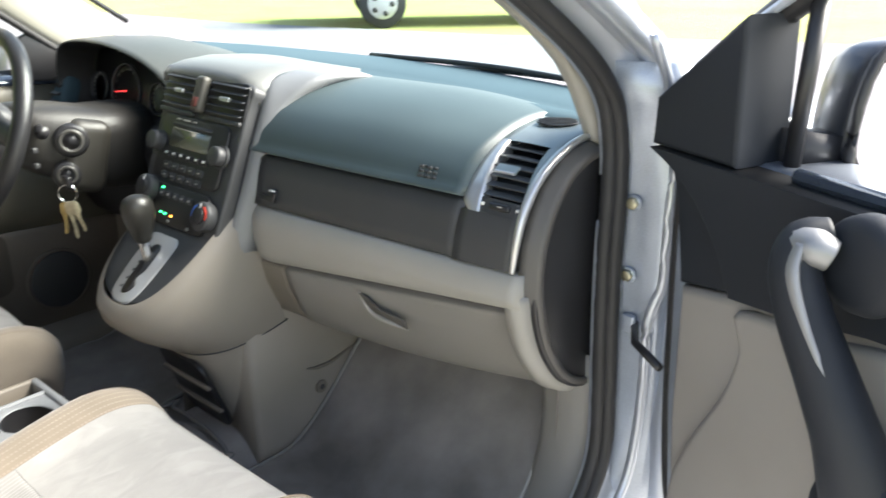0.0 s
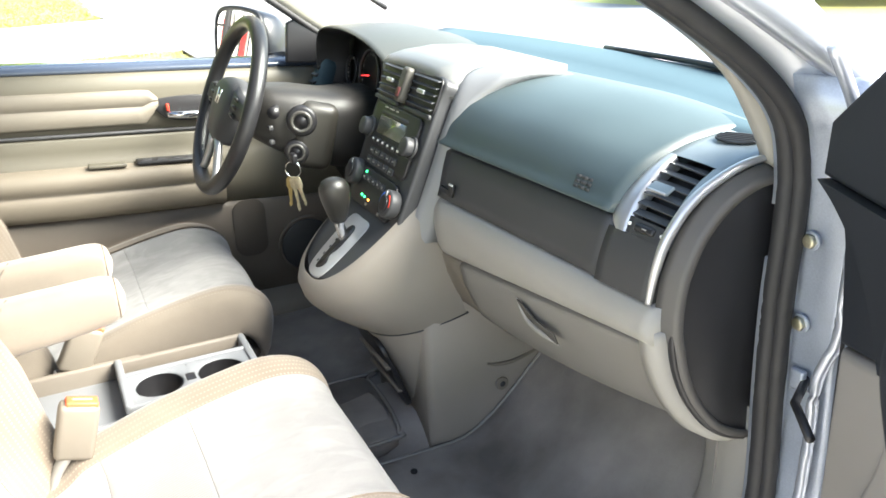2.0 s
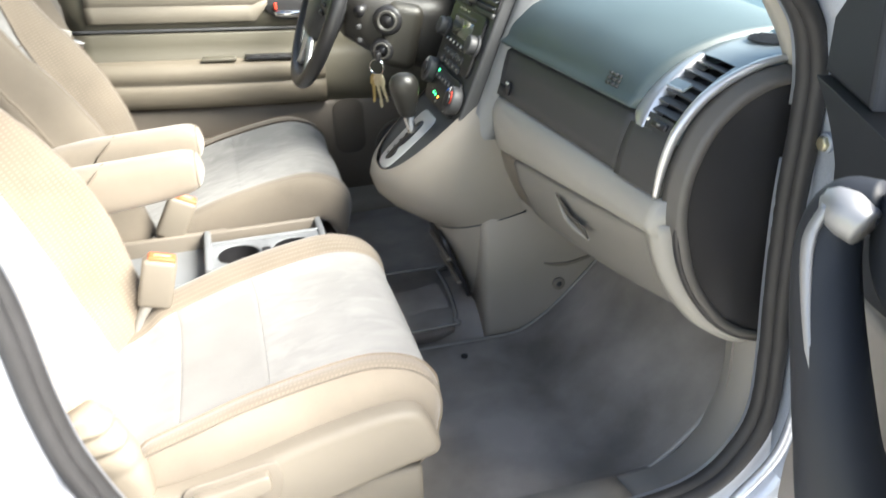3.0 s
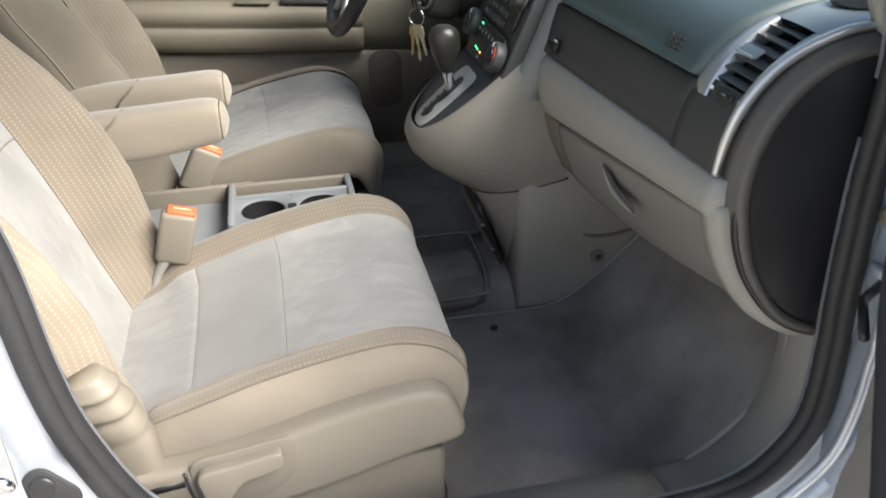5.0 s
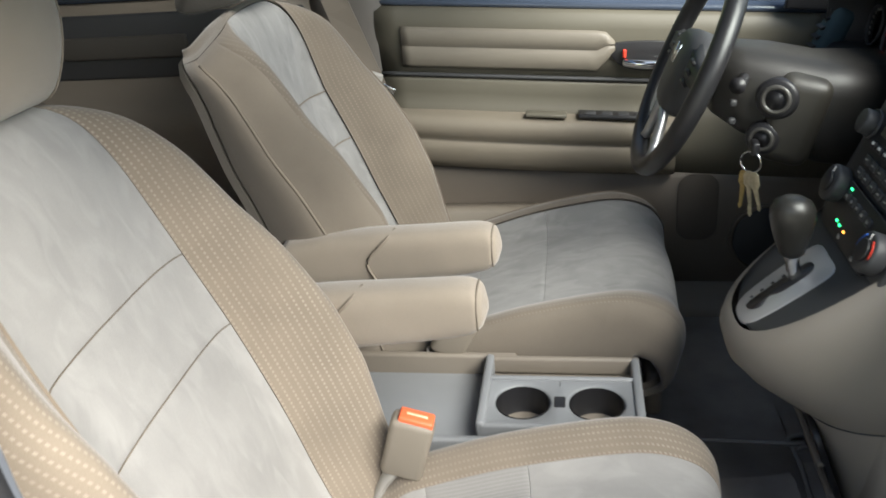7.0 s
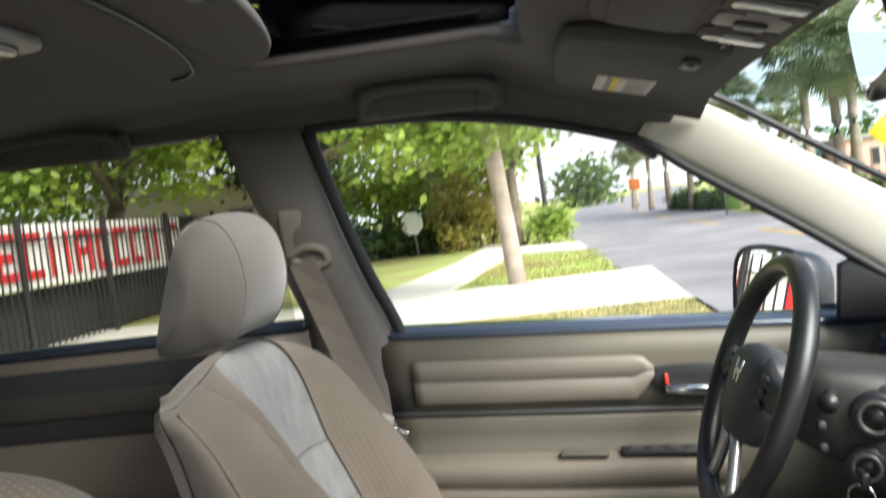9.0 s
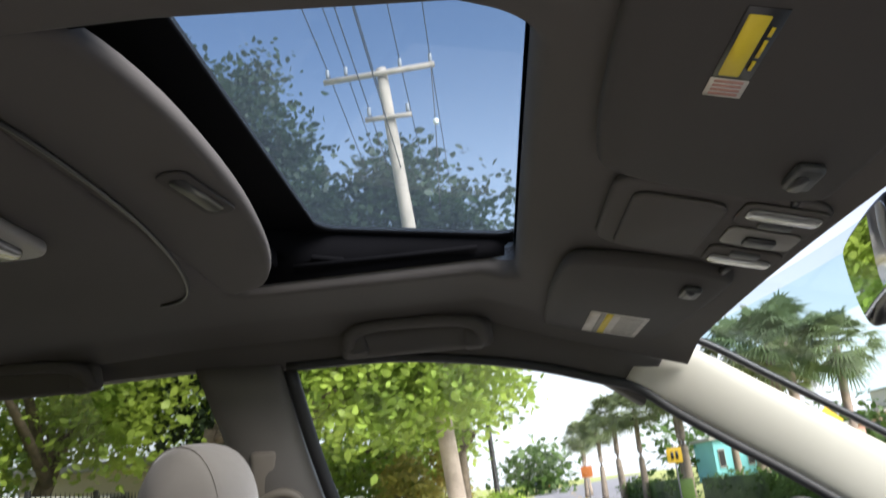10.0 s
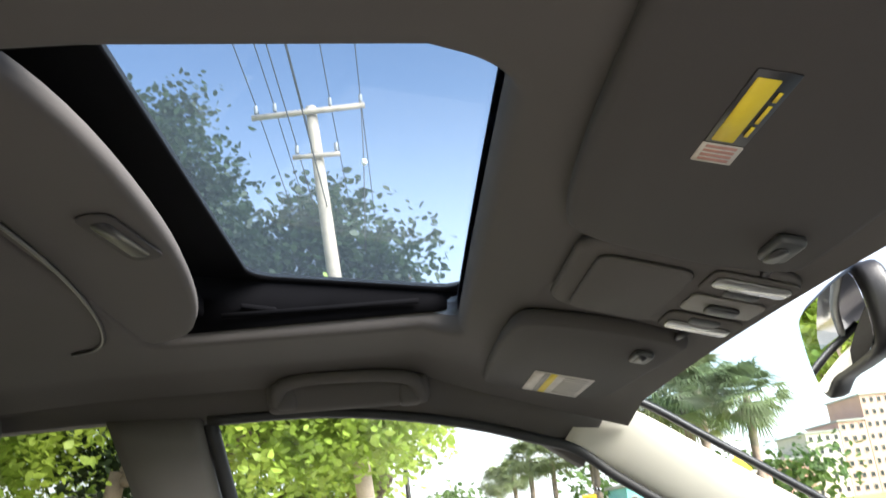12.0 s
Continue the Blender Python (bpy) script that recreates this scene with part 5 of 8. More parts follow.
fill = [(0.80, 0.878), (0.683, 0.873), (0.682, 0.866), (0.691, 0.83), (0.711, 0.785), (0.727, 0.760), (0.742, 0.752), (0.80, 0.75)]
part("bolster_corner", run_y(fill, -0.200, -0.125, 8, bend=glove_bend), TAUPE, dash, "taupe side of the glove box")
hm = axes((0.7065, -0.425, 0.845), (0.03, -1, 0.0), (-0.32, 0, 0.93))
hm = hm if hm.to_3x3().col[2].x < 0 else hm @ Matrix.Diagonal((1, 1, -1, 1))
hm = hm @ Matrix.Diagonal((0.78, 0.9, 1, 1))
# latch recess as a flat plate with its shadow put into the taupe
part("latch_recess", prism([(-0.056, 0.034), (-0.040, 0.006), (-0.020, -0.006), (0.062, -0.016), (0.058, 0.004), (-0.006, 0.010), (-0.034, 0.030)], hm, 0.003, 0.001), M("shaded_taupe_recess", (0.085, 0.080, 0.072), 0.6, var=0.08, fine=1400), dash, "shaded latch recess")
part("glove_latch", sweep([tuple(hm @ Vector(p)) for p in ((-0.058, 0.036, 0.001), (-0.043, 0.008, 0.003), (-0.022, -0.006, 0.004), (0.020, -0.011, 0.004), (0.064, -0.017, 0.001))], [0.0012, 0.0035, 0.0045, 0.0042, 0.0015], 8, 30), GREYLT, dash, "light grey latch lip")

# windscreen deck
dk = []
for y in np.linspace(-0.665, 0.665, 30):
    o = -0.10 * (y / 0.66) ** 2
    dk.append([(x + o * f, y, z) for x, z, f in ((0.90, 1.10, 0.2), (0.93, 1.150, 0.3), (0.975, 1.162, 0.4), (1.00, 1.150, 0.6), (1.03, 1.140, 0.8), (1.10, 1.146, 1), (1.20, 1.156, 1), (1.215, 1.145, 1), (1.215, 1.05, 1))])
part("windscreen_deck", loft(dk, True, True), DECK, dash, "dark deck under the windscreen, tinted with reflected sky")

# end of the dash with outer vent
SLAT = M("dark_grey_slat", (0.045, 0.048, 0.053), 0.45, var=0.05, fine=1500, bump=0.2)
END = [(0.700, 0.982), (0.708, 1.02), (0.722, 1.055), (0.745, 1.09), (0.785, 1.122), (0.84, 1.143), (0.90, 1.152)]
EP = spline(END, 60)


def E(u, y, off=0.0):
    i = min(int(u * 59), 58)
    f = u * 59 - i
    p = EP[i] * (1 - f) + EP[i + 1] * f
    d = EP[i + 1] - EP[i]
    d = d / np.linalg.norm(d)
    return (p[0] - d[1] * off + 0.10 * (-y - 0.60) * (1 - u), y, p[1] + d[0] * off - 0.05 * max(0, -y - 0.63) * u)


rows = [[E(u, y, -0.026) for y in np.linspace(-0.573, -0.676, 8)] + [(0.93, -0.676, 0.98), (0.93, -0.573, 0.98)] for u in np.linspace(0, 1, 40)]
part("end_core", loft(rows, True, True), BLACK, dash, "dark core behind the vent")


def hole_l(u):
    return float(np.interp(u, [0.33, 0.415, 0.755], [-0.607, -0.604, -0.590]))


def hole_r(u):
    return float(np.interp(u, [0.33, 0.415, 0.755], [-0.673, -0.671, -0.657]))


def end_sheet(name, u0, u1, ya, yb, material, label, crown_=0.0015, n=24, m=7):
    """A skin on the dash end between two borders, with its edges turned in."""
    rows = []
    for u in np.linspace(u0, u1, n):
        a, b = ya(u), yb(u)
        row = [E(u, a, -0.020)]
        for f in np.linspace(0, 1, m):
            row.append(E(u, a + (b - a) * f, crown_ * math.sin(math.pi * f) ** 0.5))
        rows.append(row + [E(u, b, -0.020)])
    return part(name, loft(rows, False), material, dash, label)


ENDSKIN = M("satin_teal_grey_trim", (0.23, 0.275, 0.295), 0.42, 0.25, var=0.04, fine=1500, bump=0.2)
end_sheet("lower_skin", 0.0, 0.326, lambda u: -0.576, lambda u: -0.676, CHAR, "charcoal panel under the vent", 0.0004)
end_sheet("vent_sill", 0.328, 0.415, hole_l, hole_r, CHAR, "charcoal sill below the vent", 0.0003)
end_sheet("vent_border", 0.322, 0.757, lambda u: -0.5735 - 0.016 * max(0.0, (0.40 - u) / 0.08) ** 2, hole_l, SILVER, "satin silver vent border", 0.0025)
end_sheet("vent_side", 0.322, 0.757, hole_r, lambda u: -0.677, ENDSKIN, "satin grey side of the vent", 0.0012)
end_sheet("vent_top", 0.757, 1.0, lambda u: -0.5735, lambda u: -0.679, ENDSKIN, "satin teal grey panel over the vent", 0.0012)
rows = [[E(1.0, y, 0.0), (0.935, y, 1.1535), (0.935, y, 1.10)] for y in np.linspace(-0.5735, -0.679, 8)]
part("vent_shelf", loft(rows, False), ENDSKIN, dash, "flat shelf at the windscreen")
for k in range(6):
    u = 0.428 + 0.057 * k
    rows = []
    for f in np.linspace(0, 1, 5):
        y = hole_l(u) * (1 - f) + hole_r(u) * f
        rows.append([E(u, y, -0.0022), E(u + 0.004, y, -0.0010), E(u + 0.042, y, -0.0075), E(u + 0.038, y, -0.0092)])
    part("vent_slat", loft(rows, True), SLAT, dash, "dark vent slat", smooth=False)
part("vent_tab", rbox(E(0.575, -0.627, 0.006), (0.016, 0.036, 0.0045), 0.0018, m=pose(0, 0, 0, 0, -28, 3)), ENDSKIN, dash, "grey vent tab with a silver edge")
part("tab_edge", rbox(E(0.552, -0.626, 0.0085), (0.003, 0.034, 0.0045), 0.001, m=pose(0, 0, 0, 0, -28, 3)), SILVER, dash, "bright edge of the vent tab")
part("vent_wheel", rbox(E(0.372, -0.638, 0.001), (0.010, 0.034, 0.008), 0.003, m=pose(0, 0, 0, 0, -62, 4)), BLACK, dash, "black vent wheel")
part("wheel_mark", rbox(E(0.372, -0.640, 0.0052), (0.0018, 0.008, 0.0016), 0.0005, 1, m=pose(0, 0, 0, 0, -62, 4)), GREYLT, dash, "pale wheel mark")
for y in (-0.609, -0.667):
    part("vent_mark", rbox(E(0.375, y, 0.0012), (0.005, 0.005, 0.005), 0.002, 2), WHITE, dash, "white dot")
part("edge_trim", sweep([E(0.0, -0.678, 0.002), E(0.2, -0.680, 0.004), E(0.4, -0.680, 0.005), E(0.6, -0.682, 0.005), E(0.8, -0.685, 0.004), E(0.97, -0.690, 0.002)], [0.004, 0.006, 0.007, 0.007, 0.006, 0.004], 10, 50), SILVER, dash, "satin silver edge trim")
sv = Matrix.Translation((0.889, -0.619, 1.1525)) @ pose(0, 0, 0, 0, -4, 33)
ov = [(0.021 * math.cos(a), 0.031 * math.sin(a)) for a in np.linspace(0, 2 * math.pi, 32, endpoint=False)]
ovo = part("demister_vent", prism(ov, sv, 0.003, 0.001), BLACK, dash, "black oval demister grille")
for k in range(5):
    w = 0.029 * math.sqrt(1 - ((k - 2) / 3.0) ** 2)
    part("grille_bar", rbox(sv @ Vector((-0.0140 + 0.0070 * k, 0, 0.0034)), (0.0022, 2 * w, 0.0022), 0.001, 2, m=pose(0, 0, 0, 0, 0, 33)), CHAR, ovo)
cap = [(0.87, 1.128), (0.83, 1.122), (0.79, 1.102), (0.755, 1.065), (0.732, 1.01), (0.722, 0.955), (0.728, 0.905), (0.75, 0.85), (0.79, 0.795), (0.83, 0.765), (0.862, 0.752)]
C = spline(cap, 40)
rows = []
for k, p in enumerate(C):
    a, b = C[max(k - 1, 0)], C[min(k + 1, 39)]
    t = (b - a) / np.linalg.norm(b - a)
    o = np.array((-t[1], t[0]))
    if o[0] > 0:
        o = -o
    sh = float(np.interp(k, [0, 15, 22, 39], [0.008, 0.008, -0.004, -0.004]))
    q = p + (sh + 0.005) * o
    p = p + sh * o
    i1, i2 = p - 0.003 * o, p - 0.013 * o
    rows.append([(q[0] - 0.004, -0.684, q[1]), (q[0], -0.694, q[1]), (p[0], -0.706, p[1]), (i1[0], -0.712, i1[1]), (i2[0], -0.712, i2[1]), (i2[0], -0.684, i2[1])])
part("end_cap_rim", loft(rows, True, True), M("dark_taupe_end_rim", (0.085, 0.081, 0.076), 0.5, var=0.05, fine=1500, bump=0.3, dist=0.0003), dash, "grey rim of the dash end")
low = C[20:]
rows = []
for k, p in enumerate(low):
    f = k / (len(low) - 1)
    rows.append([(p[0] - 0.024 + 0.012 * f, -0.672, p[1] - 0.012 * f), (p[0] - 0.020 + 0.011 * f, -0.690, p[1] - 0.010 * f), (p[0] + 0.0, -0.699, p[1]), (p[0] + 0.02, -0.690, p[1] + 0.005), (p[0] + 0.02, -0.672, p[1] + 0.005)])
part("end_cap_lower", loft(rows, True, True), GREYLT, dash, "light grey lower corner")
face = [tuple(p) for p in C] + [(0.885, 0.76), (0.89, 0.95), (0.885, 1.12)]
part("end_cap", prism(face, axes((0, -0.690, 0), (1, 0, 0), (0, 0, 1)), 0.018, 0.004), BLACK, dash, "black dash end cover")

# centre stack
SM = axes((0.652, 0.002, 1.045), (0, -1, 0), (0.385, 0, 0.923))
SM = SM if SM.to_3x3().col[2].x < 0 else SM @ Matrix.Diagonal((1, 1, -1, 1))


def on(x, y, d=0.0):
    return SM @ Matrix.Translation((x, y, d))


face = [tuple(p) for p in spline([(-0.122, 0.143), (0.0, 0.150), (0.122, 0.143), (0.127, 0.10), (0.128, 0.0), (0.126, -0.09), (0.118, -0.14), (0.06, -0.155), (-0.06, -0.155), (-0.118, -0.14), (-0.126, -0.09), (-0.128, 0.0), (-0.126, 0.10)], 60, True)]
part("stack_panel", prism(face, on(0, 0, -0.10), 0.10, 0.006, 3), CHAR, dash, "charcoal centre stack")
top = []
for y in np.linspace(-0.128, 0.150, 18):
    e = max(0.0, (-y - 0.085) / 0.043) ** 2
    c_ = -0.35 * y * y - 0.016 * e
    top.append([(0.702 + 0.010 * e, y, 1.166 + c_), (0.704 + 0.014 * e, y, 1.182 + c_), (0.716 + 0.020 * e, y, 1.193 + c_), (0.75 + 0.012 * e, y, 1.200 + c_), (0.80, y, 1.202 + c_), (0.87, y, 1.198 + c_), (0.95, y, 1.178), (0.95, y, 1.10), (0.80, y, 1.10)])
part("stack_hood", loft(top, True, True), M("satin_grey_hood", (0.15, 0.155, 0.15), 0.38, var=0.05, fine=1400, bump=0.25, dist=0.0003), dash, "light grey smooth hood over the vents")
EDGESATIN = M("satin_blue_grey_edge", (0.205, 0.212, 0.220), 0.42, 0.15, var=0.05, fine=1500, bump=0.2)
EDGE_IN = [(0.90, -0.105, 1.186), (0.81, -0.112, 1.190), (0.745, -0.122, 1.178), (0.705, -0.128, 1.11), (0.675, -0.129, 1.04), (0.648, -0.128, 0.975), (0.625, -0.124, 0.92), (0.592, -0.117, 0.868), (0.556, -0.116, 0.838)]
EDGE_OUT = [(0.90, -0.205, 1.180), (0.80, -0.190, 1.183), (0.735, -0.160, 1.13), (0.70, -0.153, 1.06), (0.678, -0.151, 0.985), (0.668, -0.146, 0.93), (0.642, -0.136, 0.885), (0.602, -0.126, 0.850), (0.558, -0.120, 0.832)]
for s in (-1, 1):
    rows = []
    for a, b in zip(spline(EDGE_IN, 50), spline(EDGE_OUT, 50)):
        c = (a + b) / 2 + (-0.005, 0, 0.004)
        rows.append([(p[0], -s * p[1], p[2]) for p in (a + (0.02, 0, -0.012), a, a * 0.7 + c * 0.3 + (-0.003, 0, 0.002), c, b * 0.7 + c * 0.3 + (-0.003, 0, 0.002), b, b + (0.03, 0, -0.012))])
    part("stack_edge", loft(rows, True, True), EDGESATIN, dash, "satin blue grey stack edge")
for cx in (-0.070, 0.070):
    vt = rounded(0.112, 0.066, 0.012, 5, cx, 0.110)
    part("vent_box", prism(vt, on(0, 0, -0.001), 0.004, 0.001), BLACK, dash, "dark centre vent")
    for k in range(5):
        part("vent_slat", rbox(SM @ Vector((cx, 0.086 + 0.0125 * k, 0.004)), (0.102, 0.0024, 0.012), 0.0008, 1, SM.to_3x3().to_4x4() @ pose(0, 0, 0, 24)), SLAT, dash, "dark vent slat", smooth=False)
    part("vent_tab", rbox(SM @ Vector((cx + 0.004, 0.110, 0.012)), (0.028, 0.008, 0.006), 0.002, 2, SM.to_3x3().to_4x4()), SILVER, dash, "silver edged vent tab")
    part("vent_sill", prism([(cx - 0.054, 0.069), (cx + 0.054, 0.069), (cx + 0.052, 0.077), (cx - 0.052, 0.077)], on(0, 0, 0.001), 0.007, 0.002), CHAR, dash, "charcoal vent sill")
part("hazard_bridge", prism(rounded(0.028, 0.066, 0.009, 5, 0.0, 0.110), on(0, 0, 0.0), 0.020, 0.007, 3), M("olive_bridge", (0.075, 0.072, 0.062), 0.5, var=0.05), dash, "olive grey bridge between the vents")
part("hazard_button", prism(rounded(0.015, 0.018, 0.004, 4, 0.0, 0.095), on(0, 0, 0.018), 0.004, 0.0015), M("dark_red_button", (0.16, 0.04, 0.035), 0.45), dash, "dark red hazard button")

radio = thing("car_radio", SM @ Vector((0, 0.0, 0)), "black car radio with small display and white buttons", "car radio")
part("radio_face", prism(rounded(0.205, 0.115, 0.014, 5, 0, 0.008), on(0, 0, 0.001), 0.006, 0.002), BLACK, radio)
part("disc_slot", prism(rounded(0.12, 0.006, 0.002, 3, -0.005, 0.050), on(0, 0, 0.006), 0.0025), CHAR, radio, "disc slot")
part("display", prism(rounded(0.118, 0.034, 0.003, 3, -0.005, 0.026), on(0, 0, 0.006), 0.0025), SCREEN, radio, "green grey display")
for cx in (-0.098, 0.098):
    k = part("knob", disc(on(cx, 0.012, 0.006), 0.017, 0.020, 28, 0.003), CHAR, radio, "round control knob")
    part("knob_ring", ring(on(cx, 0.012, 0.006), 0.018, 0.0205, 0.005), CHAR, k, "thin dark ring")
for k in range(6):
    b = part("preset_button", prism(rounded(0.016, 0.011, 0.003, 3, -0.062 + 0.0235 * k, -0.006), on(0, 0, 0.006), 0.005, 0.0015), BLACK, radio, "small black button")
    part("button_mark", prism(rounded(0.008, 0.004, 0.001, 2, -0.062 + 0.0235 * k, -0.0045), on(0, 0, 0.0111), 0.0005), WHITE, b, "white mark")
for r in range(2):
    for k in range(5):
        b = part("lower_button", prism(rounded(0.021, 0.013, 0.003, 3, -0.056 + 0.026 * k, -0.026 - 0.019 * r), on(0, 0, 0.006), 0.004, 0.0015), CHAR, radio, "small black button")
        part("button_mark", prism(rounded(0.008, 0.0022, 0.001, 2, -0.056 + 0.026 * k, -0.026 - 0.019 * r), on(0, 0, 0.0101), 0.0005), GREYLT, b, "pale bar of lettering")
part("upper_marks", bars(on(0, 0, 0.007), (0.014, 0.022, 0.012), -0.06, 0.058, 0.0028, 0.008, 0.0006), PAPER, radio, "pale bars of lettering")

hv = thing("climate_control", SM @ Vector((0, -0.1, 0)), "black climate control panel with two knobs and lit lamps", "climate panel")
part("panel", prism(rounded(0.19, 0.072, 0.016, 5, 0, -0.096), on(0, 0, 0.001), 0.007, 0.002), BLACK, hv)
for cx, cy in ((-0.088, -0.078), (0.100, -0.094)):
    k = part("knob", disc(on(cx, cy, 0.004), 0.026, 0.022, 32, 0.004), CHAR, hv, "large round knob")
    part("knob_cap", disc(on(cx, cy, 0.026), 0.015, 0.004, 24, 0.001), BLACK, k)
    part("knob_mark", prism(rounded(0.002, 0.014, 0.0008, 2, 0, 0.016), on(cx, cy, 0.0262), 0.001), WHITE, k, "white pointer")
arc = [(0.0215 * math.cos(a), 0.0215 * math.sin(a)) for a in np.linspace(0.2, 1.4, 9)] + [(0.0185 * math.cos(a), 0.0185 * math.sin(a)) for a in np.linspace(1.4, 0.2, 9)]
part("warm_arc", prism(arc, on(0.100, -0.094, 0.0262) @ pose(0, 0, 0, 0, 0, -20), 0.0008), RED, hv, "red temperature arc")
part("cool_arc", prism(arc, on(0.100, -0.094, 0.0262) @ pose(0, 0, 0, 0, 0, 110), 0.0008), M("blue_print", (0.05, 0.16, 0.6), 0.5), hv, "blue temperature arc")
for k in range(5):
    b = part("mode_button", prism(rounded(0.017, 0.012, 0.003, 3, -0.048 + 0.022 * k, -0.078), on(0, 0, 0.007), 0.004, 0.0015), CHAR, hv, "small black button")
    part("button_mark", prism(rounded(0.006, 0.004, 0.001, 2, -0.048 + 0.022 * k, -0.078), on(0, 0, 0.0111), 0.0005), GREYLT, b, "pale symbol")
for x, y, m in ((-0.050, -0.068, LED_GREEN), (-0.040, -0.112, LED_GREEN), (-0.026, -0.113, LED_GREEN), (-0.006, -0.114, LED_AMBER)):
    part("indicator_lamp", prism(rounded(0.007, 0.0035, 0.001, 2, x, y), on(0, 0, 0.0075), 0.001), m, hv, "lit indicator lamp")
for x, y in ((-0.012, -0.124), (0.05, -0.126)):
    part("button_mark", prism(rounded(0.009, 0.006, 0.002, 3, x, y), on(0, 0, 0.0075), 0.0008), GREYLT, hv, "pale symbol")

# instrument cluster under its hood
cl = thing("instrument_cluster", (0.78, 0.41, 1.1), "dark instrument cluster with red needles under a hood", "instrument cluster")
arch = [(0.172, 1.045), (0.176, 1.09), (0.196, 1.125), (0.25, 1.160), (0.33, 1.186), (0.44, 1.200), (0.55, 1.198), (0.62, 1.18), (0.645, 1.13), (0.645, 1.05)]
A0 = spline(arch, 40)
rows = []
for x, k, dz in ((0.80, 0.90, -0.004), (0.735, 0.955, 0.0), (0.722, 0.985, 0.001), (0.722, 1.0, 0.001), (0.735, 1.015, 0.002), (0.80, 1.02, 0.002), (0.90, 1.02, -0.006), (1.0, 0.99, -0.03)):
    rows.append([(x + 0.02 * (1 - (y - 0.17) / 0.47), 0.41 + (y - 0.41) * k, 1.05 + (z - 1.05) * k + dz) for y, z in A0])
part("hood_inside", loft(rows[:3], False), BLACK, cl, "black inner hood")
part("hood", loft(rows[2:], False), M("olive_grey_hood", (0.062, 0.067, 0.062), 0.45, var=0.05, fine=1300, bump=0.3, dist=0.0003), cl, "soft dark grey hood")
part("cluster_face", prism([(y - 0.41, z - 1.05) for y, z in (tuple(p) for p in A0)], axes((0.805, 0.41, 1.046), (0, 1, 0), (0.18, 0, 1)), 0.01), BLACK, cl, "black dial plate")
for cy, cz, r, lit in ((0.335, 1.085, 0.036, False), (0.47, 1.088, 0.062, True), (0.590, 1.085, 0.036, False)):
    m = axes((0.797, cy, cz), (0, -1, 0), (0.18, 0, 1))
    m = m if m.to_3x3().col[2].x < 0 else m @ Matrix.Diagonal((1, 1, -1, 1))
    d = part("dial", ring(m, r * 0.93, r, 0.008), CHAR, cl, "dial ring")
    bm = None
    for a in np.linspace(-40, 220, 14):
        bm = rbox(m @ Vector((r * 0.8 * math.cos(radians(a)), r * 0.8 * math.sin(radians(a)), 0.002)), (0.002, 0.0012, 0.006), 0, 1, bm=bm)
    part("dial_marks", bm, GREYLT, d, "pale dial marks")
    if lit:
        part("needle", sweep([tuple(m @ Vector((0, 0, 0.006))), tuple(m @ Vector((-r * 0.75, -r * 0.1, 0.006)))], [0.0022, 0.0010], 6), LED_RED, d, "red needle")
lower = []
for y in np.linspace(0.142, 0.675, 14):
    lower.append([(0.735, y, 1.05), (0.715, y, 1.035), (0.705, y, 0.99), (0.715, y, 0.93), (0.74, y, 0.85), (0.78, y, 0.78), (0.86, y, 0.76), (0.90, y, 1.05)])
part("knee_panel", loft(lower, True, True), BLACK, dash, "dark knee panel under the wheel")
part("driver_vent_panel", rbox((0.737, 0.655, 1.055), (0.05, 0.055, 0.125), 0.018, m=pose(0, 0, 0, 0, 22, 0)), DECK, dash, "blue grey outer vent panel")
for k in range(6):
    part("vent_slat", rbox((0.698 + 0.0075 * k, 0.655, 1.022 + 0.0175 * k), (0.018, 0.036, 0.005), 0.001, 2, pose(0, 0, 0, 0, -20, 0)), BLACK, dash, "dark vent slat", smooth=False)
part("driver_deck", rbox((0.93, 0.40, 1.13), (0.14, 0.53, 0.04), 0.015), PAD, dash, "dark deck round the cluster")

# steering wheel and column
sw = thing("steering_wheel", (0.435, 0.38, 1.077), "black leather steering wheel with silver lower spokes", "steering wheel")
WM = axes((0.437, 0.381, 1.077), (0, -1, 0), (0.392, 0, 0.92))
WM = WM if WM.to_3x3().col[2].x < 0 else WM @ Matrix.Diagonal((1, 1, -1, 1))


def W(x, y, d=0.0):
    return tuple(WM @ Vector((x, y, d)))


rim = [W(0.178 * math.cos(a), 0.178 * math.sin(a)) for a in np.linspace(0, 2 * math.pi, 56, endpoint=False)]
part("rim", sweep(rim, 0.0165, 14, closed=True, up=tuple(WM.to_3x3().col[2])), LEATHER, sw)
hub = [tuple(p) for p in spline([(-0.075, 0.045), (-0.03, 0.062), (0.03, 0.062), (0.075, 0.045), (0.078, 0.0), (0.058, -0.05), (0.03, -0.075), (-0.03, -0.075), (-0.058, -0.05), (-0.078, 0.0)], 44, True)]
rows = []
for z, k in ((-0.045, 0.85), (-0.02, 1.0), (0.0, 1.0), (0.012, 0.94), (0.020, 0.8), (0.024, 0.5), (0.025, 0.2)):
    rows.append([W(x * k, y * k - 0.004, z) for x, y in hub])
part("airbag_cover", loft(rows, True), CHAR, sw, "charcoal padded hub")
bd = part("badge", prism([(-0.017, 0.016), (-0.010, 0.016), (-0.008, 0.003), (0.008, 0.003), (0.010, 0.016), (0.017, 0.016), (0.012, -0.016), (0.007, -0.016), (0.006, -0.004), (-0.006, -0.004), (-0.007, -0.016), (-0.012, -0.016)], WM @ Matrix.Translation((0, 0.015, 0.022)), 0.004, 0.0008), CHROME, sw, "small chrome badge")
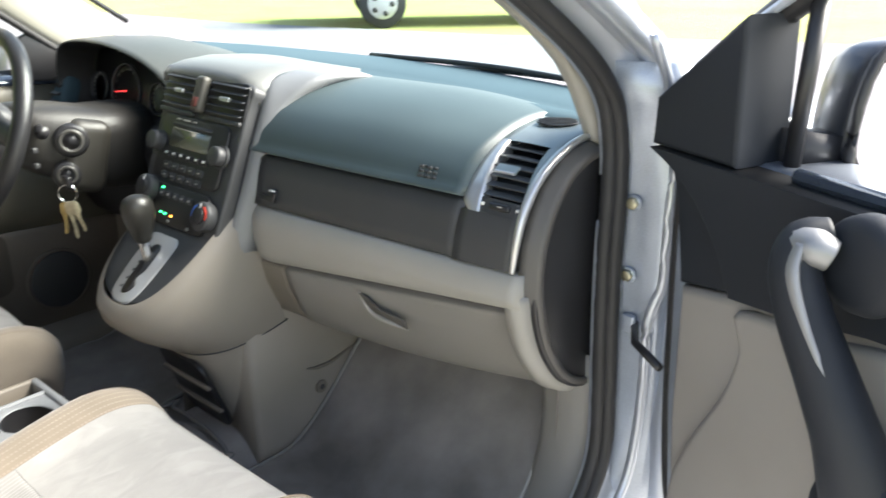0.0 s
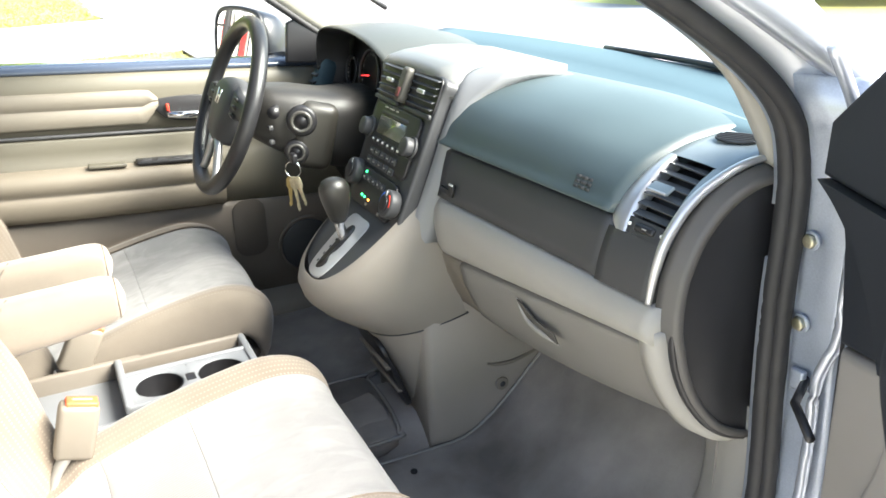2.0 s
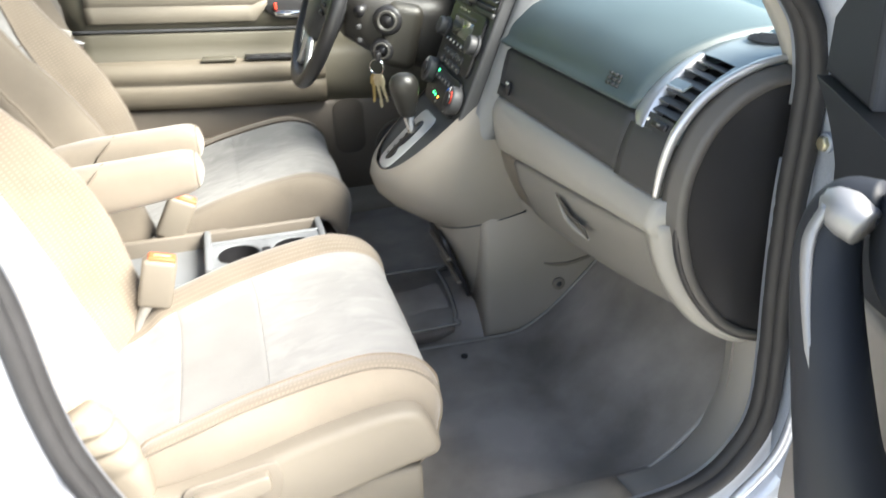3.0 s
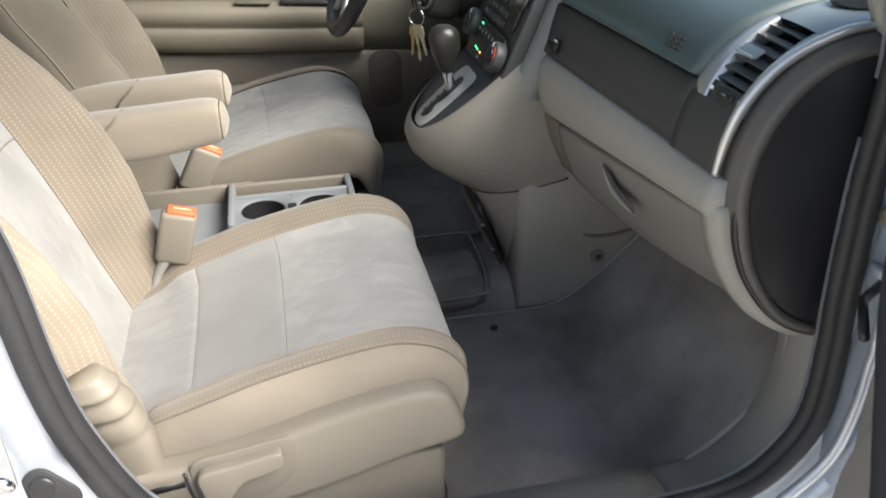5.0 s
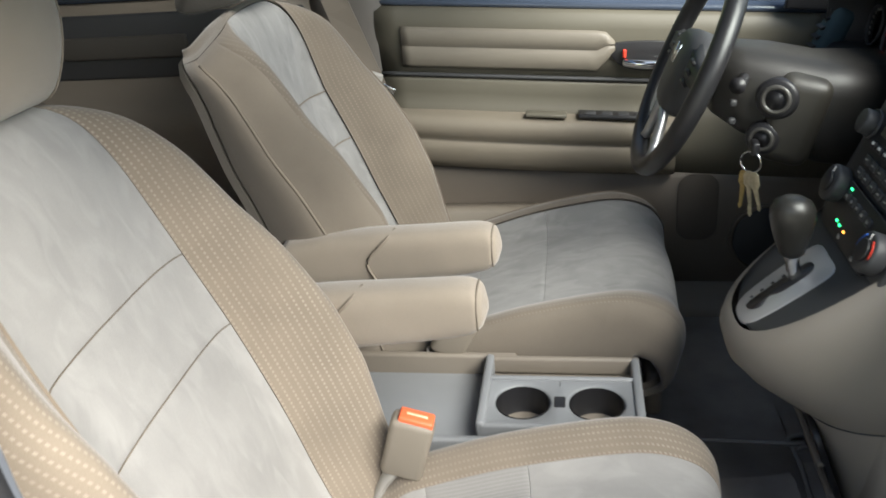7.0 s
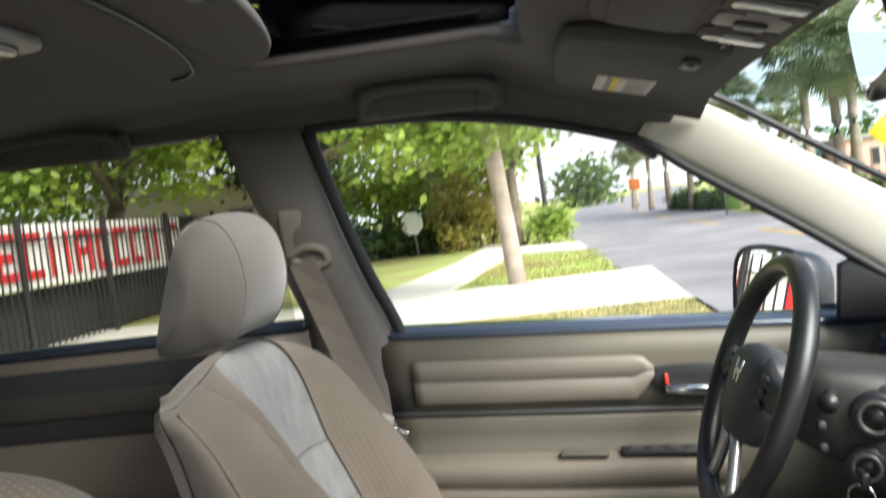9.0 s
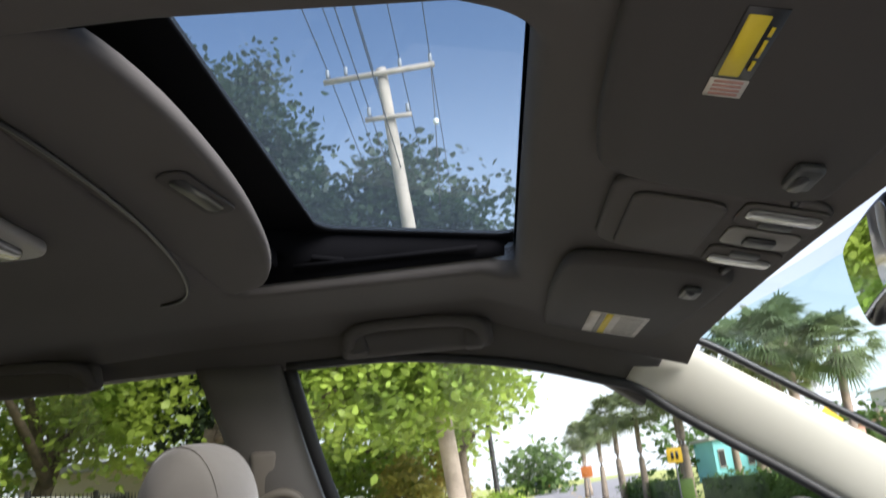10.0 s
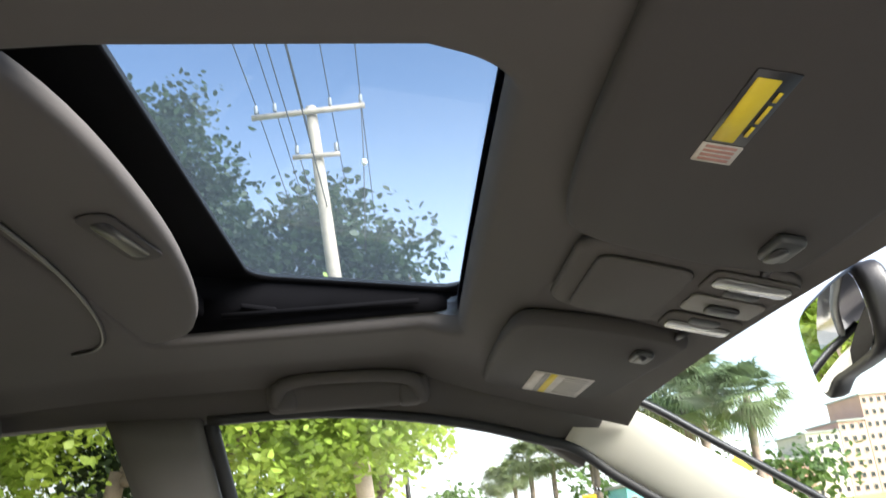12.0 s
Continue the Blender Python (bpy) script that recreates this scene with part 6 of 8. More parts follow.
for s in (-1, 1):
    rows = []
    for x, y, w, z in ((0.06, 0.02, 0.032, 0.004), (0.10, 0.012, 0.026, 0.0), (0.14, 0.008, 0.022, -0.004), (0.172, 0.008, 0.024, -0.002)):
        rows.append([W(s * x, y + w, z), W(s * x, y + w * 0.6, z + 0.012), W(s * x, y - w * 0.6, z + 0.012), W(s * x, y - w, z), W(s * x, y - w * 0.6, z - 0.012), W(s * x, y + w * 0.6, z - 0.012)])
    part("spoke", loft(rows, True), CHAR, sw, "dark side spoke")
    for k in range(3):
        part("wheel_button", rbox(W(s * 0.098, 0.026 - 0.017 * k, 0.013), (0.006, 0.020, 0.012), 0.002, 2, pose(0, 0, 0, 0, -23, 0)), BLACK, sw, "small control button")
    rows = []
    for x, y, w, z in ((0.022, -0.06, 0.012, 0.008), (0.036, -0.10, 0.0105, 0.002), (0.055, -0.14, 0.010, -0.002), (0.068, -0.166, 0.012, 0.0)):
        rows.append([W(s * (x + w), y, z), W(s * x, y, z + 0.009), W(s * (x - w), y, z), W(s * x, y, z - 0.009)])
    part("lower_spoke", loft(rows, True), SILVER, sw, "satin silver lower spoke")

col = thing("steering_column", (0.56, 0.36, 1.0), "dark steering column cover with stalks and ignition lock", "steering column")
rows = []
for x, y, z, w, h in ((0.475, 0.372, 1.062, 0.060, 0.055), (0.52, 0.37, 1.045, 0.078, 0.070), (0.57, 0.365, 1.03, 0.088, 0.080), (0.64, 0.36, 1.01, 0.092, 0.085), (0.74, 0.36, 1.0, 0.095, 0.09)):
    rows.append([(x + dy * 0, y + w * cy, z + h * cz - 0.25 * (h * cz) * 0) for cy, cz, dy in ((math.copysign(abs(math.cos(a)) ** 0.6, math.cos(a)), math.copysign(abs(math.sin(a)) ** 0.6, math.sin(a)), 0) for a in np.linspace(0, 2 * math.pi, 28, endpoint=False))])
part("shroud", loft(rows, True), M("dark_taupe_column", (0.022, 0.021, 0.019), 0.45, var=0.06, fine=1400, bump=0.3), col)
for (cx, cy, cz), r, lab in (((0.560, 0.262, 1.048), 0.024, "round trim ring"), ((0.545, 0.268, 0.983), 0.020, "ignition lock ring")):
    m = axes((cx, cy + 0.005, cz), (1, -0.45, 0), (0.1, 0, 1))
    m = m if m.to_3x3().col[2].y < 0 else m @ Matrix.Diagonal((1, 1, -1, 1))
    part("lock_boss", disc(m @ Matrix.Translation((0, 0, -0.05)), r * 1.35, 0.052, 32, 0.006), TAUPE if r < 0 else BLACK, col, "dark round boss")
    rr = part("lock_ring", ring(m, r * 0.70, r * 0.96, 0.006), M("worn_dark_ring", (0.10, 0.098, 0.09), 0.35, 0.3, var=0.1), col, lab)
    part("lock_face", disc(m, r * 0.60, 0.003, 24), BLACK, rr, "black lock face")
part("lock_housing", rbox((0.592, 0.285, 1.010), (0.085, 0.05, 0.145), 0.024, 5, m=pose(0, 0, 0, 0, 14, -10)), M("column_side_cover", (0.036, 0.034, 0.028), 0.42, var=0.05, fine=1400, bump=0.3), col, "olive grey lock housing")
part("wiper_stalk", sweep([(0.52, 0.31, 1.075), (0.505, 0.26, 1.078), (0.495, 0.235, 1.08)], [0.008, 0.008, 0.013], 10, 12), BLACK, col, "black stalk with round end")
part("light_stalk", sweep([(0.52, 0.44, 1.075), (0.50, 0.52, 1.085)], [0.008, 0.012], 10), BLACK, col, "black stalk")
for z in (1.035, 1.005):
    part("column_button", rbox((0.502, 0.300, z), (0.012, 0.012, 0.012), 0.004), CHAR, col, "small dark button")

ky = thing("key_bunch", (0.535, 0.245, 0.975), "key bunch with brass keys hanging from the ignition lock", "keys")
part("ignition_key", rbox((0.530, 0.247, 0.978), (0.012, 0.028, 0.022), 0.004), BLACK, ky, "black key head")
km = axes((0.525, 0.240, 0.957), (0.75, -0.6, 0), (0, 0, 1))
part("key_ring", sweep([tuple(km @ Vector((0.017 * math.cos(a), 0.017 * math.sin(a), 0))) for a in np.linspace(0, 2 * math.pi, 24, endpoint=False)], 0.0016, 6, closed=True), CHROME, ky, "steel split ring")
for a, L, mt, off in ((-5, 0.062, BRASS, -0.008), (6, 0.072, STEEL, -0.002), (15, 0.060, STEEL, 0.006)):
    m = km @ Matrix.Translation((off, -0.015, 0.003 * off / 0.01)) @ pose(0, 0, 0, 0, 0, a)
    key = [(0.004, 0.0), (0.009, -0.006), (0.009, -0.022), (0.004, -0.028), (0.004, -L), (0.0, -L - 0.005), (-0.003, -L), (-0.003, -0.06), (-0.0015, -0.055), (-0.003, -0.045), (-0.0045, -0.028), (-0.009, -0.022), (-0.009, -0.006), (-0.004, 0.0)]
    part("key", prism(key, m, 0.002, 0.0004), mt, ky, "worn metal key")

# ---------------------------------------------------------------- console with gear lever
con = thing("gear_console", (0.64, 0, 0.47), "grey beige console nose carrying the gear lever", "console")


def nose(xn, zn, xb, zb, w, n=30):
    """A U-shaped outline: round in front of the seats, open to the dash."""
    out = []
    for a in np.linspace(-math.pi / 2, math.pi / 2, n):
        c, s = abs(math.cos(a)) ** 0.75, math.copysign(abs(math.sin(a)) ** 0.75, math.sin(a))
        f = c
        x = xb + (xn - xb) * f
        out.append((x, s * w, zb + (zn - zb) * f))
    return out


lv = [nose(0.470, 0.822, 0.665, 0.985, 0.118), nose(0.460, 0.812, 0.665, 0.972, 0.128), nose(0.456, 0.795, 0.67, 0.955, 0.134), nose(0.463, 0.772, 0.68, 0.90, 0.140), nose(0.49, 0.745, 0.70, 0.82, 0.140), nose(0.535, 0.715, 0.72, 0.765, 0.136), nose(0.562, 0.700, 0.73, 0.735, 0.132)]
part("nose_shell", loft(lv, False), M("warm_grey_console", (0.265, 0.24, 0.205), 0.48, var=0.05, fine=1500, bump=0.3), con, "warm grey upper shell")
lv = [nose(0.568, 0.697, 0.74, 0.733, 0.128), nose(0.600, 0.63, 0.80, 0.66, 0.124), nose(0.630, 0.56, 0.84, 0.58, 0.128), nose(0.652, 0.47, 0.86, 0.47, 0.131)]
part("nose_lower", loft(lv, False), TUNNEL, con, "taupe lower shell")
part("shell_seam", sweep(nose(0.565, 0.698, 0.735, 0.735, 0.1305), 0.0025, 6), CHAR, con, "dark seam")
pkr = rounded(0.15, 0.17, 0.03, 6)
pm = axes((0.607, 0.0, 0.60), (0, 1, 0), (-0.37, 0, 1))
pm = pm if pm.to_3x3().col[2].x < 0 else pm @ Matrix.Diagonal((1, 1, -1, 1))
# no opening is cut: a black plate stands in for the dark inside
part("pocket_opening", prism(pkr, pm @ Matrix.Translation((0, 0, -0.004)), 0.010, 0.002), BLACK, con, "black plate standing in for the shaded pocket opening")
for k in range(2):
    part("pocket_rib", rbox(pm @ Vector((0, -0.03 + 0.06 * k, 0.008)), (0.012, 0.15, 0.008), 0.003), TAUPE, con, "pocket shelf")
GM = axes((0.533, 0.0, 0.862), (0, -1, 0), (0.765, 0, 0.643))
GM = GM if GM.to_3x3().col[2].z > 0 else GM @ Matrix.Diagonal((1, 1, -1, 1))
sur = [tuple(p) for p in spline([(-0.112, 0.13), (0.0, 0.135), (0.112, 0.13), (0.118, 0.05), (0.104, -0.018), (0.066, -0.054), (0.0, -0.068), (-0.066, -0.054), (-0.104, -0.018), (-0.118, 0.05)], 50, True)]
part("gate_surround", prism(sur, GM @ Matrix.Translation((0, 0, -0.002)), 0.007, 0.004, 3), CHAR, con, "charcoal gate surround")
plate = [tuple(p) for p in spline([(-0.040, 0.068), (0.0, 0.072), (0.040, 0.068), (0.046, 0.03), (0.040, -0.04), (0.026, -0.066), (0.0, -0.072), (-0.026, -0.066), (-0.040, -0.04), (-0.046, 0.03)], 44, True)]
pl = part("gate_plate", prism(plate, GM @ Matrix.Translation((0, 0, 0.001)), 0.006, 0.003), M("bright_gate_plate", (0.50, 0.50, 0.50), 0.34, 0.35, var=0.04, fine=1500, bump=0.1), con, "bright silver gate plate")
part("gate_slot", prism([tuple(p) for p in spline([(-0.012, 0.045), (0.012, 0.045), (0.014, 0.0), (0.006, -0.02), (0.016, -0.035), (0.008, -0.050), (-0.010, -0.050), (-0.014, 0.0)], 30, True)], GM @ Matrix.Translation((0, 0, 0.0068)), 0.0012), BLACK, pl, "black gate slot")
part("gate_letters", bars(GM @ Matrix.Translation((0, 0, 0.0072)) @ pose(0, 0, 0, 0, 0, 90), (0.005, 0.005, 0.005, 0.005, 0.005), -0.045, 0.016, 0.004, 0.012, 0.0006), CHAR, pl, "small dark gate marks")
gl_ = part("gear_lever", sweep([(0.548, 0.006, 0.872), (0.540, 0.0, 0.90), (0.535, -0.004, 0.925)], [0.011, 0.009, 0.011], 12, 10), CHROME, con, "chrome lever shaft")
rows = []
for z, r in ((0.915, 0.010), (0.920, 0.014), (0.935, 0.018), (0.955, 0.0225), (0.972, 0.025), (0.985, 0.0245), (0.996, 0.020), (1.002, 0.012), (1.004, 0.004)):
    rows.append([(0.536 - (z - 0.915) * 0.09 + 1.15 * r * math.cos(a), -0.004 - (z - 0.915) * 0.10 + r * math.sin(a), z) for a in np.linspace(0, 2 * math.pi, 24, endpoint=False)])
part("lever_knob", loft(rows, True), M("dark_olive_leather_knob", (0.020, 0.020, 0.018), 0.35, var=0.1, fine=1300, bump=0.3), con, "dark leather covered knob")
for s in (-1, 1):
    rows = []
    for x, z0, z1, w in ((0.645, 0.45, 0.725, 0.1265), (0.66, 0.45, 0.735, 0.1300), (0.70, 0.45, 0.755, 0.1315), (0.76, 0.45, 0.78, 0.1300), (0.80, 0.45, 0.80, 0.1290), (0.90, 0.48, 0.84, 0.128), (1.04, 0.62, 0.88, 0.10), (1.10, 0.70, 0.90, 0.07)):
        rows.append([(x, s * (w + 0.002), z0), (x, s * (w + 0.002), z0 + 0.03), (x, s * w, (z0 * 2 + z1) / 3), (x, s * (w - 0.001), z1 - 0.01), (x, s * (w - 0.008), z1), (x, 0, z1), (x, 0, z0)])
    part("tunnel_side", loft(rows, True), TUNNEL, con, "taupe tunnel side panel")
    if s < 0:
        hmx = axes((0.806, -0.1295, 0.56), (1, 0, 0), (0, 0, 1))
        hmx = hmx if hmx.to_3x3().col[2].y < 0 else hmx @ Matrix.Diagonal((1, 1, -1, 1))
        k = part("trim_clip", disc(hmx, 0.014, 0.006, 20, 0.002), TAUPE, con, "round trim clip")
        part("clip_hole", disc(hmx @ Matrix.Translation((0, 0, 0.005)), 0.006, 0.002, 14), CHAR, k, "dark hole")
        part("panel_crease", sweep([(0.775, -0.1305, 0.612), (0.80, -0.1310, 0.605), (0.85, -0.1305, 0.606), (0.96, -0.119, 0.630)], [0.002, 0.004, 0.004, 0.003], 6, 16), TAUPE, con, "panel crease")

tray = thing("cup_tray", (0.18, 0.02, 0.60), "grey centre tray with two cup holders", "cup holder tray")


def tray_top(outer, holes, z, depth):
    """A plate with round wells, made by bridging each well to its square."""
    bm = bmesh.new()
    for (hx, hy, r), (x0, x1, y0, y1) in holes:
        n = 32
        ringv, sq, wall, flo = [], [], [], []
        for k in range(n):
            a = 2 * math.pi * k / n
            c, s_ = math.cos(a), math.sin(a)
            t = min((x1 - hx if c > 0 else hx - x0) / max(abs(c), 1e-6), (y1 - hy if s_ > 0 else hy - y0) / max(abs(s_), 1e-6))
            sq.append((hx + c * t, hy + s_ * t, z))
            ringv.append((hx + c * (r + 0.004), hy + s_ * (r + 0.004), z))
            wall.append((hx + c * r, hy + s_ * r, z - 0.004))
            flo.append((hx + c * r * 0.9, hy + s_ * r * 0.9, z - depth))
        loft([sq, ringv, wall, flo], True, False, bm)
        bm.faces.new([bm.verts.new(p) for p in flo])
    bmesh.ops.remove_doubles(bm, verts=bm.verts, dist=1e-5)
    return bm


TRAYM = M("blue_grey_tray_plastic", (0.22, 0.23, 0.24), 0.5, var=0.06, fine=1500, bump=0.3)
part("holder_top", tray_top(None, [((0.176, -0.025, 0.040), (0.122, 0.230, -0.082, 0.028)), ((0.284, -0.025, 0.040), (0.230, 0.342, -0.082, 0.028))], 0.686, 0.06), TRAYM, tray)
for nm, c, sz, mt in (("rim_wall", (0.232, -0.084, 0.677), (0.24, 0.012, 0.028), TRAYM), ("rim_wall", (0.345, 0.0, 0.677), (0.014, 0.18, 0.030), TRAYM), ("rear_wall", (0.118, 0.0, 0.677), (0.014, 0.18, 0.036), TRAYM), ("rim_wall", (0.232, 0.086, 0.677), (0.24, 0.012, 0.030), TAUPE),
                      ("slot_wall", (0.232, 0.033, 0.678), (0.22, 0.010, 0.026), TRAYM), ("slot_floor", (0.232, 0.058, 0.658), (0.22, 0.05, 0.010), TAUPE), ("rear_tray", (0.0, 0.0, 0.645), (0.23, 0.19, 0.02), TRAYM), ("tray_side", (0.02, 0.096, 0.660), (0.28, 0.014, 0.06), TAUPE), ("tray_side", (0.02, -0.096, 0.650), (0.28, 0.014, 0.045), TRAYM),
                      ("pedestal", (0.16, 0.0, 0.56), (0.34, 0.165, 0.16), TAUPE)):
    part(nm, rbox(c, sz, 0.005), mt, tray)
for hx in (0.176, 0.284):
    well = [[(hx + r * math.cos(a), -0.025 + r * math.sin(a), z) for a in np.linspace(0, 2 * math.pi, 28, endpoint=False)] for r, z in ((0.0395, 0.6845), (0.0375, 0.655), (0.0355, 0.629), (0.0300, 0.627), (0.004, 0.627))]
    part("cup_well", loft(well, True, False), BLACK, tray, "black cup well")
part("holder_bridge", rbox((0.230, -0.025, 0.682), (0.020, 0.030, 0.010), 0.004), BLACK, tray, "dark bridge between the cups")


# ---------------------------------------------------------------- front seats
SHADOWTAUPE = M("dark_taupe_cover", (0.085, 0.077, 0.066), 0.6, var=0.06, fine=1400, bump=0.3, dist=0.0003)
# driver headrest only: darker than the passenger one, shade put into the cloth colour
HEADCLOTH = M("shaded_headrest_cloth", (0.105, 0.096, 0.085), 0.92, var=0.07, fine=1100, bump=0.5, dist=0.0007, sheen=0.35)


def seat(yc, s, who):
    """A front seat: s is the way from its middle to the car's middle."""
    st_ = thing("car_seat", (0.15, yc, 0.47), f"beige and grey cloth {who} seat with headrest", "car seat", "front seats")
    prof = [np.array(p) for p in spline([(-0.10, 0.612), (0.0, 0.638), (0.06, 0.660), (0.17, 0.696), (0.27, 0.722), (0.33, 0.732), (0.375, 0.722), (0.402, 0.692), (0.410, 0.650), (0.395, 0.605), (0.35, 0.58)], 60)]
    cross = [(0.0, 0.0), (0.07, 0.001), (0.13, 0.004), (0.155, 0.010), (0.185, 0.030), (0.215, 0.040), (0.238, 0.028), (0.250, -0.005), (0.253, -0.045), (0.248, -0.085), (0.235, -0.11)]
    cr = spline(cross, 60)

    def at(seq, f):
        f = max(0.0, min(1.0, f)) * 59
        i = min(int(f), 58)
        return seq[i] * (1 - (f - i)) + seq[i + 1] * (f - i)

    def S(u, v):
        p, q = at(prof, u), at(prof, min(1, u + 0.01))
        d = (q - p) / (np.linalg.norm(q - p) + 1e-9) if u < 0.99 else (p - at(prof, 0.98)) / np.linalg.norm(p - at(prof, 0.98))
        n = np.array((-d[1], d[0]))
        y, h = at(cr, abs(v))
        k = min(1.0, max(0.15, (u - 0.02) / 0.15)) if u < 0.2 else 1.0
        h2 = h * (k if h > 0 else 1)
        if h2 > 0:
            h2 *= float(np.interp(u, [0.0, 0.3, 0.5, 0.68, 0.8, 1.0], [1.0, 1.0, 0.8, 0.45, 0.0, 0.0]))
        elif u > 0.6:
            h2 *= 1 - 0.96 * min(1, (u - 0.6) / 0.3)
        if u > 0.65:
            y = y * (1 - 0.025 * ((u - 0.65) / 0.35) ** 2)
        y = y * (0.94 + 0.06 * min(1, u * 4))
        swell = 0.026 * max(0.0, min(1.0, (u - 0.3) / 0.3)) * (1 - min(1.0, abs(v) / 0.75) ** 2)
        if yc > 0:
            h2 += 0.0042 * math.sin(17 * v + 3 * u) * max(0.0, 1 - (v / 0.40) ** 2) * math.exp(-(((u - 0.55) / 0.2) ** 2))
        return (p[0] + swell + n[0] * h2, yc + s * math.copysign(y, v), p[1] + n[1] * h2)

    VO, VI, VB = 0.43, 0.36, 0.56
    # the driver seat takes the copies that have shade in their colour
    NAP, PLAIN, DOTTED = (SUEDE, CLOTH, DOTS) if yc < 0 else (SHADESUEDE, SHADECLOTH, SHADEDOTS)
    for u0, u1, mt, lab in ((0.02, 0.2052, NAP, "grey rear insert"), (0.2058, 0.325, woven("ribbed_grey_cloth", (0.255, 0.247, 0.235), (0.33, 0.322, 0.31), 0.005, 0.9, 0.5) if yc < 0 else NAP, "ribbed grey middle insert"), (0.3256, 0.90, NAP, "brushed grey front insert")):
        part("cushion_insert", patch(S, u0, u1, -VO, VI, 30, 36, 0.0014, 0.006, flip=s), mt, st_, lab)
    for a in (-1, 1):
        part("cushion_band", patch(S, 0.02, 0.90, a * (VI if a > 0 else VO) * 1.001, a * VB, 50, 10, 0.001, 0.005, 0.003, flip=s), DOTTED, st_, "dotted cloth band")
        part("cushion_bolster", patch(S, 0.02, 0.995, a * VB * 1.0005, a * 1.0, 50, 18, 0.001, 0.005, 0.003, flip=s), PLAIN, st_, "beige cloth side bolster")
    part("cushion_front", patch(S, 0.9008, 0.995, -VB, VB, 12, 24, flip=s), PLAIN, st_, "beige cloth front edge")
    part("cushion_core", rbox((0.14, yc, 0.562), (0.46, 0.44, 0.10), 0.04), PLAIN, st_)
    part("back_core", rbox((-0.175, yc + s * 0.012, 0.70), (0.10, 0.46, 0.24), 0.05, 4, m=pose(0, 0, 0, 0, -18, 0)), PLAIN, st_)

    lift = 0.022 if yc < 0 else 0.0
    bprof = [np.array(p) for p in spline([(-0.040, 0.60), (-0.085, 0.72), (-0.118, 0.82), (-0.158, 0.93), (-0.197, 1.03), (-0.228, 1.12), (-0.251, 1.185 + lift * 0.6), (-0.266, 1.232 + lift)], 60)]

    def B(u, q):
        """The seat back: u from the cushion to the top, q across: the front up to 0.86, then round the side."""
        w = min(1.0, abs(q) / 0.86)
        side = max(0.0, (abs(q) - 0.86) / 0.14)
        f = u * (1 - 0.11 * w**3)
        p, q0, q1 = at(bprof, f), at(bprof, max(0, f - 0.02)), at(bprof, min(1, f + 0.02))
        d = (q1 - q0) / np.linalg.norm(q1 - q0)
        n = np.array((d[1], -d[0]))
        fade = float(np.interp(u, [0, 0.08, 0.29, 0.4, 0.54, 0.64, 0.8, 0.88, 1], [0.085, 0.105, 0.122, 0.120, 0.100, 0.078, 0.055, 0.038, 0]))
        h = fade * at(bulge, w)[1] * (0.8 if yc > 0 and q < 0 else 1.0)
        if yc > 0:
            k = max(0.0, min(1.0, (w - 0.42) / 0.30))
            h -= float(np.interp(u, [0, 0.3, 0.6, 0.85, 1], [0.02, 0.048, 0.050, 0.018, 0])) * (1 - k * k * (3 - 2 * k))
        depth = 0.125 * (1 - 0.78 * u**1.6)
        h -= 0.05 * w**5 + 0.045 * u**9 + depth * (0.35 * side + 0.65 * side**2)
        half = 0.262 * at(waist, u)[1]
        across = w * (0.985 + 0.05 * math.sin(math.pi * side) - 0.06 * side)
        return (p[0] + n[0] * h, yc + s * 0.012 + s * half * math.copysign(across, q), p[1] + n[1] * h)

    bulge = spline([(0, 0), (0.35, 0), (0.50, 0.02), (0.58, 0.14), (0.68, 0.52), (0.78, 0.90), (0.86, 1.0), (0.94, 0.90), (1.0, 0.62)], 60)
    bulge = [np.array((w, np.interp(w, [b_[0] for b_ in bulge], [b_[1] for b_ in bulge]))) for w in np.linspace(0, 1, 60)]
    waist = [np.array((u, np.interp(u, [0, 0.2, 0.45, 0.62, 0.76, 0.85, 0.91, 0.95, 0.98, 1.0], [0.97, 1.02, 1.015, 0.99, 0.945, 0.885, 0.82, 0.74, 0.64, 0.52]))) for u in np.linspace(0, 1, 60)]
    VC2, VS = 0.475, 0.875
    for u0, u1, lab in ((0.0, 0.4459, "brushed grey lower insert"), (0.4461, 0.5858, "narrow grey middle insert"), (0.586, 0.975, "brushed grey upper insert")):
        part("back_insert", patch(B, u0, u1, -VC2, VC2, 34, 24, 0.0020, 0.009, flip=-s), NAP, st_, lab)
    for u in (0.446, 0.586):
        part("insert_seam", sweep([B(u, q) for q in np.linspace(-VC2, VC2, 20)], 0.0008 if yc < 0 else 0.0013, 5), PIPING, st_, "stitched cross seam")
    for a in (-1, 1):
        VB2 = 0.83 if yc < 0 and a < 0 else 0.74
        part("back_band", patch(B, 0.0, 0.975, a * VC2 * 1.0005, a * VB2, 60, 20, 0.0012, 0.004, 0.003, flip=-s), DOTTED, st_, "dotted cloth band")
        part("back_bolster", patch(B, 0.0, 0.975, a * VB2 * 1.0004, a * VS, 60, 16, 0.0008, 0.004, 0.003, flip=-s), PLAIN, st_, "beige cloth side bolster")
        part("back_side", patch(B, 0.0, 0.975, a * VS * 1.0004, a * 1.0, 60, 14, 0.0008, 0.004, 0.003, flip=-s), PLAIN, st_, "beige cloth seat back side")
        part("side_piping", sweep([B(u, a * VS) for u in np.linspace(0.04, 0.95, 40)], 0.0022, 6), PIPING, st_, "piped seam")

    def rear(u, t):
        a_, b_ = np.array(B(u, -1.0)), np.array(B(u, 1.0))
        return tuple(a_ * (1 - t) / 2 + b_ * (1 + t) / 2 + (-0.012 * (1 - t * t), 0, 0))

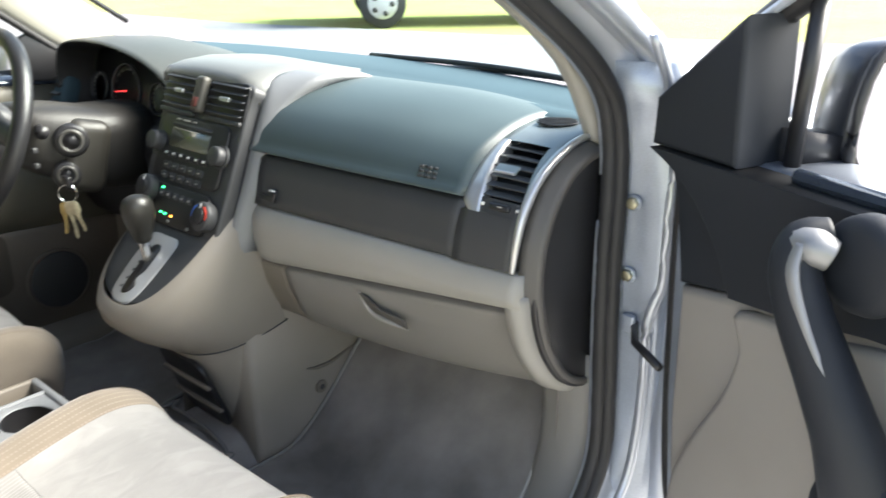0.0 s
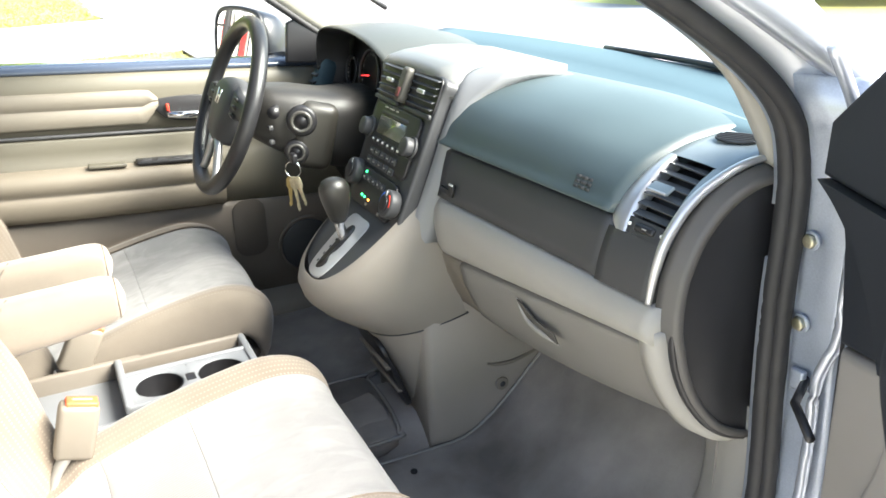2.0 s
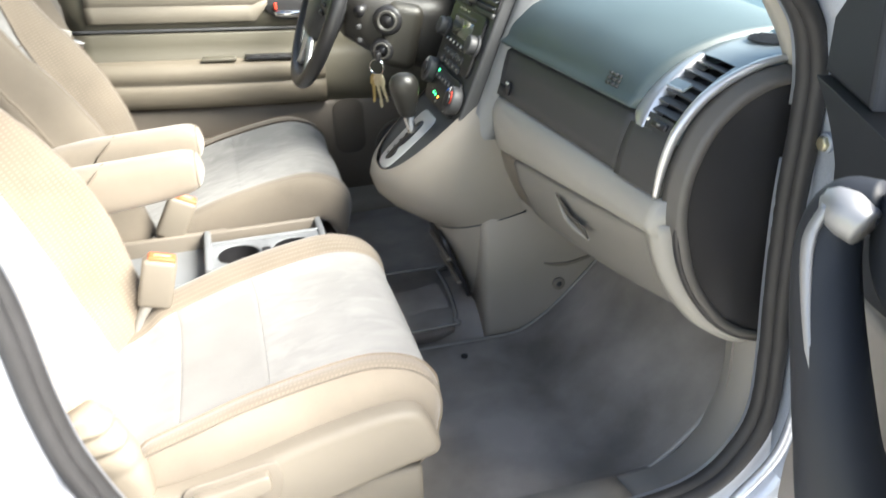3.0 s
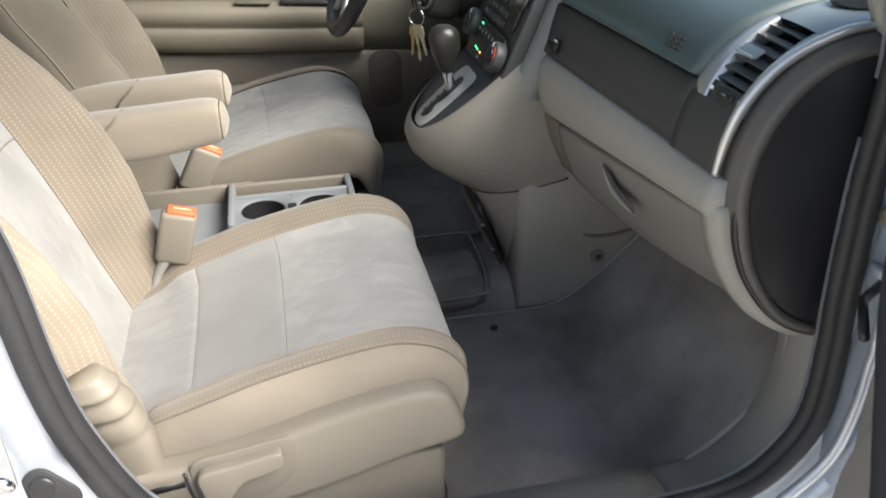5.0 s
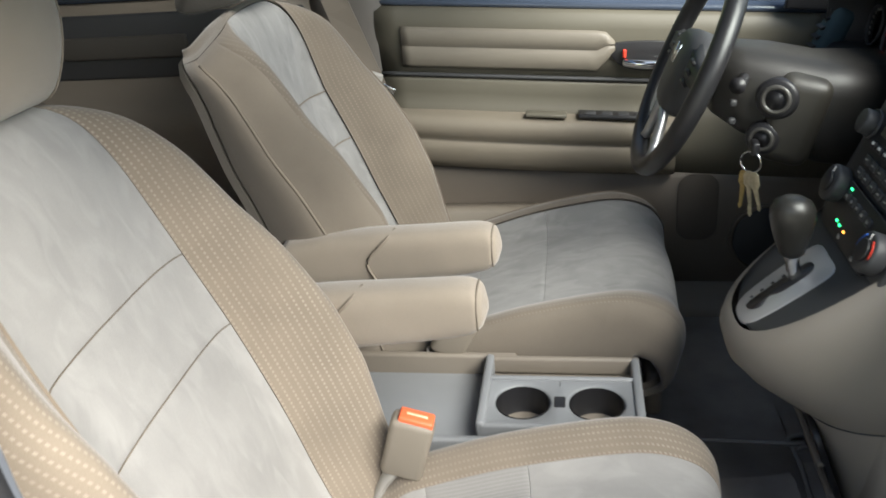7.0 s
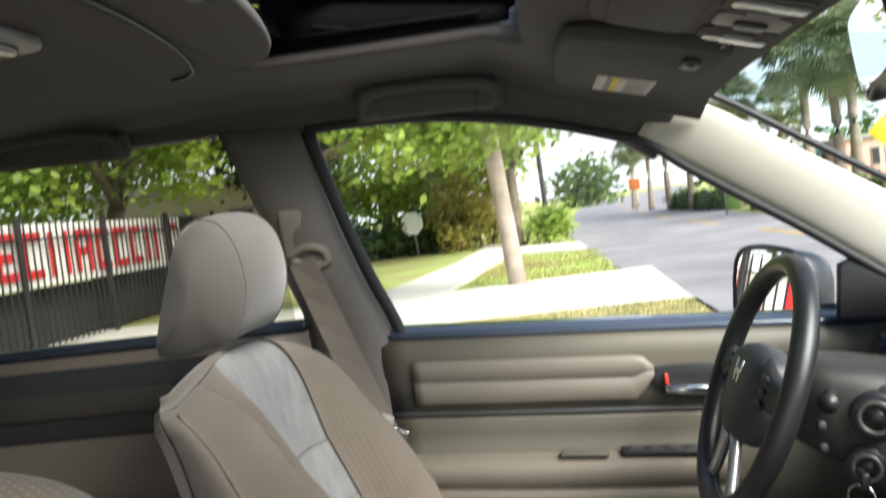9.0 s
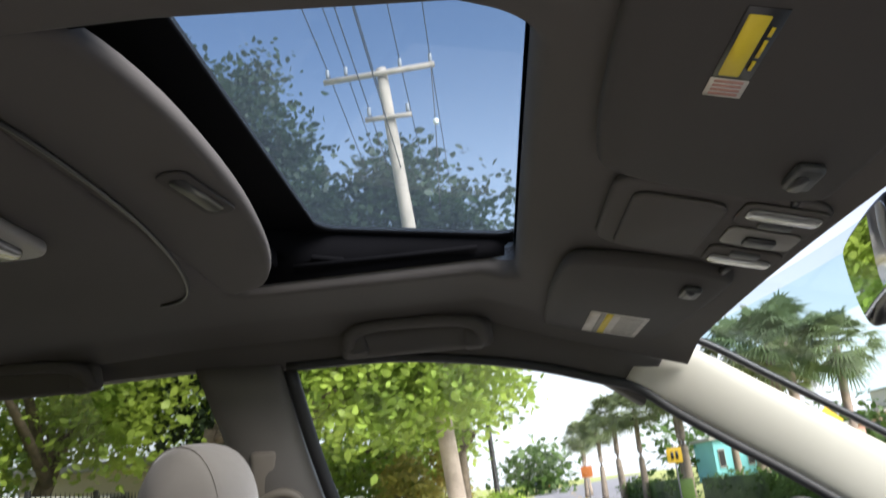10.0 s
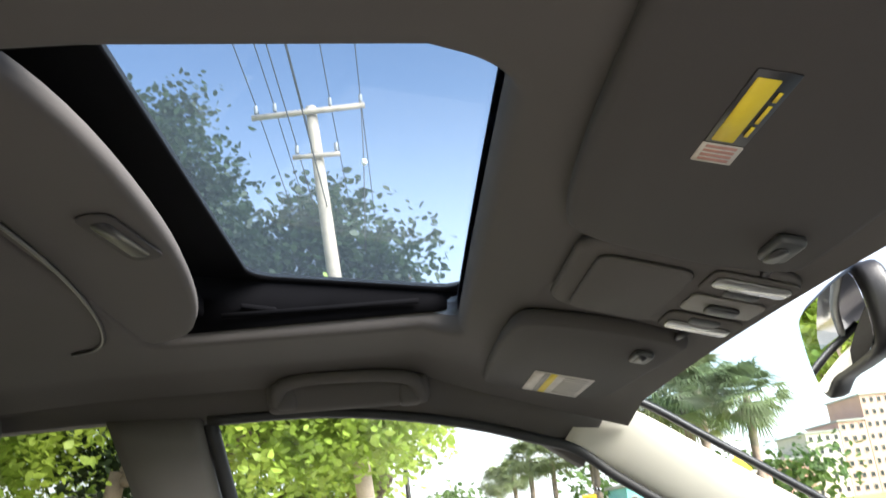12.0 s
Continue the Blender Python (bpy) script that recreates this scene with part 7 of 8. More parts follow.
    part("back_rear", patch(rear, 0.0, 1.0, -1.0, 1.0, 24, 24, flip=-s), SHADOWTAUPE, st_, "dark taupe seat back cover")
    qs = np.linspace(-1, 1, 41)
    rows = [[B(0.975, q) for q in qs], [B(0.99, q) for q in qs], [B(1.0, q) for q in qs]]
    rows += [[tuple(np.array(B(1.0, q)) * (1 - k) + np.array(rear(1.0, q)) * k + (0, 0, 0.010 * math.sin(math.pi * k))) for q in qs] for k in (0.25, 0.5, 0.75, 1.0)]
    part("back_top", loft(rows, False), PLAIN, st_, "beige cloth top edge")
    # headrest
    hy = yc + (0.03 if yc < 0 else 0.015)
    hp = [np.array((p[0], 1.412 - (1.438 - p[1]) * 1.05)) for p in spline([(-0.270, 1.272), (-0.248, 1.305), (-0.238, 1.35), (-0.246, 1.40), (-0.268, 1.432), (-0.300, 1.438), (-0.330, 1.415), (-0.358, 1.35), (-0.380, 1.290), (-0.386, 1.262), (-0.362, 1.254), (-0.310, 1.262)], 40, True)]
    hr = []
    for y in np.linspace(-1, 1, 22):
        k = (1 - abs(y) ** 12.0) ** 0.33 if abs(y) < 1 else 0.05
        c = np.mean(hp, axis=0)
        hr.append([(c[0] + (p[0] - c[0]) * max(k, 0.12) - 0.018 * y * y, hy + 0.125 * y * (0.90 + 0.1 * (p[1] - 1.25) / 0.19), c[1] + (p[1] - c[1]) * max(k, 0.2) - 0.01 * y * y) for p in hp])
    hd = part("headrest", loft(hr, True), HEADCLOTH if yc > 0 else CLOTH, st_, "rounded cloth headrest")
    for e in (-0.80, 0.80):
        k = (1 - abs(e) ** 12.0) ** 0.33
        c = np.mean(hp, axis=0)
        part("headrest_seam", sweep([(c[0] + (p[0] - c[0]) * k * 1.012 - 0.018 * e * e, hy + 0.125 * e * (0.90 + 0.1 * (p[1] - 1.25) / 0.19), c[1] + (p[1] - c[1]) * k * 1.012 - 0.01 * e * e) for p in hp], 0.0010, 6, closed=True), HEADCLOTH if yc > 0 else CLOTH, st_, "stitched headrest seam")
    for dy in (-0.07, 0.07):
        part("headrest_post", sweep([(-0.318, hy + dy, 1.22), (-0.305, hy + dy, 1.30)], 0.0055, 10), CHROME, st_, "chrome post")
        part("post_guide", disc(Matrix.Translation((-0.317, hy + dy, 1.238)), 0.012, 0.010, 16, 0.003), GREY, st_, "post guide")
    # armrest on the inner side
    ay = yc + s * 0.272
    up_ = 0.040 if yc < 0 else 0.022
    path = [(-0.20, ay, 0.832), (-0.13, ay, 0.838), (-0.05, ay, 0.844), (0.04, ay, 0.851), (0.10, ay, 0.857), (0.122, ay, 0.859), (0.136, ay, 0.860), (0.143, ay, 0.860)]
    rows = []
    ra = [0.036, 0.044, 0.044, 0.041, 0.038, 0.034, 0.025, 0.006]
    for (x, y, z), r in zip(spline(path, 40), [np.interp(k / 39, np.linspace(0, 1, 8), ra) for k in range(40)]):
        rows.append([(x, y + math.copysign(abs(math.cos(a)) ** 0.6, math.cos(a)) * min(0.031, r), z + up_ + math.copysign(abs(math.sin(a)) ** 0.68, math.sin(a)) * r) for a in np.linspace(0, 2 * math.pi, 32, endpoint=False)])
    arm = part("armrest", loft(rows, True), CLOTH, st_, "folding beige cloth armrest")
    for k_, nm in ((31, "front_seam"),):
        c_ = spline(path, 40)[k_]
        part(nm, sweep([(c_[0], ay + (p[1] - ay) * 1.012, c_[2] + up_ + (p[2] - c_[2] - up_) * 1.012) for p in rows[k_]], 0.0014, 5, closed=True), PIPING, arm, "stitched front seam")
    part("armrest_seam", sweep([(-0.045, ay - 0.0315, 0.805 + up_), (-0.062, ay - 0.0318, 0.845 + up_), (-0.035, ay - 0.030, 0.878 + up_), (-0.02, ay, 0.889 + up_)], 0.0020, 6, 14), PIPING, arm, "curved seam")
    part("armrest_pivot", disc(axes((-0.16, ay - s * 0.03, 0.84 + up_), (1, 0, 0), (0, 0, 1)), 0.03, 0.008, 20, 0.002), BEIGE, st_, "pivot cover")
    # side shield, outer side
    oy = yc - s * 0.272
    sh = [(-0.075, 0.60), (-0.06, 0.645), (0.0, 0.652), (0.06, 0.655), (0.14, 0.672), (0.25, 0.702), (0.34, 0.718), (0.385, 0.712), (0.405, 0.685), (0.412, 0.640), (0.35, 0.622), (0.22, 0.585), (0.10, 0.56), (-0.02, 0.545), (-0.07, 0.56)]
    mm = axes((0, oy, 0), (1, 0, 0), (0, 0, 1))
    mm = mm if mm.to_3x3().col[2].y * -s > 0 else mm @ Matrix.Diagonal((1, 1, -1, 1))
    sd = part("side_shield", prism([tuple(p) for p in spline(sh, 60, True)], mm @ Matrix.Translation((0, 0, -0.03)), 0.042, 0.012, 4), BEIGE, st_, "beige plastic side shield")
    rec = [tuple(p) for p in spline([(0.072, 0.664), (0.12, 0.674), (0.175, 0.683), (0.192, 0.680), (0.197, 0.655), (0.188, 0.622), (0.160, 0.598), (0.115, 0.585), (0.080, 0.592), (0.070, 0.625)], 48, True)]
    part("lever_recess", prism(rec, mm @ Matrix.Translation((0, 0, 0.008)), 0.0052, 0.002), TAUPE, sd, "recess behind the lever")
    lev = [tuple(p) for p in spline([(0.080, 0.655), (0.125, 0.664), (0.172, 0.673), (0.181, 0.667), (0.180, 0.650), (0.158, 0.641), (0.132, 0.634), (0.118, 0.618), (0.106, 0.600), (0.088, 0.602), (0.079, 0.628)], 48, True)]
    part("recline_lever", prism(lev, mm @ Matrix.Translation((0, 0, 0.010)), 0.018, 0.007, 4), BEIGE, sd, "beige recline lever")
    part("shield_seam", sweep([tuple(mm @ Vector((x, z, 0.0125))) for x, z in ((0.062, 0.652), (0.068, 0.61), (0.095, 0.562))], 0.002, 6, 12), CHAR, sd, "dark seam")
    part("shield_gap", prism([(0.0, 0.632), (0.06, 0.640), (0.06, 0.630), (0.0, 0.622)], mm @ Matrix.Translation((0, 0, 0.0105)), 0.0022), BLACK, sd, "dark gap")
    part("lower_shield", rbox((0.22, oy + s * 0.015, 0.555), (0.34, 0.02, 0.11), 0.02), BEIGE, st_, "beige lower cover")
    part("front_cover", rbox((0.385, yc, 0.565), (0.03, 0.42, 0.09), 0.012), BEIGE, st_, "beige front cover")
    for dy in (-0.2, 0.2):
        part("seat_rail", rbox((0.12, yc + dy, 0.475), (0.52, 0.04, 0.045), 0.006), BLACK, st_, "dark seat rail")
        part("rail_end", rbox((0.385, yc + dy, 0.475), (0.035, 0.05, 0.04), 0.01), CHAR, st_, "rail end cap")
    # hinge sleeve between back and cushion
    rows = []
    for x, z, rx, ry in ((-0.036, 0.790, 0.024, 0.022), (-0.030, 0.778, 0.028, 0.025), (-0.026, 0.770, 0.0305, 0.028), (-0.022, 0.762, 0.027, 0.0245), (-0.018, 0.750, 0.0305, 0.028), (-0.014, 0.742, 0.031, 0.0285), (-0.010, 0.735, 0.0275, 0.0245), (-0.008, 0.724, 0.030, 0.027), (-0.004, 0.712, 0.0305, 0.027), (-0.001, 0.700, 0.028, 0.025), (0.002, 0.680, 0.030, 0.026), (0.006, 0.620, 0.030, 0.026), (0.008, 0.560, 0.030, 0.026)):
        rows.append([(x + rx * math.copysign(abs(math.cos(a)) ** 0.75, math.cos(a)), oy + s * 0.022 + ry * math.copysign(abs(math.sin(a)) ** 0.75, math.sin(a)), z + 0.006 * math.cos(a)) for a in np.linspace(0, 2 * math.pi, 24, endpoint=False)])
    if yc < 0:
        part("recliner_sleeve", loft([[tuple(q) for q in r_] for r_ in zip(*[spline(c_, 48) for c_ in zip(*rows)])], True), BEIGE, st_, "pleated beige sleeve over the seat hinge")
    # buckle
    by, tilt_, ctr = (yc + 0.193, 16, Vector((0.036, yc + 0.193, 0.733))) if s > 0 else (0.112, 28, Vector((0.062, 0.112, 0.722)))
    bm_ = pose(0, 0, 0, 0, tilt_, 0)
    bk = part("belt_buckle", rbox(ctr, (0.058, 0.034, 0.092), 0.009, m=bm_), BEIGE, st_, "beige belt buckle")
    part("release_button", rbox(ctr + bm_.to_3x3() @ Vector((0.003, 0, 0.0445)), (0.046, 0.025, 0.014), 0.003, m=bm_), ORANGE, bk, "red release button")
    part("button_rib", rbox(ctr + bm_.to_3x3() @ Vector((0.003, 0, 0.0515)), (0.028, 0.004, 0.0022), 0.001, 2, m=bm_), M("pale_button_print", (0.85, 0.55, 0.35), 0.5), bk, "pale line on the button")
    low_ = ctr + bm_.to_3x3() @ Vector((-0.010, 0, -0.040))
    part("buckle_stalk", sweep([tuple(low_), tuple(low_ + Vector((-0.022, -0.002, -0.035))), tuple(low_ + Vector((-0.04, -0.006, -0.085)))], [0.015, 0.011, 0.012], 12, 12, flat=0.7), GREYLT if s > 0 else BLACK, st_, "buckle stalk")
    for k in range(4 if s < 0 else 0):
        c_ = low_ + Vector((-0.010 - 0.007 * k, -0.001, -0.012 - 0.011 * k))
        part("stalk_rib", sweep([tuple(c_ + Vector((0.013 * math.cos(a), 0.011 * math.sin(a), -0.008 * math.cos(a)))) for a in np.linspace(0, 2 * math.pi, 14, endpoint=False)], 0.0026, 6, closed=True), GREYLT, st_, "ribbed stalk sleeve")
    return st_


seat(-0.385, 1, "passenger")
seat(0.375, -1, "driver")

# seat belt of the driver on the pillar
sb = thing("seat_belt", (-0.27, 0.70, 1.32), "beige seat belt hanging from a pillar ring", "seat belt")
part("height_slider", rbox((-0.29, 0.672, 1.36), (0.045, 0.02, 0.11), 0.008, m=pose(0, 0, 0, 14, 0, 8)), TAUPE, sb, "slider cover")
part("belt_ring", sweep([(-0.30, 0.672, 1.325), (-0.265, 0.664, 1.340), (-0.235, 0.668, 1.330), (-0.235, 0.672, 1.308), (-0.27, 0.672, 1.305)], 0.009, 8, 30, closed=True), BEIGE, sb, "pale belt ring")
rows = []
for k, f in enumerate(np.linspace(0, 1, 14)):
    p = np.array((-0.262, 0.606, 1.318)) * (1 - f) + np.array((-0.02, 0.600, 0.62)) * f
    t = np.array((0.024, -0.004 + 0.012 * math.sin(3 * f), 0.005))
    rows.append([tuple(p - t), tuple(p + t), tuple(p + t + (0, 0.003, 0)), tuple(p - t + (0, 0.003, 0))])
part("webbing", loft(rows, True), BELT, sb, "woven beige webbing", smooth=False)
tg = part("tongue", rbox((-0.160, 0.597, 1.018), (0.055, 0.014, 0.040), 0.005, m=pose(0, 0, 0, 0, 20, 0)), GREYLT, sb, "plastic belt tongue")
part("tongue_plate", rbox((-0.130, 0.596, 0.998), (0.045, 0.003, 0.022), 0.001, 2, m=pose(0, 0, 0, 0, 28, 0)), CHROME, tg, "chrome plate")

# rear bench, seen past the front seats
rb = thing("rear_bench", (-1.05, 0, 0.48), "beige cloth rear bench seat", "rear seat")
part("bench_cushion", rbox((-0.95, 0, 0.66), (0.52, 1.24, 0.20), 0.06, 4), CLOTH, rb)
part("bench_back", rbox((-1.24, 0, 0.96), (0.18, 1.24, 0.62), 0.06, 4, m=pose(0, 0, 0, 0, -16, 0)), CLOTH, rb)
for y in (-0.36, 0.36):
    part("bench_headrest", rbox((-1.36, y, 1.32), (0.09, 0.26, 0.16), 0.04, 4), CLOTH, rb)



# ---------------------------------------------------------------- outdoors: ground, road, paths
def flat(name, pts, z0, z1, material, label, category, kind="structure"):
    """A slab over an outline."""
    bm = prism(pts, Matrix.Translation((0, 0, z0)), z1 - z0)
    return tagged(link(name, bm, material, False), label, category, kind=kind)


GRASS = M("green_and_dry_lawn", (0.32, 0.39, 0.11), 0.95, var=0.3, scale=0.5, fine=45, bump=0.9, dist=0.03, tint=(0.30, 0.26, 0.10))
DRY = M("dry_grass_strip", (0.40, 0.34, 0.15), 0.95, var=0.3, scale=1.5, fine=40, bump=0.9, dist=0.03, tint=(0.20, 0.21, 0.075))
ASPHALT = M("grey_asphalt", (0.25, 0.24, 0.26), 0.9, var=0.15, scale=0.6, fine=120, bump=0.6, dist=0.004)
CONCRETE = M("pale_concrete", (0.62, 0.59, 0.54), 0.9, var=0.10, scale=0.7, fine=90, bump=0.4, dist=0.003)
bm = bmesh.new()
bmesh.ops.create_grid(bm, x_segments=4, y_segments=4, size=1500)
tagged(link("ground", bm, GRASS), "mown lawn with green and dry patches", "ground", kind="structure")


def road_x(y):
    return float(np.interp(y, [-100, 0, 10, 20, 30, 45, 80, 140, 400], [5.2, 5.0, 4.95, 4.6, 4.3, 4.4, 6.0, 12.0, 60.0]))


ys = list(np.linspace(-100, 60, 40)) + list(np.linspace(65, 400, 30))
edge_l = [(road_x(y) - 3.25 - (0.35 if 14 < y < 40 else 0), y) for y in ys]
edge_r = [(float(np.interp(y, [-100, 0, 4.4, 6, 8.7, 11.4, 20, 26, 45, 60, 400], [14.0, 12.2, 11.2, 9.7, 9.1, 8.1, 7.3, 6.9, 7.8, road_x(60) + 3.6, road_x(400) + 3.6])), y) for y in ys]
rows = [[(a[0], a[1], 0.004), (a[0], a[1], 0.02), (b[0], b[1], 0.02), (b[0], b[1], 0.004)] for a, b in zip(edge_l, edge_r)]
tagged(link("road", loft(rows, True, True), ASPHALT, False), "grey asphalt street", "road", kind="structure")
LINE = M("faded_yellow_road_paint", (0.50, 0.33, 0.06), 0.8, var=0.2, scale=3, fine=80)
for k in range(14):
    y0 = 16 + 9 * k
    pts = [(road_x(y) + 0.55 + o, y) for y, o in ((y0, -0.08), (y0, 0.08), (y0 + 4.5, 0.08), (y0 + 4.5, -0.08))]
    tagged(link("road_marking", prism(pts, Matrix.Translation((0, 0, 0.021)), 0.004), LINE, False), "faded yellow line on the asphalt", "road marking", "centre line marks", "structure")
flat("driveway", [(-5.5, -5.5), (2.0, -5.5), (2.0, 5.2), (-5.5, 5.2)], 0.0, 0.03, M("weathered_concrete", (0.56, 0.53, 0.48), 0.9, var=0.15, scale=0.7, fine=90, bump=0.4, dist=0.003), "weathered concrete driveway under the car", "driveway")
flat("pavement", [(-9.0, 9.4), (1.7, 9.35), (1.75, 13.8), (-1.5, 13.25), (-9.0, 13.3)], 0.0, 0.035, CONCRETE, "pale concrete driveway apron", "pavement")
flat("pavement", [(-3.2, 13.3), (-1.7, 13.25), (-1.0, 20.0), (-0.6, 27.5), (-2.1, 28.0), (-2.4, 20.0)], 0.0, 0.034, CONCRETE, "pale concrete footpath beside the lawn", "pavement")
flat("pavement", [(-0.95, 21.8), (1.0, 20.4), (0.9, 24.0), (-0.8, 25.6)], 0.0, 0.033, CONCRETE, "pale concrete path to the street", "pavement")
flat("ground_strip", [(-5.0, 5.25), (1.8, 5.25), (1.75, 9.3), (-5.0, 9.35)], 0.0, 0.02, DRY, "dry yellowed grass strip", "grass strip")


def blades(name, box, n, h, material, label, seed):
    """A stretch of short grass blades."""
    r = np.random.RandomState(seed)
    v, f = [], []
    for k in range(n):
        x, y = r.uniform(box[0], box[1]), r.uniform(box[2], box[3])
        a, hh, w = r.uniform(0, 6.28), h * r.uniform(0.5, 1.2), 0.012
        lx, ly = r.normal(0, 0.03, 2)
        i = len(v)
        v += [(x - w * math.cos(a), y - w * math.sin(a), 0.0), (x + w * math.cos(a), y + w * math.sin(a), 0.0), (x + lx, y + ly, hh)]
        f.append((i, i + 1, i + 2))
    me = bpy.data.meshes.new(name)
    me.from_pydata(v, [], f)
    me.materials.append(material)
    return tagged(new(name, me), label, "grass", kind="stuff")


blades("dry_grass", (-4.5, 1.7, 6.5, 9.3), 16000, 0.06, DRY, "short dry grass blades", 3)
blades("lawn_grass", (-1.4, 1.2, 13.9, 20), 9000, 0.06, GRASS, "short green grass blades", 4)

# ---------------------------------------------------------------- plants
LEAF = M("bright_green_leaf", (0.36, 0.45, 0.075), 0.5, var=0.25, scale=0.9, fine=30, bump=0.1, tint=(0.17, 0.27, 0.04))
LEAFDARK = M("dark_green_leaf", (0.12, 0.20, 0.045), 0.55, var=0.25, scale=0.9, fine=30, bump=0.1, tint=(0.04, 0.08, 0.02))
# leaves of the tall tree: backlit darkness put into the colour
LEAFBACKLIT = M("backlit_green_leaf", (0.040, 0.070, 0.030), 0.55, var=0.25, scale=0.9, fine=30, bump=0.1, tint=(0.018, 0.034, 0.016))
LEAFRUST = M("rusty_leaf", (0.44, 0.34, 0.09), 0.6, var=0.25, scale=1.5, fine=30, bump=0.1, tint=(0.22, 0.26, 0.05))
PALMLEAF = M("palm_frond_leaf", (0.21, 0.255, 0.12), 0.55, var=0.2, scale=0.8, fine=30, bump=0.1)
for m in (LEAF, LEAFDARK, LEAFBACKLIT, LEAFRUST, PALMLEAF):
    # light shines through the blades
    n, l = m.node_tree.nodes, m.node_tree.links
    tl, mx = n.new("ShaderNodeBsdfTranslucent"), n.new("ShaderNodeMixShader")
    mx.inputs[0].default_value = 0.45
    b = n["Principled BSDF"]
    l.new(b.inputs["Base Color"].links[0].from_socket, tl.inputs["Color"])
    l.new(b.outputs[0], mx.inputs[1])
    l.new(tl.outputs[0], mx.inputs[2])
    l.new(mx.outputs[0], n["Material Output"].inputs[0])
BARK = M("grey_brown_bark", (0.16, 0.125, 0.09), 0.9, var=0.25, scale=4, fine=60, bump=0.9, dist=0.01)
PALMBARK = M("pale_palm_bark", (0.30, 0.24, 0.19), 0.9, var=0.2, scale=3, fine=40, bump=0.9, dist=0.01)


def leaves(name, clumps, per, size, material, parent, seed, spread):
    """A crown of single leaves: lobed blades round the clumps."""
    r = np.random.RandomState(seed)
    n = len(clumps) * per
    c = np.repeat(np.array(clumps), per, axis=0)
    p = c + r.normal(0, 1, (n, 3)) * spread * np.array((1, 1, 0.6))
    a = r.normal(0, 1, (n, 3)) * (1, 1, 0.5) + (0, 0, -0.25)
    a /= np.linalg.norm(a, axis=1, keepdims=True)
    b = np.cross(a, r.normal(0, 1, (n, 3)) * 0.6 + (0, 0, 1))
    b /= np.linalg.norm(b, axis=1, keepdims=True) + 1e-9
    L = size * r.uniform(0.6, 1.25, (n, 1))
    sag = np.cross(a, b) * L * 0.12
    pts = np.stack([p, p + a * L * 0.22 + b * L * 0.27 + sag * 0.6, p + a * L * 0.62 + b * L * 0.33 + sag, p + a * L * 1.1, p + a * L * 0.62 - b * L * 0.33 + sag, p + a * L * 0.22 - b * L * 0.27 + sag * 0.6], 1).reshape(-1, 3)
    me = bpy.data.meshes.new(name)
    me.vertices.add(6 * n)
    me.vertices.foreach_set("co", pts.ravel())
    me.loops.add(6 * n)
    me.loops.foreach_set("vertex_index", np.arange(6 * n))
    me.polygons.add(n)
    me.polygons.foreach_set("loop_start", np.arange(0, 6 * n, 6))
    me.polygons.foreach_set("loop_total", np.full(n, 6))
    me.update()
    me.validate()
    me.materials.append(material)
    ob = new(name, me)
    ob.parent = parent
    ob.matrix_parent_inverse = parent.matrix_basis.inverted()
    return ob


def crown(cx, cy, z0, z1, rx, ry, n, seed, gaps=0.5):
    """Clump centres in an uneven crown."""
    r = np.random.RandomState(seed)
    out = []
    while len(out) < n:
        v = r.normal(0, 1, 3)
        v /= np.linalg.norm(v)
        k = r.uniform(0.35, 1.0) ** 0.5
        q = Vector((v[0] * 2.1, v[1] * 2.1, v[2] * 2.1 + seed))
        if noise.noise(q * 1.3) < -0.28 * gaps:
            continue
        k *= 1 + 0.35 * noise.noise(q)
        out.append((cx + v[0] * rx * k, cy + v[1] * ry * k, (z0 + z1) / 2 + v[2] * (z1 - z0) / 2 * k))
    return out


def tree(base, label, clumps, per, size, material, seed, spread, limbs=7, radius=0.22, split=2.2, lean=(0, 0)):
    t = thing("tree", base, label, "tree")
    b = np.array(base, float)
    top = b + (lean[0], lean[1], split)
    part("trunk", sweep([tuple(b), tuple(b + (lean[0] * 0.4, lean[1] * 0.4, split * 0.5)), tuple(top)], [radius * 1.25, radius, radius * 0.85], 10, 10), BARK, t)
    r = np.random.RandomState(seed)
    for k in range(limbs):
        g = np.array(clumps[r.randint(len(clumps))])
        mid = (top + g) / 2 + r.normal(0, 0.25, 3)
        part("limb", sweep([tuple(top - (0, 0, 0.15)), tuple(mid), tuple(g)], [radius * 0.55, radius * 0.35, 0.03], 7, 10), BARK, t)
    leaves("crown", clumps, per, size, material, t, seed, spread)
    return t


tree((-5.2, 19.0, 0), "broad leafy tree by the path, its leaves darkened as if backlit", crown(-5.9, 18.5, 2.6, 12.6, 2.6, 3.2, 130, 11, 1.2) + crown(-1.9, 17.8, 4.3, 8.9, 2.7, 1.8, 85, 17, 1.2), 150, 0.20, LEAFBACKLIT, 11, 0.45, 9, 0.24, 3.0)
tree((-0.9, 25.5, 0), "leafy green tree over the footpath", crown(-1.4, 24.5, 2.7, 8.2, 3.0, 3.0, 90, 12), 120, 0.22, LEAF, 12, 0.5, 6, 0.16, 2.6)
tree((-9.3, 15.5, 0), "leafy tree hanging over the picket fence", crown(-9.2, 14.6, 2.1, 8.0, 3.6, 5.0, 130, 13), 170, 0.20, LEAF, 13, 0.5, 8, 0.2, 2.4, (0.6, 0.4))
tree((-12.5, 9.0, 0), "dark leafy tree behind the fence", crown(-12.5, 9.0, 2.3, 8.0, 3.5, 4.5, 90, 14), 80, 0.26, LEAFDARK, 14, 0.55, 6, 0.2, 2.4)
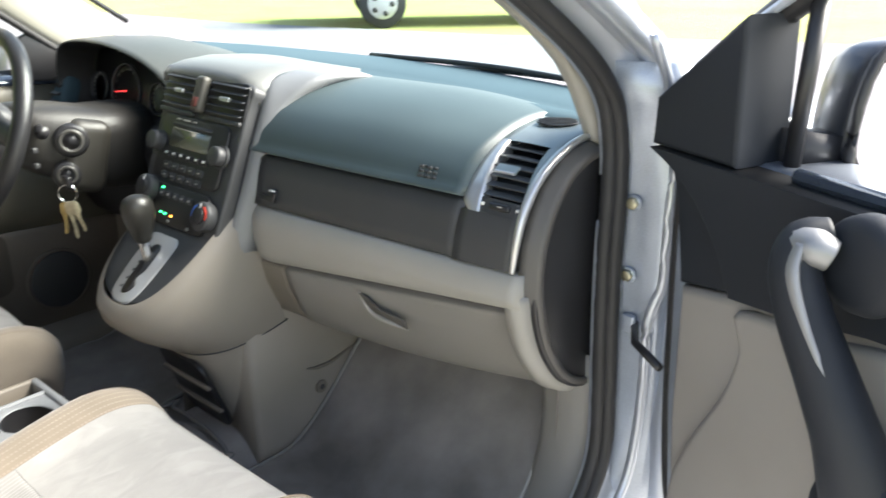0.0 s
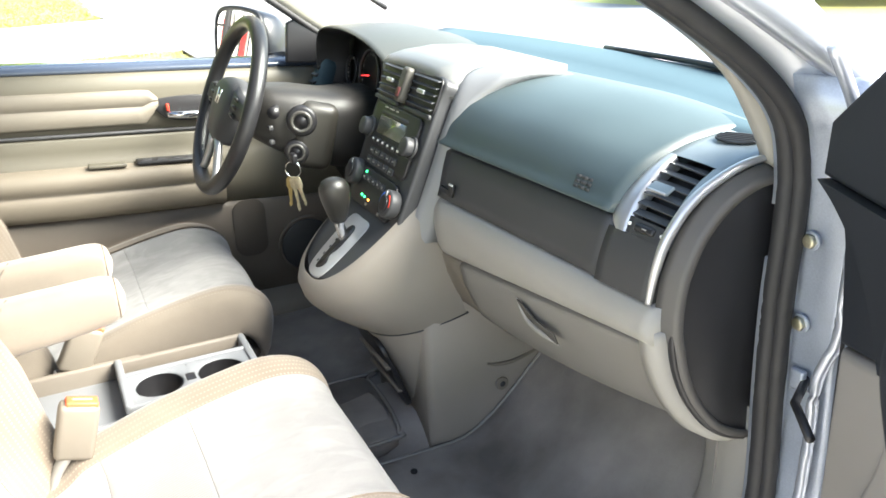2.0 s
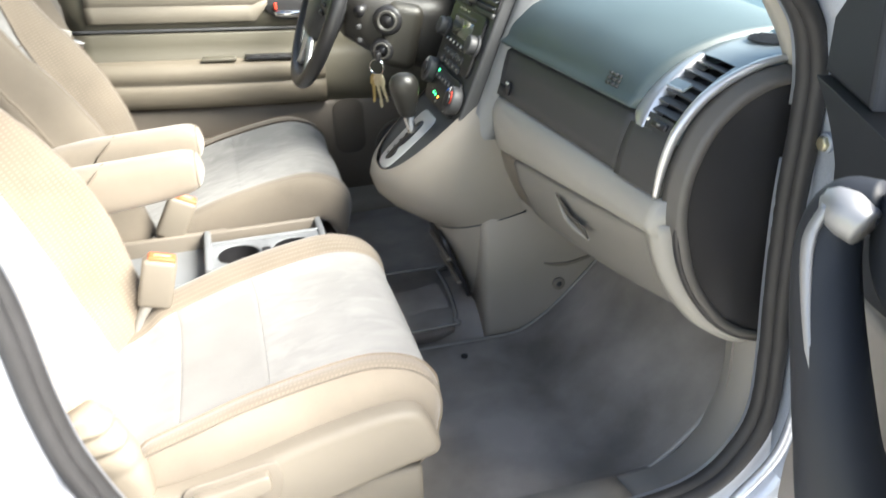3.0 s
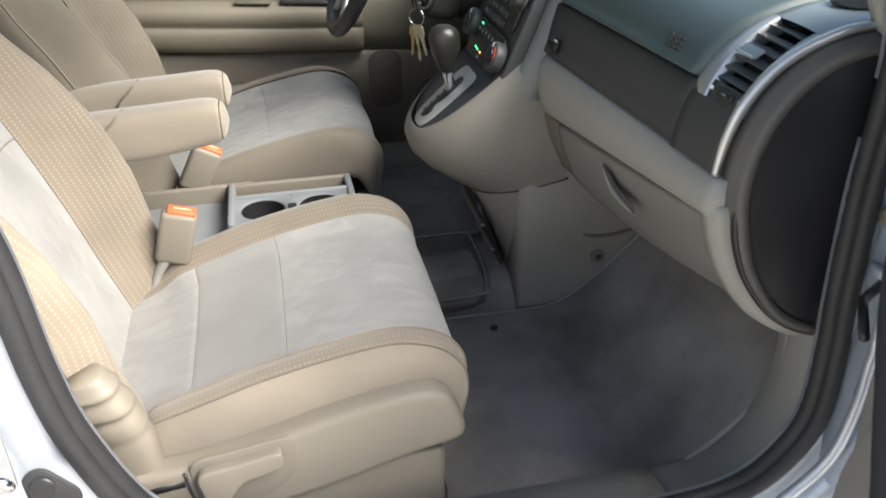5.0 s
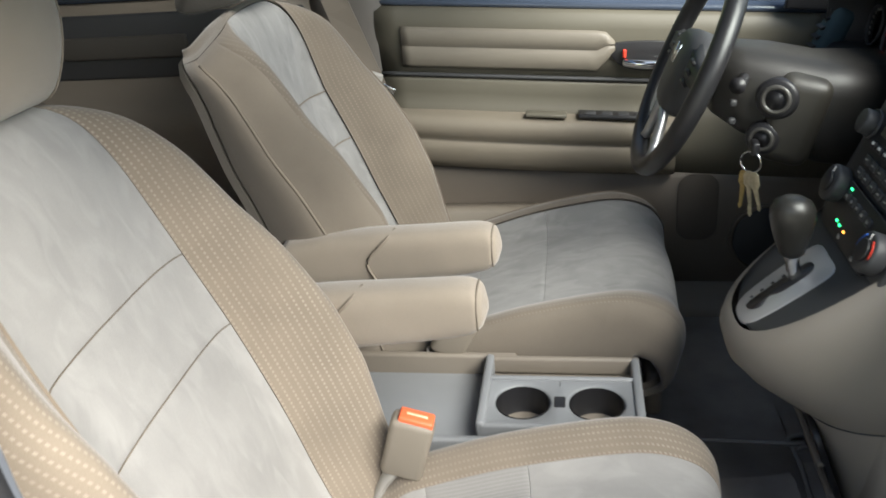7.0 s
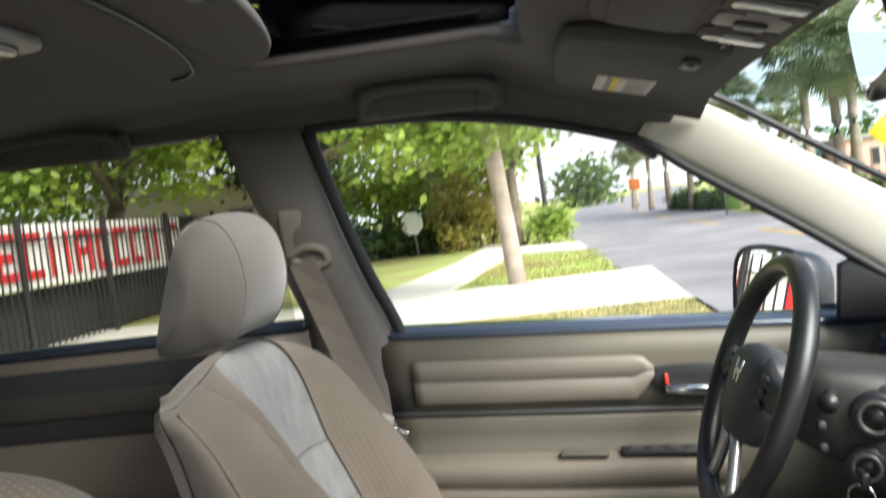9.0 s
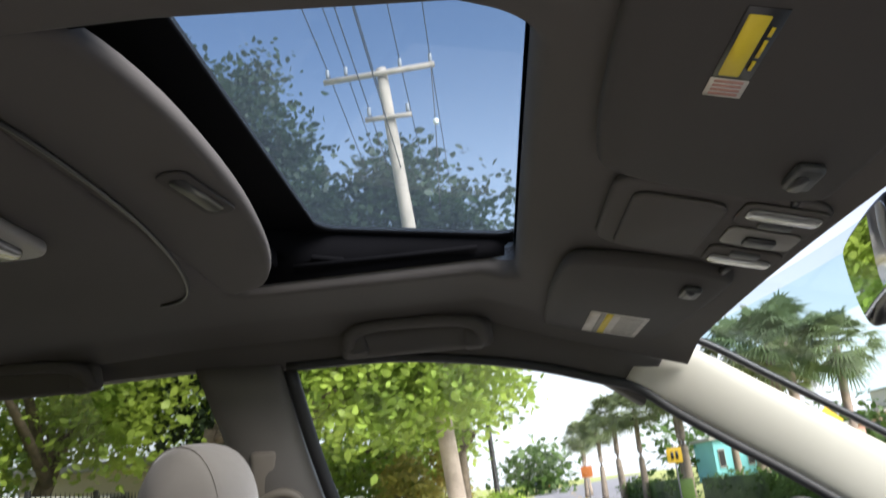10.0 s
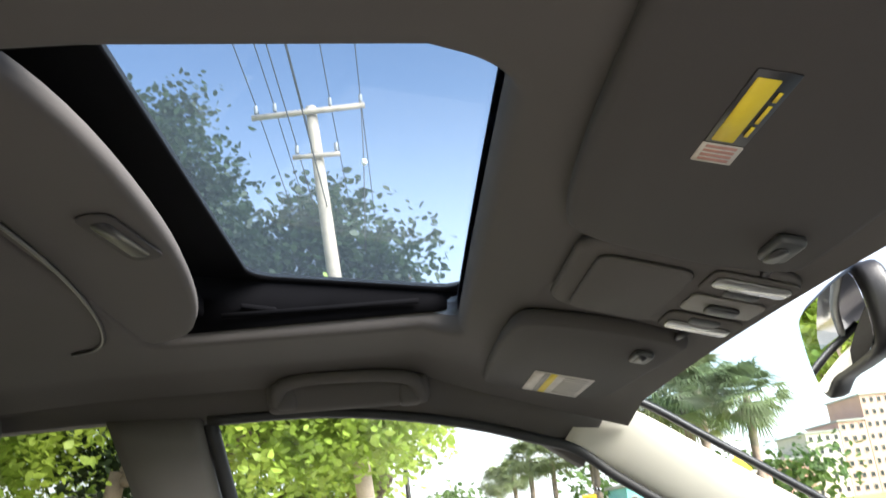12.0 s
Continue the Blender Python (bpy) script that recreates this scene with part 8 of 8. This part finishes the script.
tree((-6.0, 31.0, 0), "dense leafy tree at the back of the lawn", crown(-6.0, 31.0, 1.2, 8.5, 6.0, 3.5, 130, 15), 90, 0.30, LEAF, 15, 0.65, 7, 0.22, 2.0)

tree((-4.6, 12.0, 0), "leafy tree with bright green leaves over the driveway apron", crown(-1.7, 11.9, 2.35, 4.6, 2.6, 1.0, 90, 16, 1.3), 120, 0.15, LEAF, 16, 0.38, 8, 0.14, 2.6, (0.5, 0))


def bush(cx, cy, h, r_, n, material, label, seed, name="bush"):
    t = thing(name, (cx, cy, 0), label, "bush")
    for k in range(4):
        a = k * 1.7 + seed
        part("stem", sweep([(cx, cy, 0), (cx + 0.3 * r_ * math.cos(a), cy + 0.3 * r_ * math.sin(a), h * 0.5)], [0.03, 0.015], 6), BARK, t)
    leaves("foliage", crown(cx, cy, 0.1, h, r_, r_, n, seed), 60, 0.20, material, t, seed, 0.25)
    return t


bush(0.05, 25.6, 1.0, 0.5, 14, LEAF, "low green bush beside the street", 21)
bush(-2.9, 27.0, 2.6, 0.9, 26, LEAFRUST, "tall rusty leaved shrub", 22)
bush(-1.9, 28.5, 3.4, 1.0, 30, LEAFRUST, "tall rusty leaved shrub", 23)
bush(-5.2, 28.6, 1.3, 2.0, 40, LEAFDARK, "dark green clipped shrub", 24)
bush(-3.4, 29.2, 1.2, 1.3, 30, LEAFDARK, "dark green clipped shrub", 25)


def hedge(a, b, h, w, label, seed):
    t = thing("hedge", (*a, 0), label, "hedge")
    r = np.random.RandomState(seed)
    L = math.dist(a, b)
    d = Vector((b[0] - a[0], b[1] - a[1], 0)) / L
    q = Vector((-d.y, d.x, 0))
    part("hedge_core", rbox(((a[0] + b[0]) / 2, (a[1] + b[1]) / 2, h / 2 - 0.05), (L, w * 0.7, h * 0.85), 0.05, m=axes((0, 0, 0), d, q)), LEAFDARK, t)
    cl = [tuple(Vector((a[0], a[1], 0)) + d * r.uniform(0, L) + q * r.uniform(-w / 2, w / 2) + Vector((0, 0, r.uniform(0.1, h)))) for k in range(int(L * 9))]
    leaves("foliage", cl, 22, 0.13, LEAFDARK if seed % 2 else LEAF, t, seed, 0.16)
    return t


hedge((9.6, 24.0), (8.0, 33.0), 0.95, 0.8, "clipped dark green hedge along the street", 31)
hedge((7.6, 35.0), (6.7, 46.0), 0.95, 0.8, "clipped dark green hedge along the street", 33)
hedge((11.8, 18.0), (10.2, 22.5), 1.0, 0.8, "clipped dark green hedge along the street", 35)


def palm_proto(at, H):
    """A fan palm with a pale trunk and drooping fronds."""
    t = thing("palm_tree", (*at, 0), "tall fan palm with pale trunk and drooping fronds", "palm tree", "palms along the street")
    x, y = at
    part("trunk", sweep([(x, y, 0), (x + 0.08, y, H * 0.5), (x + 0.02, y, H)], [0.24, 0.15, 0.13], 10, 12), PALMBARK, t)
    r = np.random.RandomState(5)
    v, f = [], []
    top = np.array((x + 0.02, y, H))
    for k in range(60):
        az = r.uniform(0, 6.283)
        el = r.uniform(-0.9, 1.25)
        L = r.uniform(0.7, 1.0)
        d = np.array((math.cos(az) * math.cos(el), math.sin(az) * math.cos(el), math.sin(el)))
        hub = top + d * L
        side = np.cross(d, (0, 0, 1.0))
        side /= np.linalg.norm(side) + 1e-9
        upv = np.cross(side, d)
        for j in range(13):
            a = (j - 6) / 6 * 1.35
            e = math.cos(a) * d + math.sin(a) * side
            tip = hub + e * r.uniform(0.65, 0.95) + np.array((0, 0, -0.30 * r.uniform(0.6, 1.4)))
            w = 0.045
            i = len(v)
            n_ = -math.sin(a) * d + math.cos(a) * side
            m_ = hub + e * 0.4 + upv * 0.03
            v += [tuple(hub), tuple(m_ + n_ * w), tuple(tip), tuple(m_ - n_ * w)]
            f.append((i, i + 1, i + 2, i + 3))
        i = len(v)
        v += [tuple(top + side * 0.012), tuple(top - side * 0.012), tuple(hub - side * 0.012), tuple(hub + side * 0.012)]
        f.append((i, i + 1, i + 2, i + 3))
    me = bpy.data.meshes.new("crown")
    me.from_pydata(v, [], f)
    me.materials.append(PALMLEAF)
    ob = new("crown", me)
    ob.parent, ob.matrix_parent_inverse = t, t.matrix_basis.inverted()
    return t


pp = palm_proto((9.2, 27.0), 4.8)
for x, y, k, rot in ((8.6, 34.0, 0.95, 40), (7.6, 38.5, 0.85, 100), (7.2, 43.0, 0.9, 200), (6.8, 48.0, 0.8, 300), (11.6, 24.0, 0.9, 150), (10.8, 31.0, 1.1, 250), (9.3, 38.0, 1.0, 20), (13.2, 33.0, 1.25, 80), (6.5, 55.0, 0.8, 10), (7.4, 62.0, 0.9, 170), (15.3, 39.5, 1.12, 33), (13.4, 44.0, 0.98, 120)):
    copy_thing(pp, Matrix.Translation((x - 0.8, y + 1.5, 0)) @ Matrix.Rotation(radians(rot), 4, "Z")).scale = (k, k, k)
far = thing("far_woods", (0, 100, 0), "distant tree line along the street", "tree line", kind="stuff")
cl = []
rr = np.random.RandomState(44)
for x0, x1, y, h, n in ((-60, -4, 60, 9, 90), (1.5, 7, 95, 6, 30), (14, 34, 70, 6, 50), (80, 160, 90, 9, 90), (20, 160, -60, 10, 120), (-160, -60, 60, 12, 90), (-120, 160, -90, 13, 160)):
    for k in range(n):
        x = rr.uniform(x0, x1)
        hh = h * (0.55 + 0.45 * noise.noise(Vector((x * 0.15, y, 0))) + 0.2)
        cl.append((x, y + rr.uniform(-3, 3), rr.uniform(0.3, max(1, hh))))
leaves("far_foliage", cl, 36, 0.75, LEAFDARK, far, 45, 1.2)

# ---------------------------------------------------------------- fence with banner
FENCEM = M("black_painted_steel", (0.02, 0.02, 0.022), 0.45, var=0.15, scale=6, fine=200)
fence = thing("picket_fence", (-7.5, 11.0, 0), "black steel picket fence with pointed pickets", "fence")
for z in (0.22, 1.72):
    part("rail", rbox((-7.5, 9.2, z), (0.035, 17.0, 0.035), 0.004), FENCEM, fence)
for y in np.arange(1.0, 18.0, 2.4):
    part("post", rbox((-7.5, y, 1.03), (0.075, 0.075, 2.06), 0.006), FENCEM, fence)
pm0 = None
for k, y in enumerate(np.arange(0.8, 17.6, 0.165)):
    if pm0 is None:
        bm = bmesh.new()
        loft([[(a * 0.011, b * 0.011, z) for a, b in ((1, 1), (-1, 1), (-1, -1), (1, -1))] for z in (0.08, 1.90)] + [[(a * 0.002, b * 0.002, 2.02) for a, b in ((1, 1), (-1, 1), (-1, -1), (1, -1))]], True, True, bm)
        pm0 = part("picket", bm, FENCEM, fence, smooth=False)
        pm0.matrix_parent_inverse = fence.matrix_basis.inverted()
        pm0.location = (-7.47, y, 0)
    else:
        ob = new("picket", pm0.data)
        ob.parent, ob.matrix_parent_inverse = fence, fence.matrix_basis.inverted()
        ob.location = (-7.47, y, 0)
BANNERW = M("white_vinyl_banner", (0.78, 0.76, 0.74), 0.6, var=0.05, scale=2, fine=60)
BANNERR = M("red_banner_print", (0.65, 0.03, 0.03), 0.6, var=0.06, scale=2, fine=60)
bn = thing("banner", (-7.58, 10.5, 1.5), "white banner with red bars of lettering on the fence", "banner")
rows = [[(-7.60 + 0.02 * math.sin(y * 2.1), y, z) for z in (1.00, 1.32, 1.64, 1.96)] for y in np.linspace(6.0, 16.2, 60)]
part("sheet", loft(rows, False), BANNERW, bn)
y = 6.25
rr = np.random.RandomState(8)
while y < 15.8:
    w = rr.uniform(0.46, 0.58)
    kind_ = rr.randint(4)
    strokes = [(0.0, 0.13, 0.0, 0.70)] + ([(w - 0.13, 0.13, 0.0, 0.70)] if kind_ in (0, 1) else [])
    strokes += [(w * 0.40, w * 0.75, 0.285, 0.13)] if kind_ in (1, 2, 3) else []
    strokes += [(w * 0.40, w * 0.75, -0.285, 0.13)] if kind_ in (2, 3) else []
    strokes += [(w * 0.35, w * 0.6, 0.0, 0.13)] if kind_ in (1, 3) else []
    for off, sw_, dz, hh in strokes:
        part("letter_bar", rbox((-7.575 + 0.02 * math.sin(y * 2.1) + 0.0004 * len(bn.children), y + off, 1.48 + dz), (0.006, sw_, hh), 0, 1), BANNERR, bn, smooth=False)
    y += w + rr.choice((0.14, 0.14, 0.14, 0.42))
# dark band low behind the fence, built as a wall
low = thing("low_wall", (-8.0, 10, 0), "low dark wall behind the picket fence", "wall", kind="structure")
part("wall_body", rbox((-8.05, 9.5, 0.47), (0.15, 17, 0.96), 0.02), M("dark_low_wall", (0.035, 0.036, 0.034), 0.8, var=0.2, scale=1.5, fine=40), low)

# ---------------------------------------------------------------- utility pole with wires
WOOD = M("weathered_pole_wood", (0.42, 0.345, 0.28), 0.85, var=0.18, scale=3, fine=50, bump=0.6, dist=0.006)
WIRE = M("black_wire", (0.02, 0.02, 0.022), 0.6)
INSUL = M("grey_insulator", (0.22, 0.22, 0.24), 0.35)
up = thing("utility_pole", (-0.48, 13.2, 0), "leaning pale wooden utility pole with cross arms", "utility pole")
part("pole_shaft", sweep([(-0.48, 13.2, -0.1), (-0.83, 13.2, 4.6), (-1.145, 13.2, 8.90)], [0.155, 0.13, 0.10], 14, 16), WOOD, up)
for x0, z0, x1, z1, th in ((-2.2, 8.70, -0.15, 8.80, 0.10), (-1.5, 7.86, -0.66, 7.87, 0.08)):
    part("cross_arm", sweep([(x0, 13.06, z0), (x1, 13.06, z1)], th * 0.6, 4), WOOD, up)
for x, z in ((-2.12, 8.78), (-1.78, 8.80), (-0.78, 8.84), (-0.22, 8.86), (-1.42, 7.93), (-0.72, 7.93)):
    part("insulator", disc(Matrix.Translation((x, 13.06, z)), 0.035, 0.16, 10, 0.01), INSUL, up, "grey insulator")
part("street_lamp_bulb", disc(Matrix.Translation((-0.24, 13.06, 7.62)), 0.05, 0.10, 12, 0.02), WHITE, up, "small white fitting")
part("drop_cable", sweep([(-0.22, 13.05, 8.8), (-0.25, 13.05, 7.7), (-0.34, 13.08, 6.0)], 0.010, 5, 10), WIRE, up, "thin drop cable")
for (x, z) in ((-2.12, 8.96), (-1.80, 8.98), (-1.30, 8.98), (-0.78, 9.0), (-0.22, 9.02), (-1.42, 8.10), (-0.95, 6.9)):
    w = thing("overhead_wire", (x, 13.06, z), "black overhead wire strung along the street", "wire", "wires on the pole")
    pts = [(x - 0.010 * (y - 13) if y < 13 else x, y, z + 0.0022 * abs(y - 13.06) * (abs(y - 13.06) - 40) * 0.5) for y in np.linspace(-27, 53, 41)]
    part("cable", sweep(pts, 0.010, 5), WIRE, w)
sp2 = thing("street_pole", (0.05, 29.0, 0), "thin dark street lighting pole", "street pole")
part("shaft", sweep([(0.05, 29, 0), (-0.05, 29, 4), (-0.15, 29, 8)], [0.10, 0.08, 0.06], 10, 8), FENCEM, sp2)


# ---------------------------------------------------------------- signs
def post_sign(at, z, shape, material, label, h, mark=None, back=False, lean=0.0):
    t = thing("road_sign", (*at, 0), label, "road sign")
    x, y = at
    part("post", sweep([(x, y + 0.03, 0), (x + lean, y + 0.03, z + 0.4)], 0.03, 6), INSUL, t)
    m = axes((x + lean, y, z), (1, -0.1, 0), (0, 0, 1))
    m = m if m.to_3x3().col[2].y < 0 else m @ Matrix.Diagonal((1, 1, -1, 1))
    pl_ = part("plate", prism(shape, m, 0.006, 0.001), material, t)
    if mark:
        for (cx, cy, w, hh) in mark:
            part("symbol_bar", prism([(cx - w, cy - hh), (cx + w, cy - hh), (cx + w, cy + hh), (cx - w, cy + hh)], m @ Matrix.Translation((0, 0, 0.006)), 0.002), BLACK, pl_, "black symbol bar")
    return t


SIGNY = M("yellow_sign_face", (0.80, 0.50, 0.02), 0.5, var=0.04, scale=3)
SIGNW = M("pale_sign_back", (0.86, 0.86, 0.84), 0.5, var=0.05, scale=3)
post_sign((-4.3, 26.9), 1.12, [(0.40 * math.cos(radians(22.5 + 45 * k)), 0.40 * math.sin(radians(22.5 + 45 * k))) for k in range(8)], SIGNW, "pale eight-sided back of a road sign", 1.1, lean=-0.1)
post_sign((11.75, 30.0), 2.28, [(0.52, 0), (0, 0.52), (-0.52, 0), (0, -0.52)], SIGNY, "yellow diamond warning sign on a post", 2.3)
post_sign((6.3, 30.0), 1.72, rounded(0.52, 0.52, 0.05), SIGNY, "yellow square warning sign with two dark bars", 1.7, ((-0.08, 0, 0.05, 0.13), (0.08, 0, 0.05, 0.13)))
post_sign((4.9, 47.0), 1.6, rounded(0.6, 0.6, 0.05), M("orange_sign_face", (0.7, 0.2, 0.03), 0.5), "small orange sign far down the street", 1.7)


# ---------------------------------------------------------------- vehicles and buildings, far off
def vehicle(m, label, category, paint, kind, L=4.5, Wd=1.8, H=1.45):
    """A parked car or pickup: local x to its front."""
    v = thing("pickup_truck" if kind == "pickup" else "car", m.translation, label, category)

    def T(p):
        return tuple(m @ Vector(p))
    h = L / 2
    if kind == "pickup":
        prof = [(-h, 0.45), (-h, 1.0), (-0.25, 1.02), (-0.15, 1.65), (0.0, 1.75), (0.75, 1.75), (1.15, 1.12), (h - 0.1, 1.02), (h, 0.85), (h, 0.42)]
    else:
        prof = [(-h, 0.4), (-h, 0.85), (-h + 0.15, 0.98), (-h + 0.45, H - 0.08), (-h + 0.8, H), (0.35, H), (1.0, 0.98), (h - 0.15, 0.85), (h, 0.65), (h, 0.36)]
    rows = []
    for y, k in ((-Wd / 2, 0.94), (-Wd / 2 + 0.06, 1.0), (0, 1.0), (Wd / 2 - 0.06, 1.0), (Wd / 2, 0.94)):
        rows.append([T((x * (0.985 if k < 1 else 1), y, 0.36 + (z - 0.36) * k)) for x, z in prof])
    part("body", loft(rows, True, True), paint, v, smooth=False)
    for s in (-1, 1):
        gx = [(-0.05, 1.12), (0.02, 1.62), (0.70, 1.62), (1.0, 1.15)] if kind == "pickup" else [(-h + 0.6, 1.0), (-h + 0.75, H - 0.1), (0.3, H - 0.1), (0.8, 1.0)]
        mm = m @ Matrix(((1, 0, 0, 0), (0, 0, s, s * (Wd / 2 - 0.035)), (0, 1, 0, 0), (0, 0, 0, 1)))
        part("side_window", prism(gx, mm, 0.03), M("dark_car_glass", (0.02, 0.025, 0.03), 0.1) if s < 0 else BLACK, v, "dark window", smooth=False)
        for wx in (-h * 0.62, h * 0.62):
            r = 0.37 if kind == "pickup" else 0.31
            wm = m @ Matrix(((1, 0, 0, wx), (0, 0, s, s * (Wd / 2 - 0.20)), (0, 1, 0, r), (0, 0, 0, 1)))
            ty = part("wheel", disc(wm, r, 0.22, 32, 0.03), RUBBER, v, "black tyre")
            part("rim", disc(wm @ Matrix.Translation((0, 0, 0.215)), r * 0.62, 0.012, 24, 0.004), SILVER, ty, "silver wheel rim")
            for q in range(5):
                a = 2 * math.pi * q / 5
                part("rim_hole", disc(wm @ Matrix.Translation((r * 0.4 * math.cos(a), r * 0.4 * math.sin(a), 0.224)), r * 0.12, 0.006, 10), BLACK, ty, "dark rim opening")
    part("rear_window", rbox(T((-0.22, 0, 1.35)) if kind == "pickup" else T((-h + 0.33, 0, H - 0.28)), (0.06, Wd * 0.75, 0.34), 0.02, m=m.to_3x3().to_4x4()), BLACK, v, "dark rear window")
    for s in (-1, 1):
        part("tail_lamp", rbox(T((-h, s * (Wd / 2 - 0.15), 0.82)), (0.05, 0.16, 0.16), 0.02, m=m.to_3x3().to_4x4()), RED, v, "red tail lamp")
        part("head_lamp", rbox(T((h - 0.03, s * (Wd / 2 - 0.22), 0.74)), (0.06, 0.26, 0.12), 0.02, m=m.to_3x3().to_4x4()), CLEAR, v, "clear head lamp")
    return v


vehicle(Matrix.Translation((11.3, 8.0, 0)) @ Matrix.Rotation(radians(-40), 4, "Z"), "white pickup truck parked on the far grass", "pickup truck", M("white_truck_paint", (0.75, 0.76, 0.77), 0.25, var=0.03, coat=0.6), "pickup", 5.6, 1.9)
vehicle(Matrix.Translation((5.2, 105.0, 0.02)) @ Matrix.Rotation(radians(88), 4, "Z"), "dark car far down the street", "car", M("dark_car_paint", (0.03, 0.035, 0.045), 0.3, coat=0.5), "car", 4.4, 1.8, 1.7)
vehicle(Matrix.Translation((-7.5, 30.0, 0)) @ Matrix.Rotation(radians(20), 4, "Z"), "pale blue car parked beyond the lawn", "car", M("pale_blue_paint", (0.35, 0.50, 0.62), 0.3, coat=0.5), "car")


def building(x0, x1, y0, y1, h, wall, label, storeys, cols, name="house", roof=None):
    b = thing(name, ((x0 + x1) / 2, y0, 0), label, "building")
    part("wall", rbox(((x0 + x1) / 2, (y0 + y1) / 2, h / 2), (x1 - x0, y1 - y0, h), 0), wall, b, smooth=False)
    part("roof", rbox(((x0 + x1) / 2, (y0 + y1) / 2, h + 0.1), (x1 - x0 + 0.5, y1 - y0 + 0.5, 0.25), 0.03), roof or GREYLT, b, "flat roof edge", smooth=False)
    for r in range(storeys):
        for c in range(cols):
            cx = x0 + (c + 0.5) * (x1 - x0) / cols
            cz = (r + 0.55) * h / storeys
            w = part("window", rbox((cx, y0 - 0.02, cz), ((x1 - x0) / cols * 0.45, 0.10, h / storeys * 0.45), 0), GREYLT, b, "window", smooth=False)
            part("pane", rbox((cx, y0 - 0.07, cz), ((x1 - x0) / cols * 0.38, 0.02, h / storeys * 0.38), 0), BLACK, w, "dark pane", smooth=False)
    return b


PINK = M("pink_render", (0.62, 0.36, 0.30), 0.85, var=0.06, scale=0.3, fine=10)
PALEP = M("pale_pink_render", (0.66, 0.56, 0.50), 0.85, var=0.06, scale=0.3, fine=10)
TEAL = M("teal_render", (0.20, 0.50, 0.52), 0.85, var=0.06, scale=0.3, fine=10)
OCHRE = M("pale_ochre_render", (0.60, 0.52, 0.36), 0.85, var=0.06, scale=0.5, fine=20)
building(15.5, 19.5, 62, 68, 2.9, TEAL, "low teal house behind the palms", 1, 4)
building(19.8, 24.6, 58, 66, 2.8, PINK, "low pink house behind the hedge", 1, 4)
building(-13.0, -7.6, 22.5, 28, 2.9, OCHRE, "low ochre house behind the fence", 1, 3)
for x0, x1, h, m, n, st in ((52.0, 55.5, 5.6, PINK, 3, 3), (55.6, 60.5, 8.8, PALEP, 4, 5), (60.6, 64.5, 10.0, PINK, 3, 6), (64.6, 69.0, 13.4, PINK, 4, 8), (69.1, 76.0, 13.0, PALEP, 6, 8)):
    building(x0, x1, 118, 128, h, m, "pink apartment block in the distance", st, n, "apartment_building")

# bonnet and wiper in front of the windscreen
hd_ = thing("bonnet", (1.6, 0, 1.0), "silver blue car bonnet with a wiper", "car bonnet", kind="structure")
rows = [[(x, y, z - 0.05 * (y / 0.7) ** 2) for y in np.linspace(-0.78, 0.78, 12)] for x, z in ((1.27, 1.085), (1.5, 1.06), (1.9, 0.99), (2.15, 0.90), (2.22, 0.70))]
part("bonnet_skin", loft(rows, False), PAINT, hd_)
part("cowl", rbox((1.25, 0, 1.09), (0.10, 1.40, 0.05), 0.015), BLACK, hd_, "black cowl panel")
part("wiper_arm", sweep([(1.245, -0.05, 1.135), (1.20, -0.25, 1.158), (1.165, -0.50, 1.165)], [0.010, 0.007, 0.005], 6, 14), BLACK, hd_, "black wiper arm")
part("wiper_blade", sweep([(1.215, 0.12, 1.155), (1.19, -0.25, 1.166), (1.14, -0.55, 1.166)], 0.006, 6, 14), BLACK, hd_, "black wiper blade")
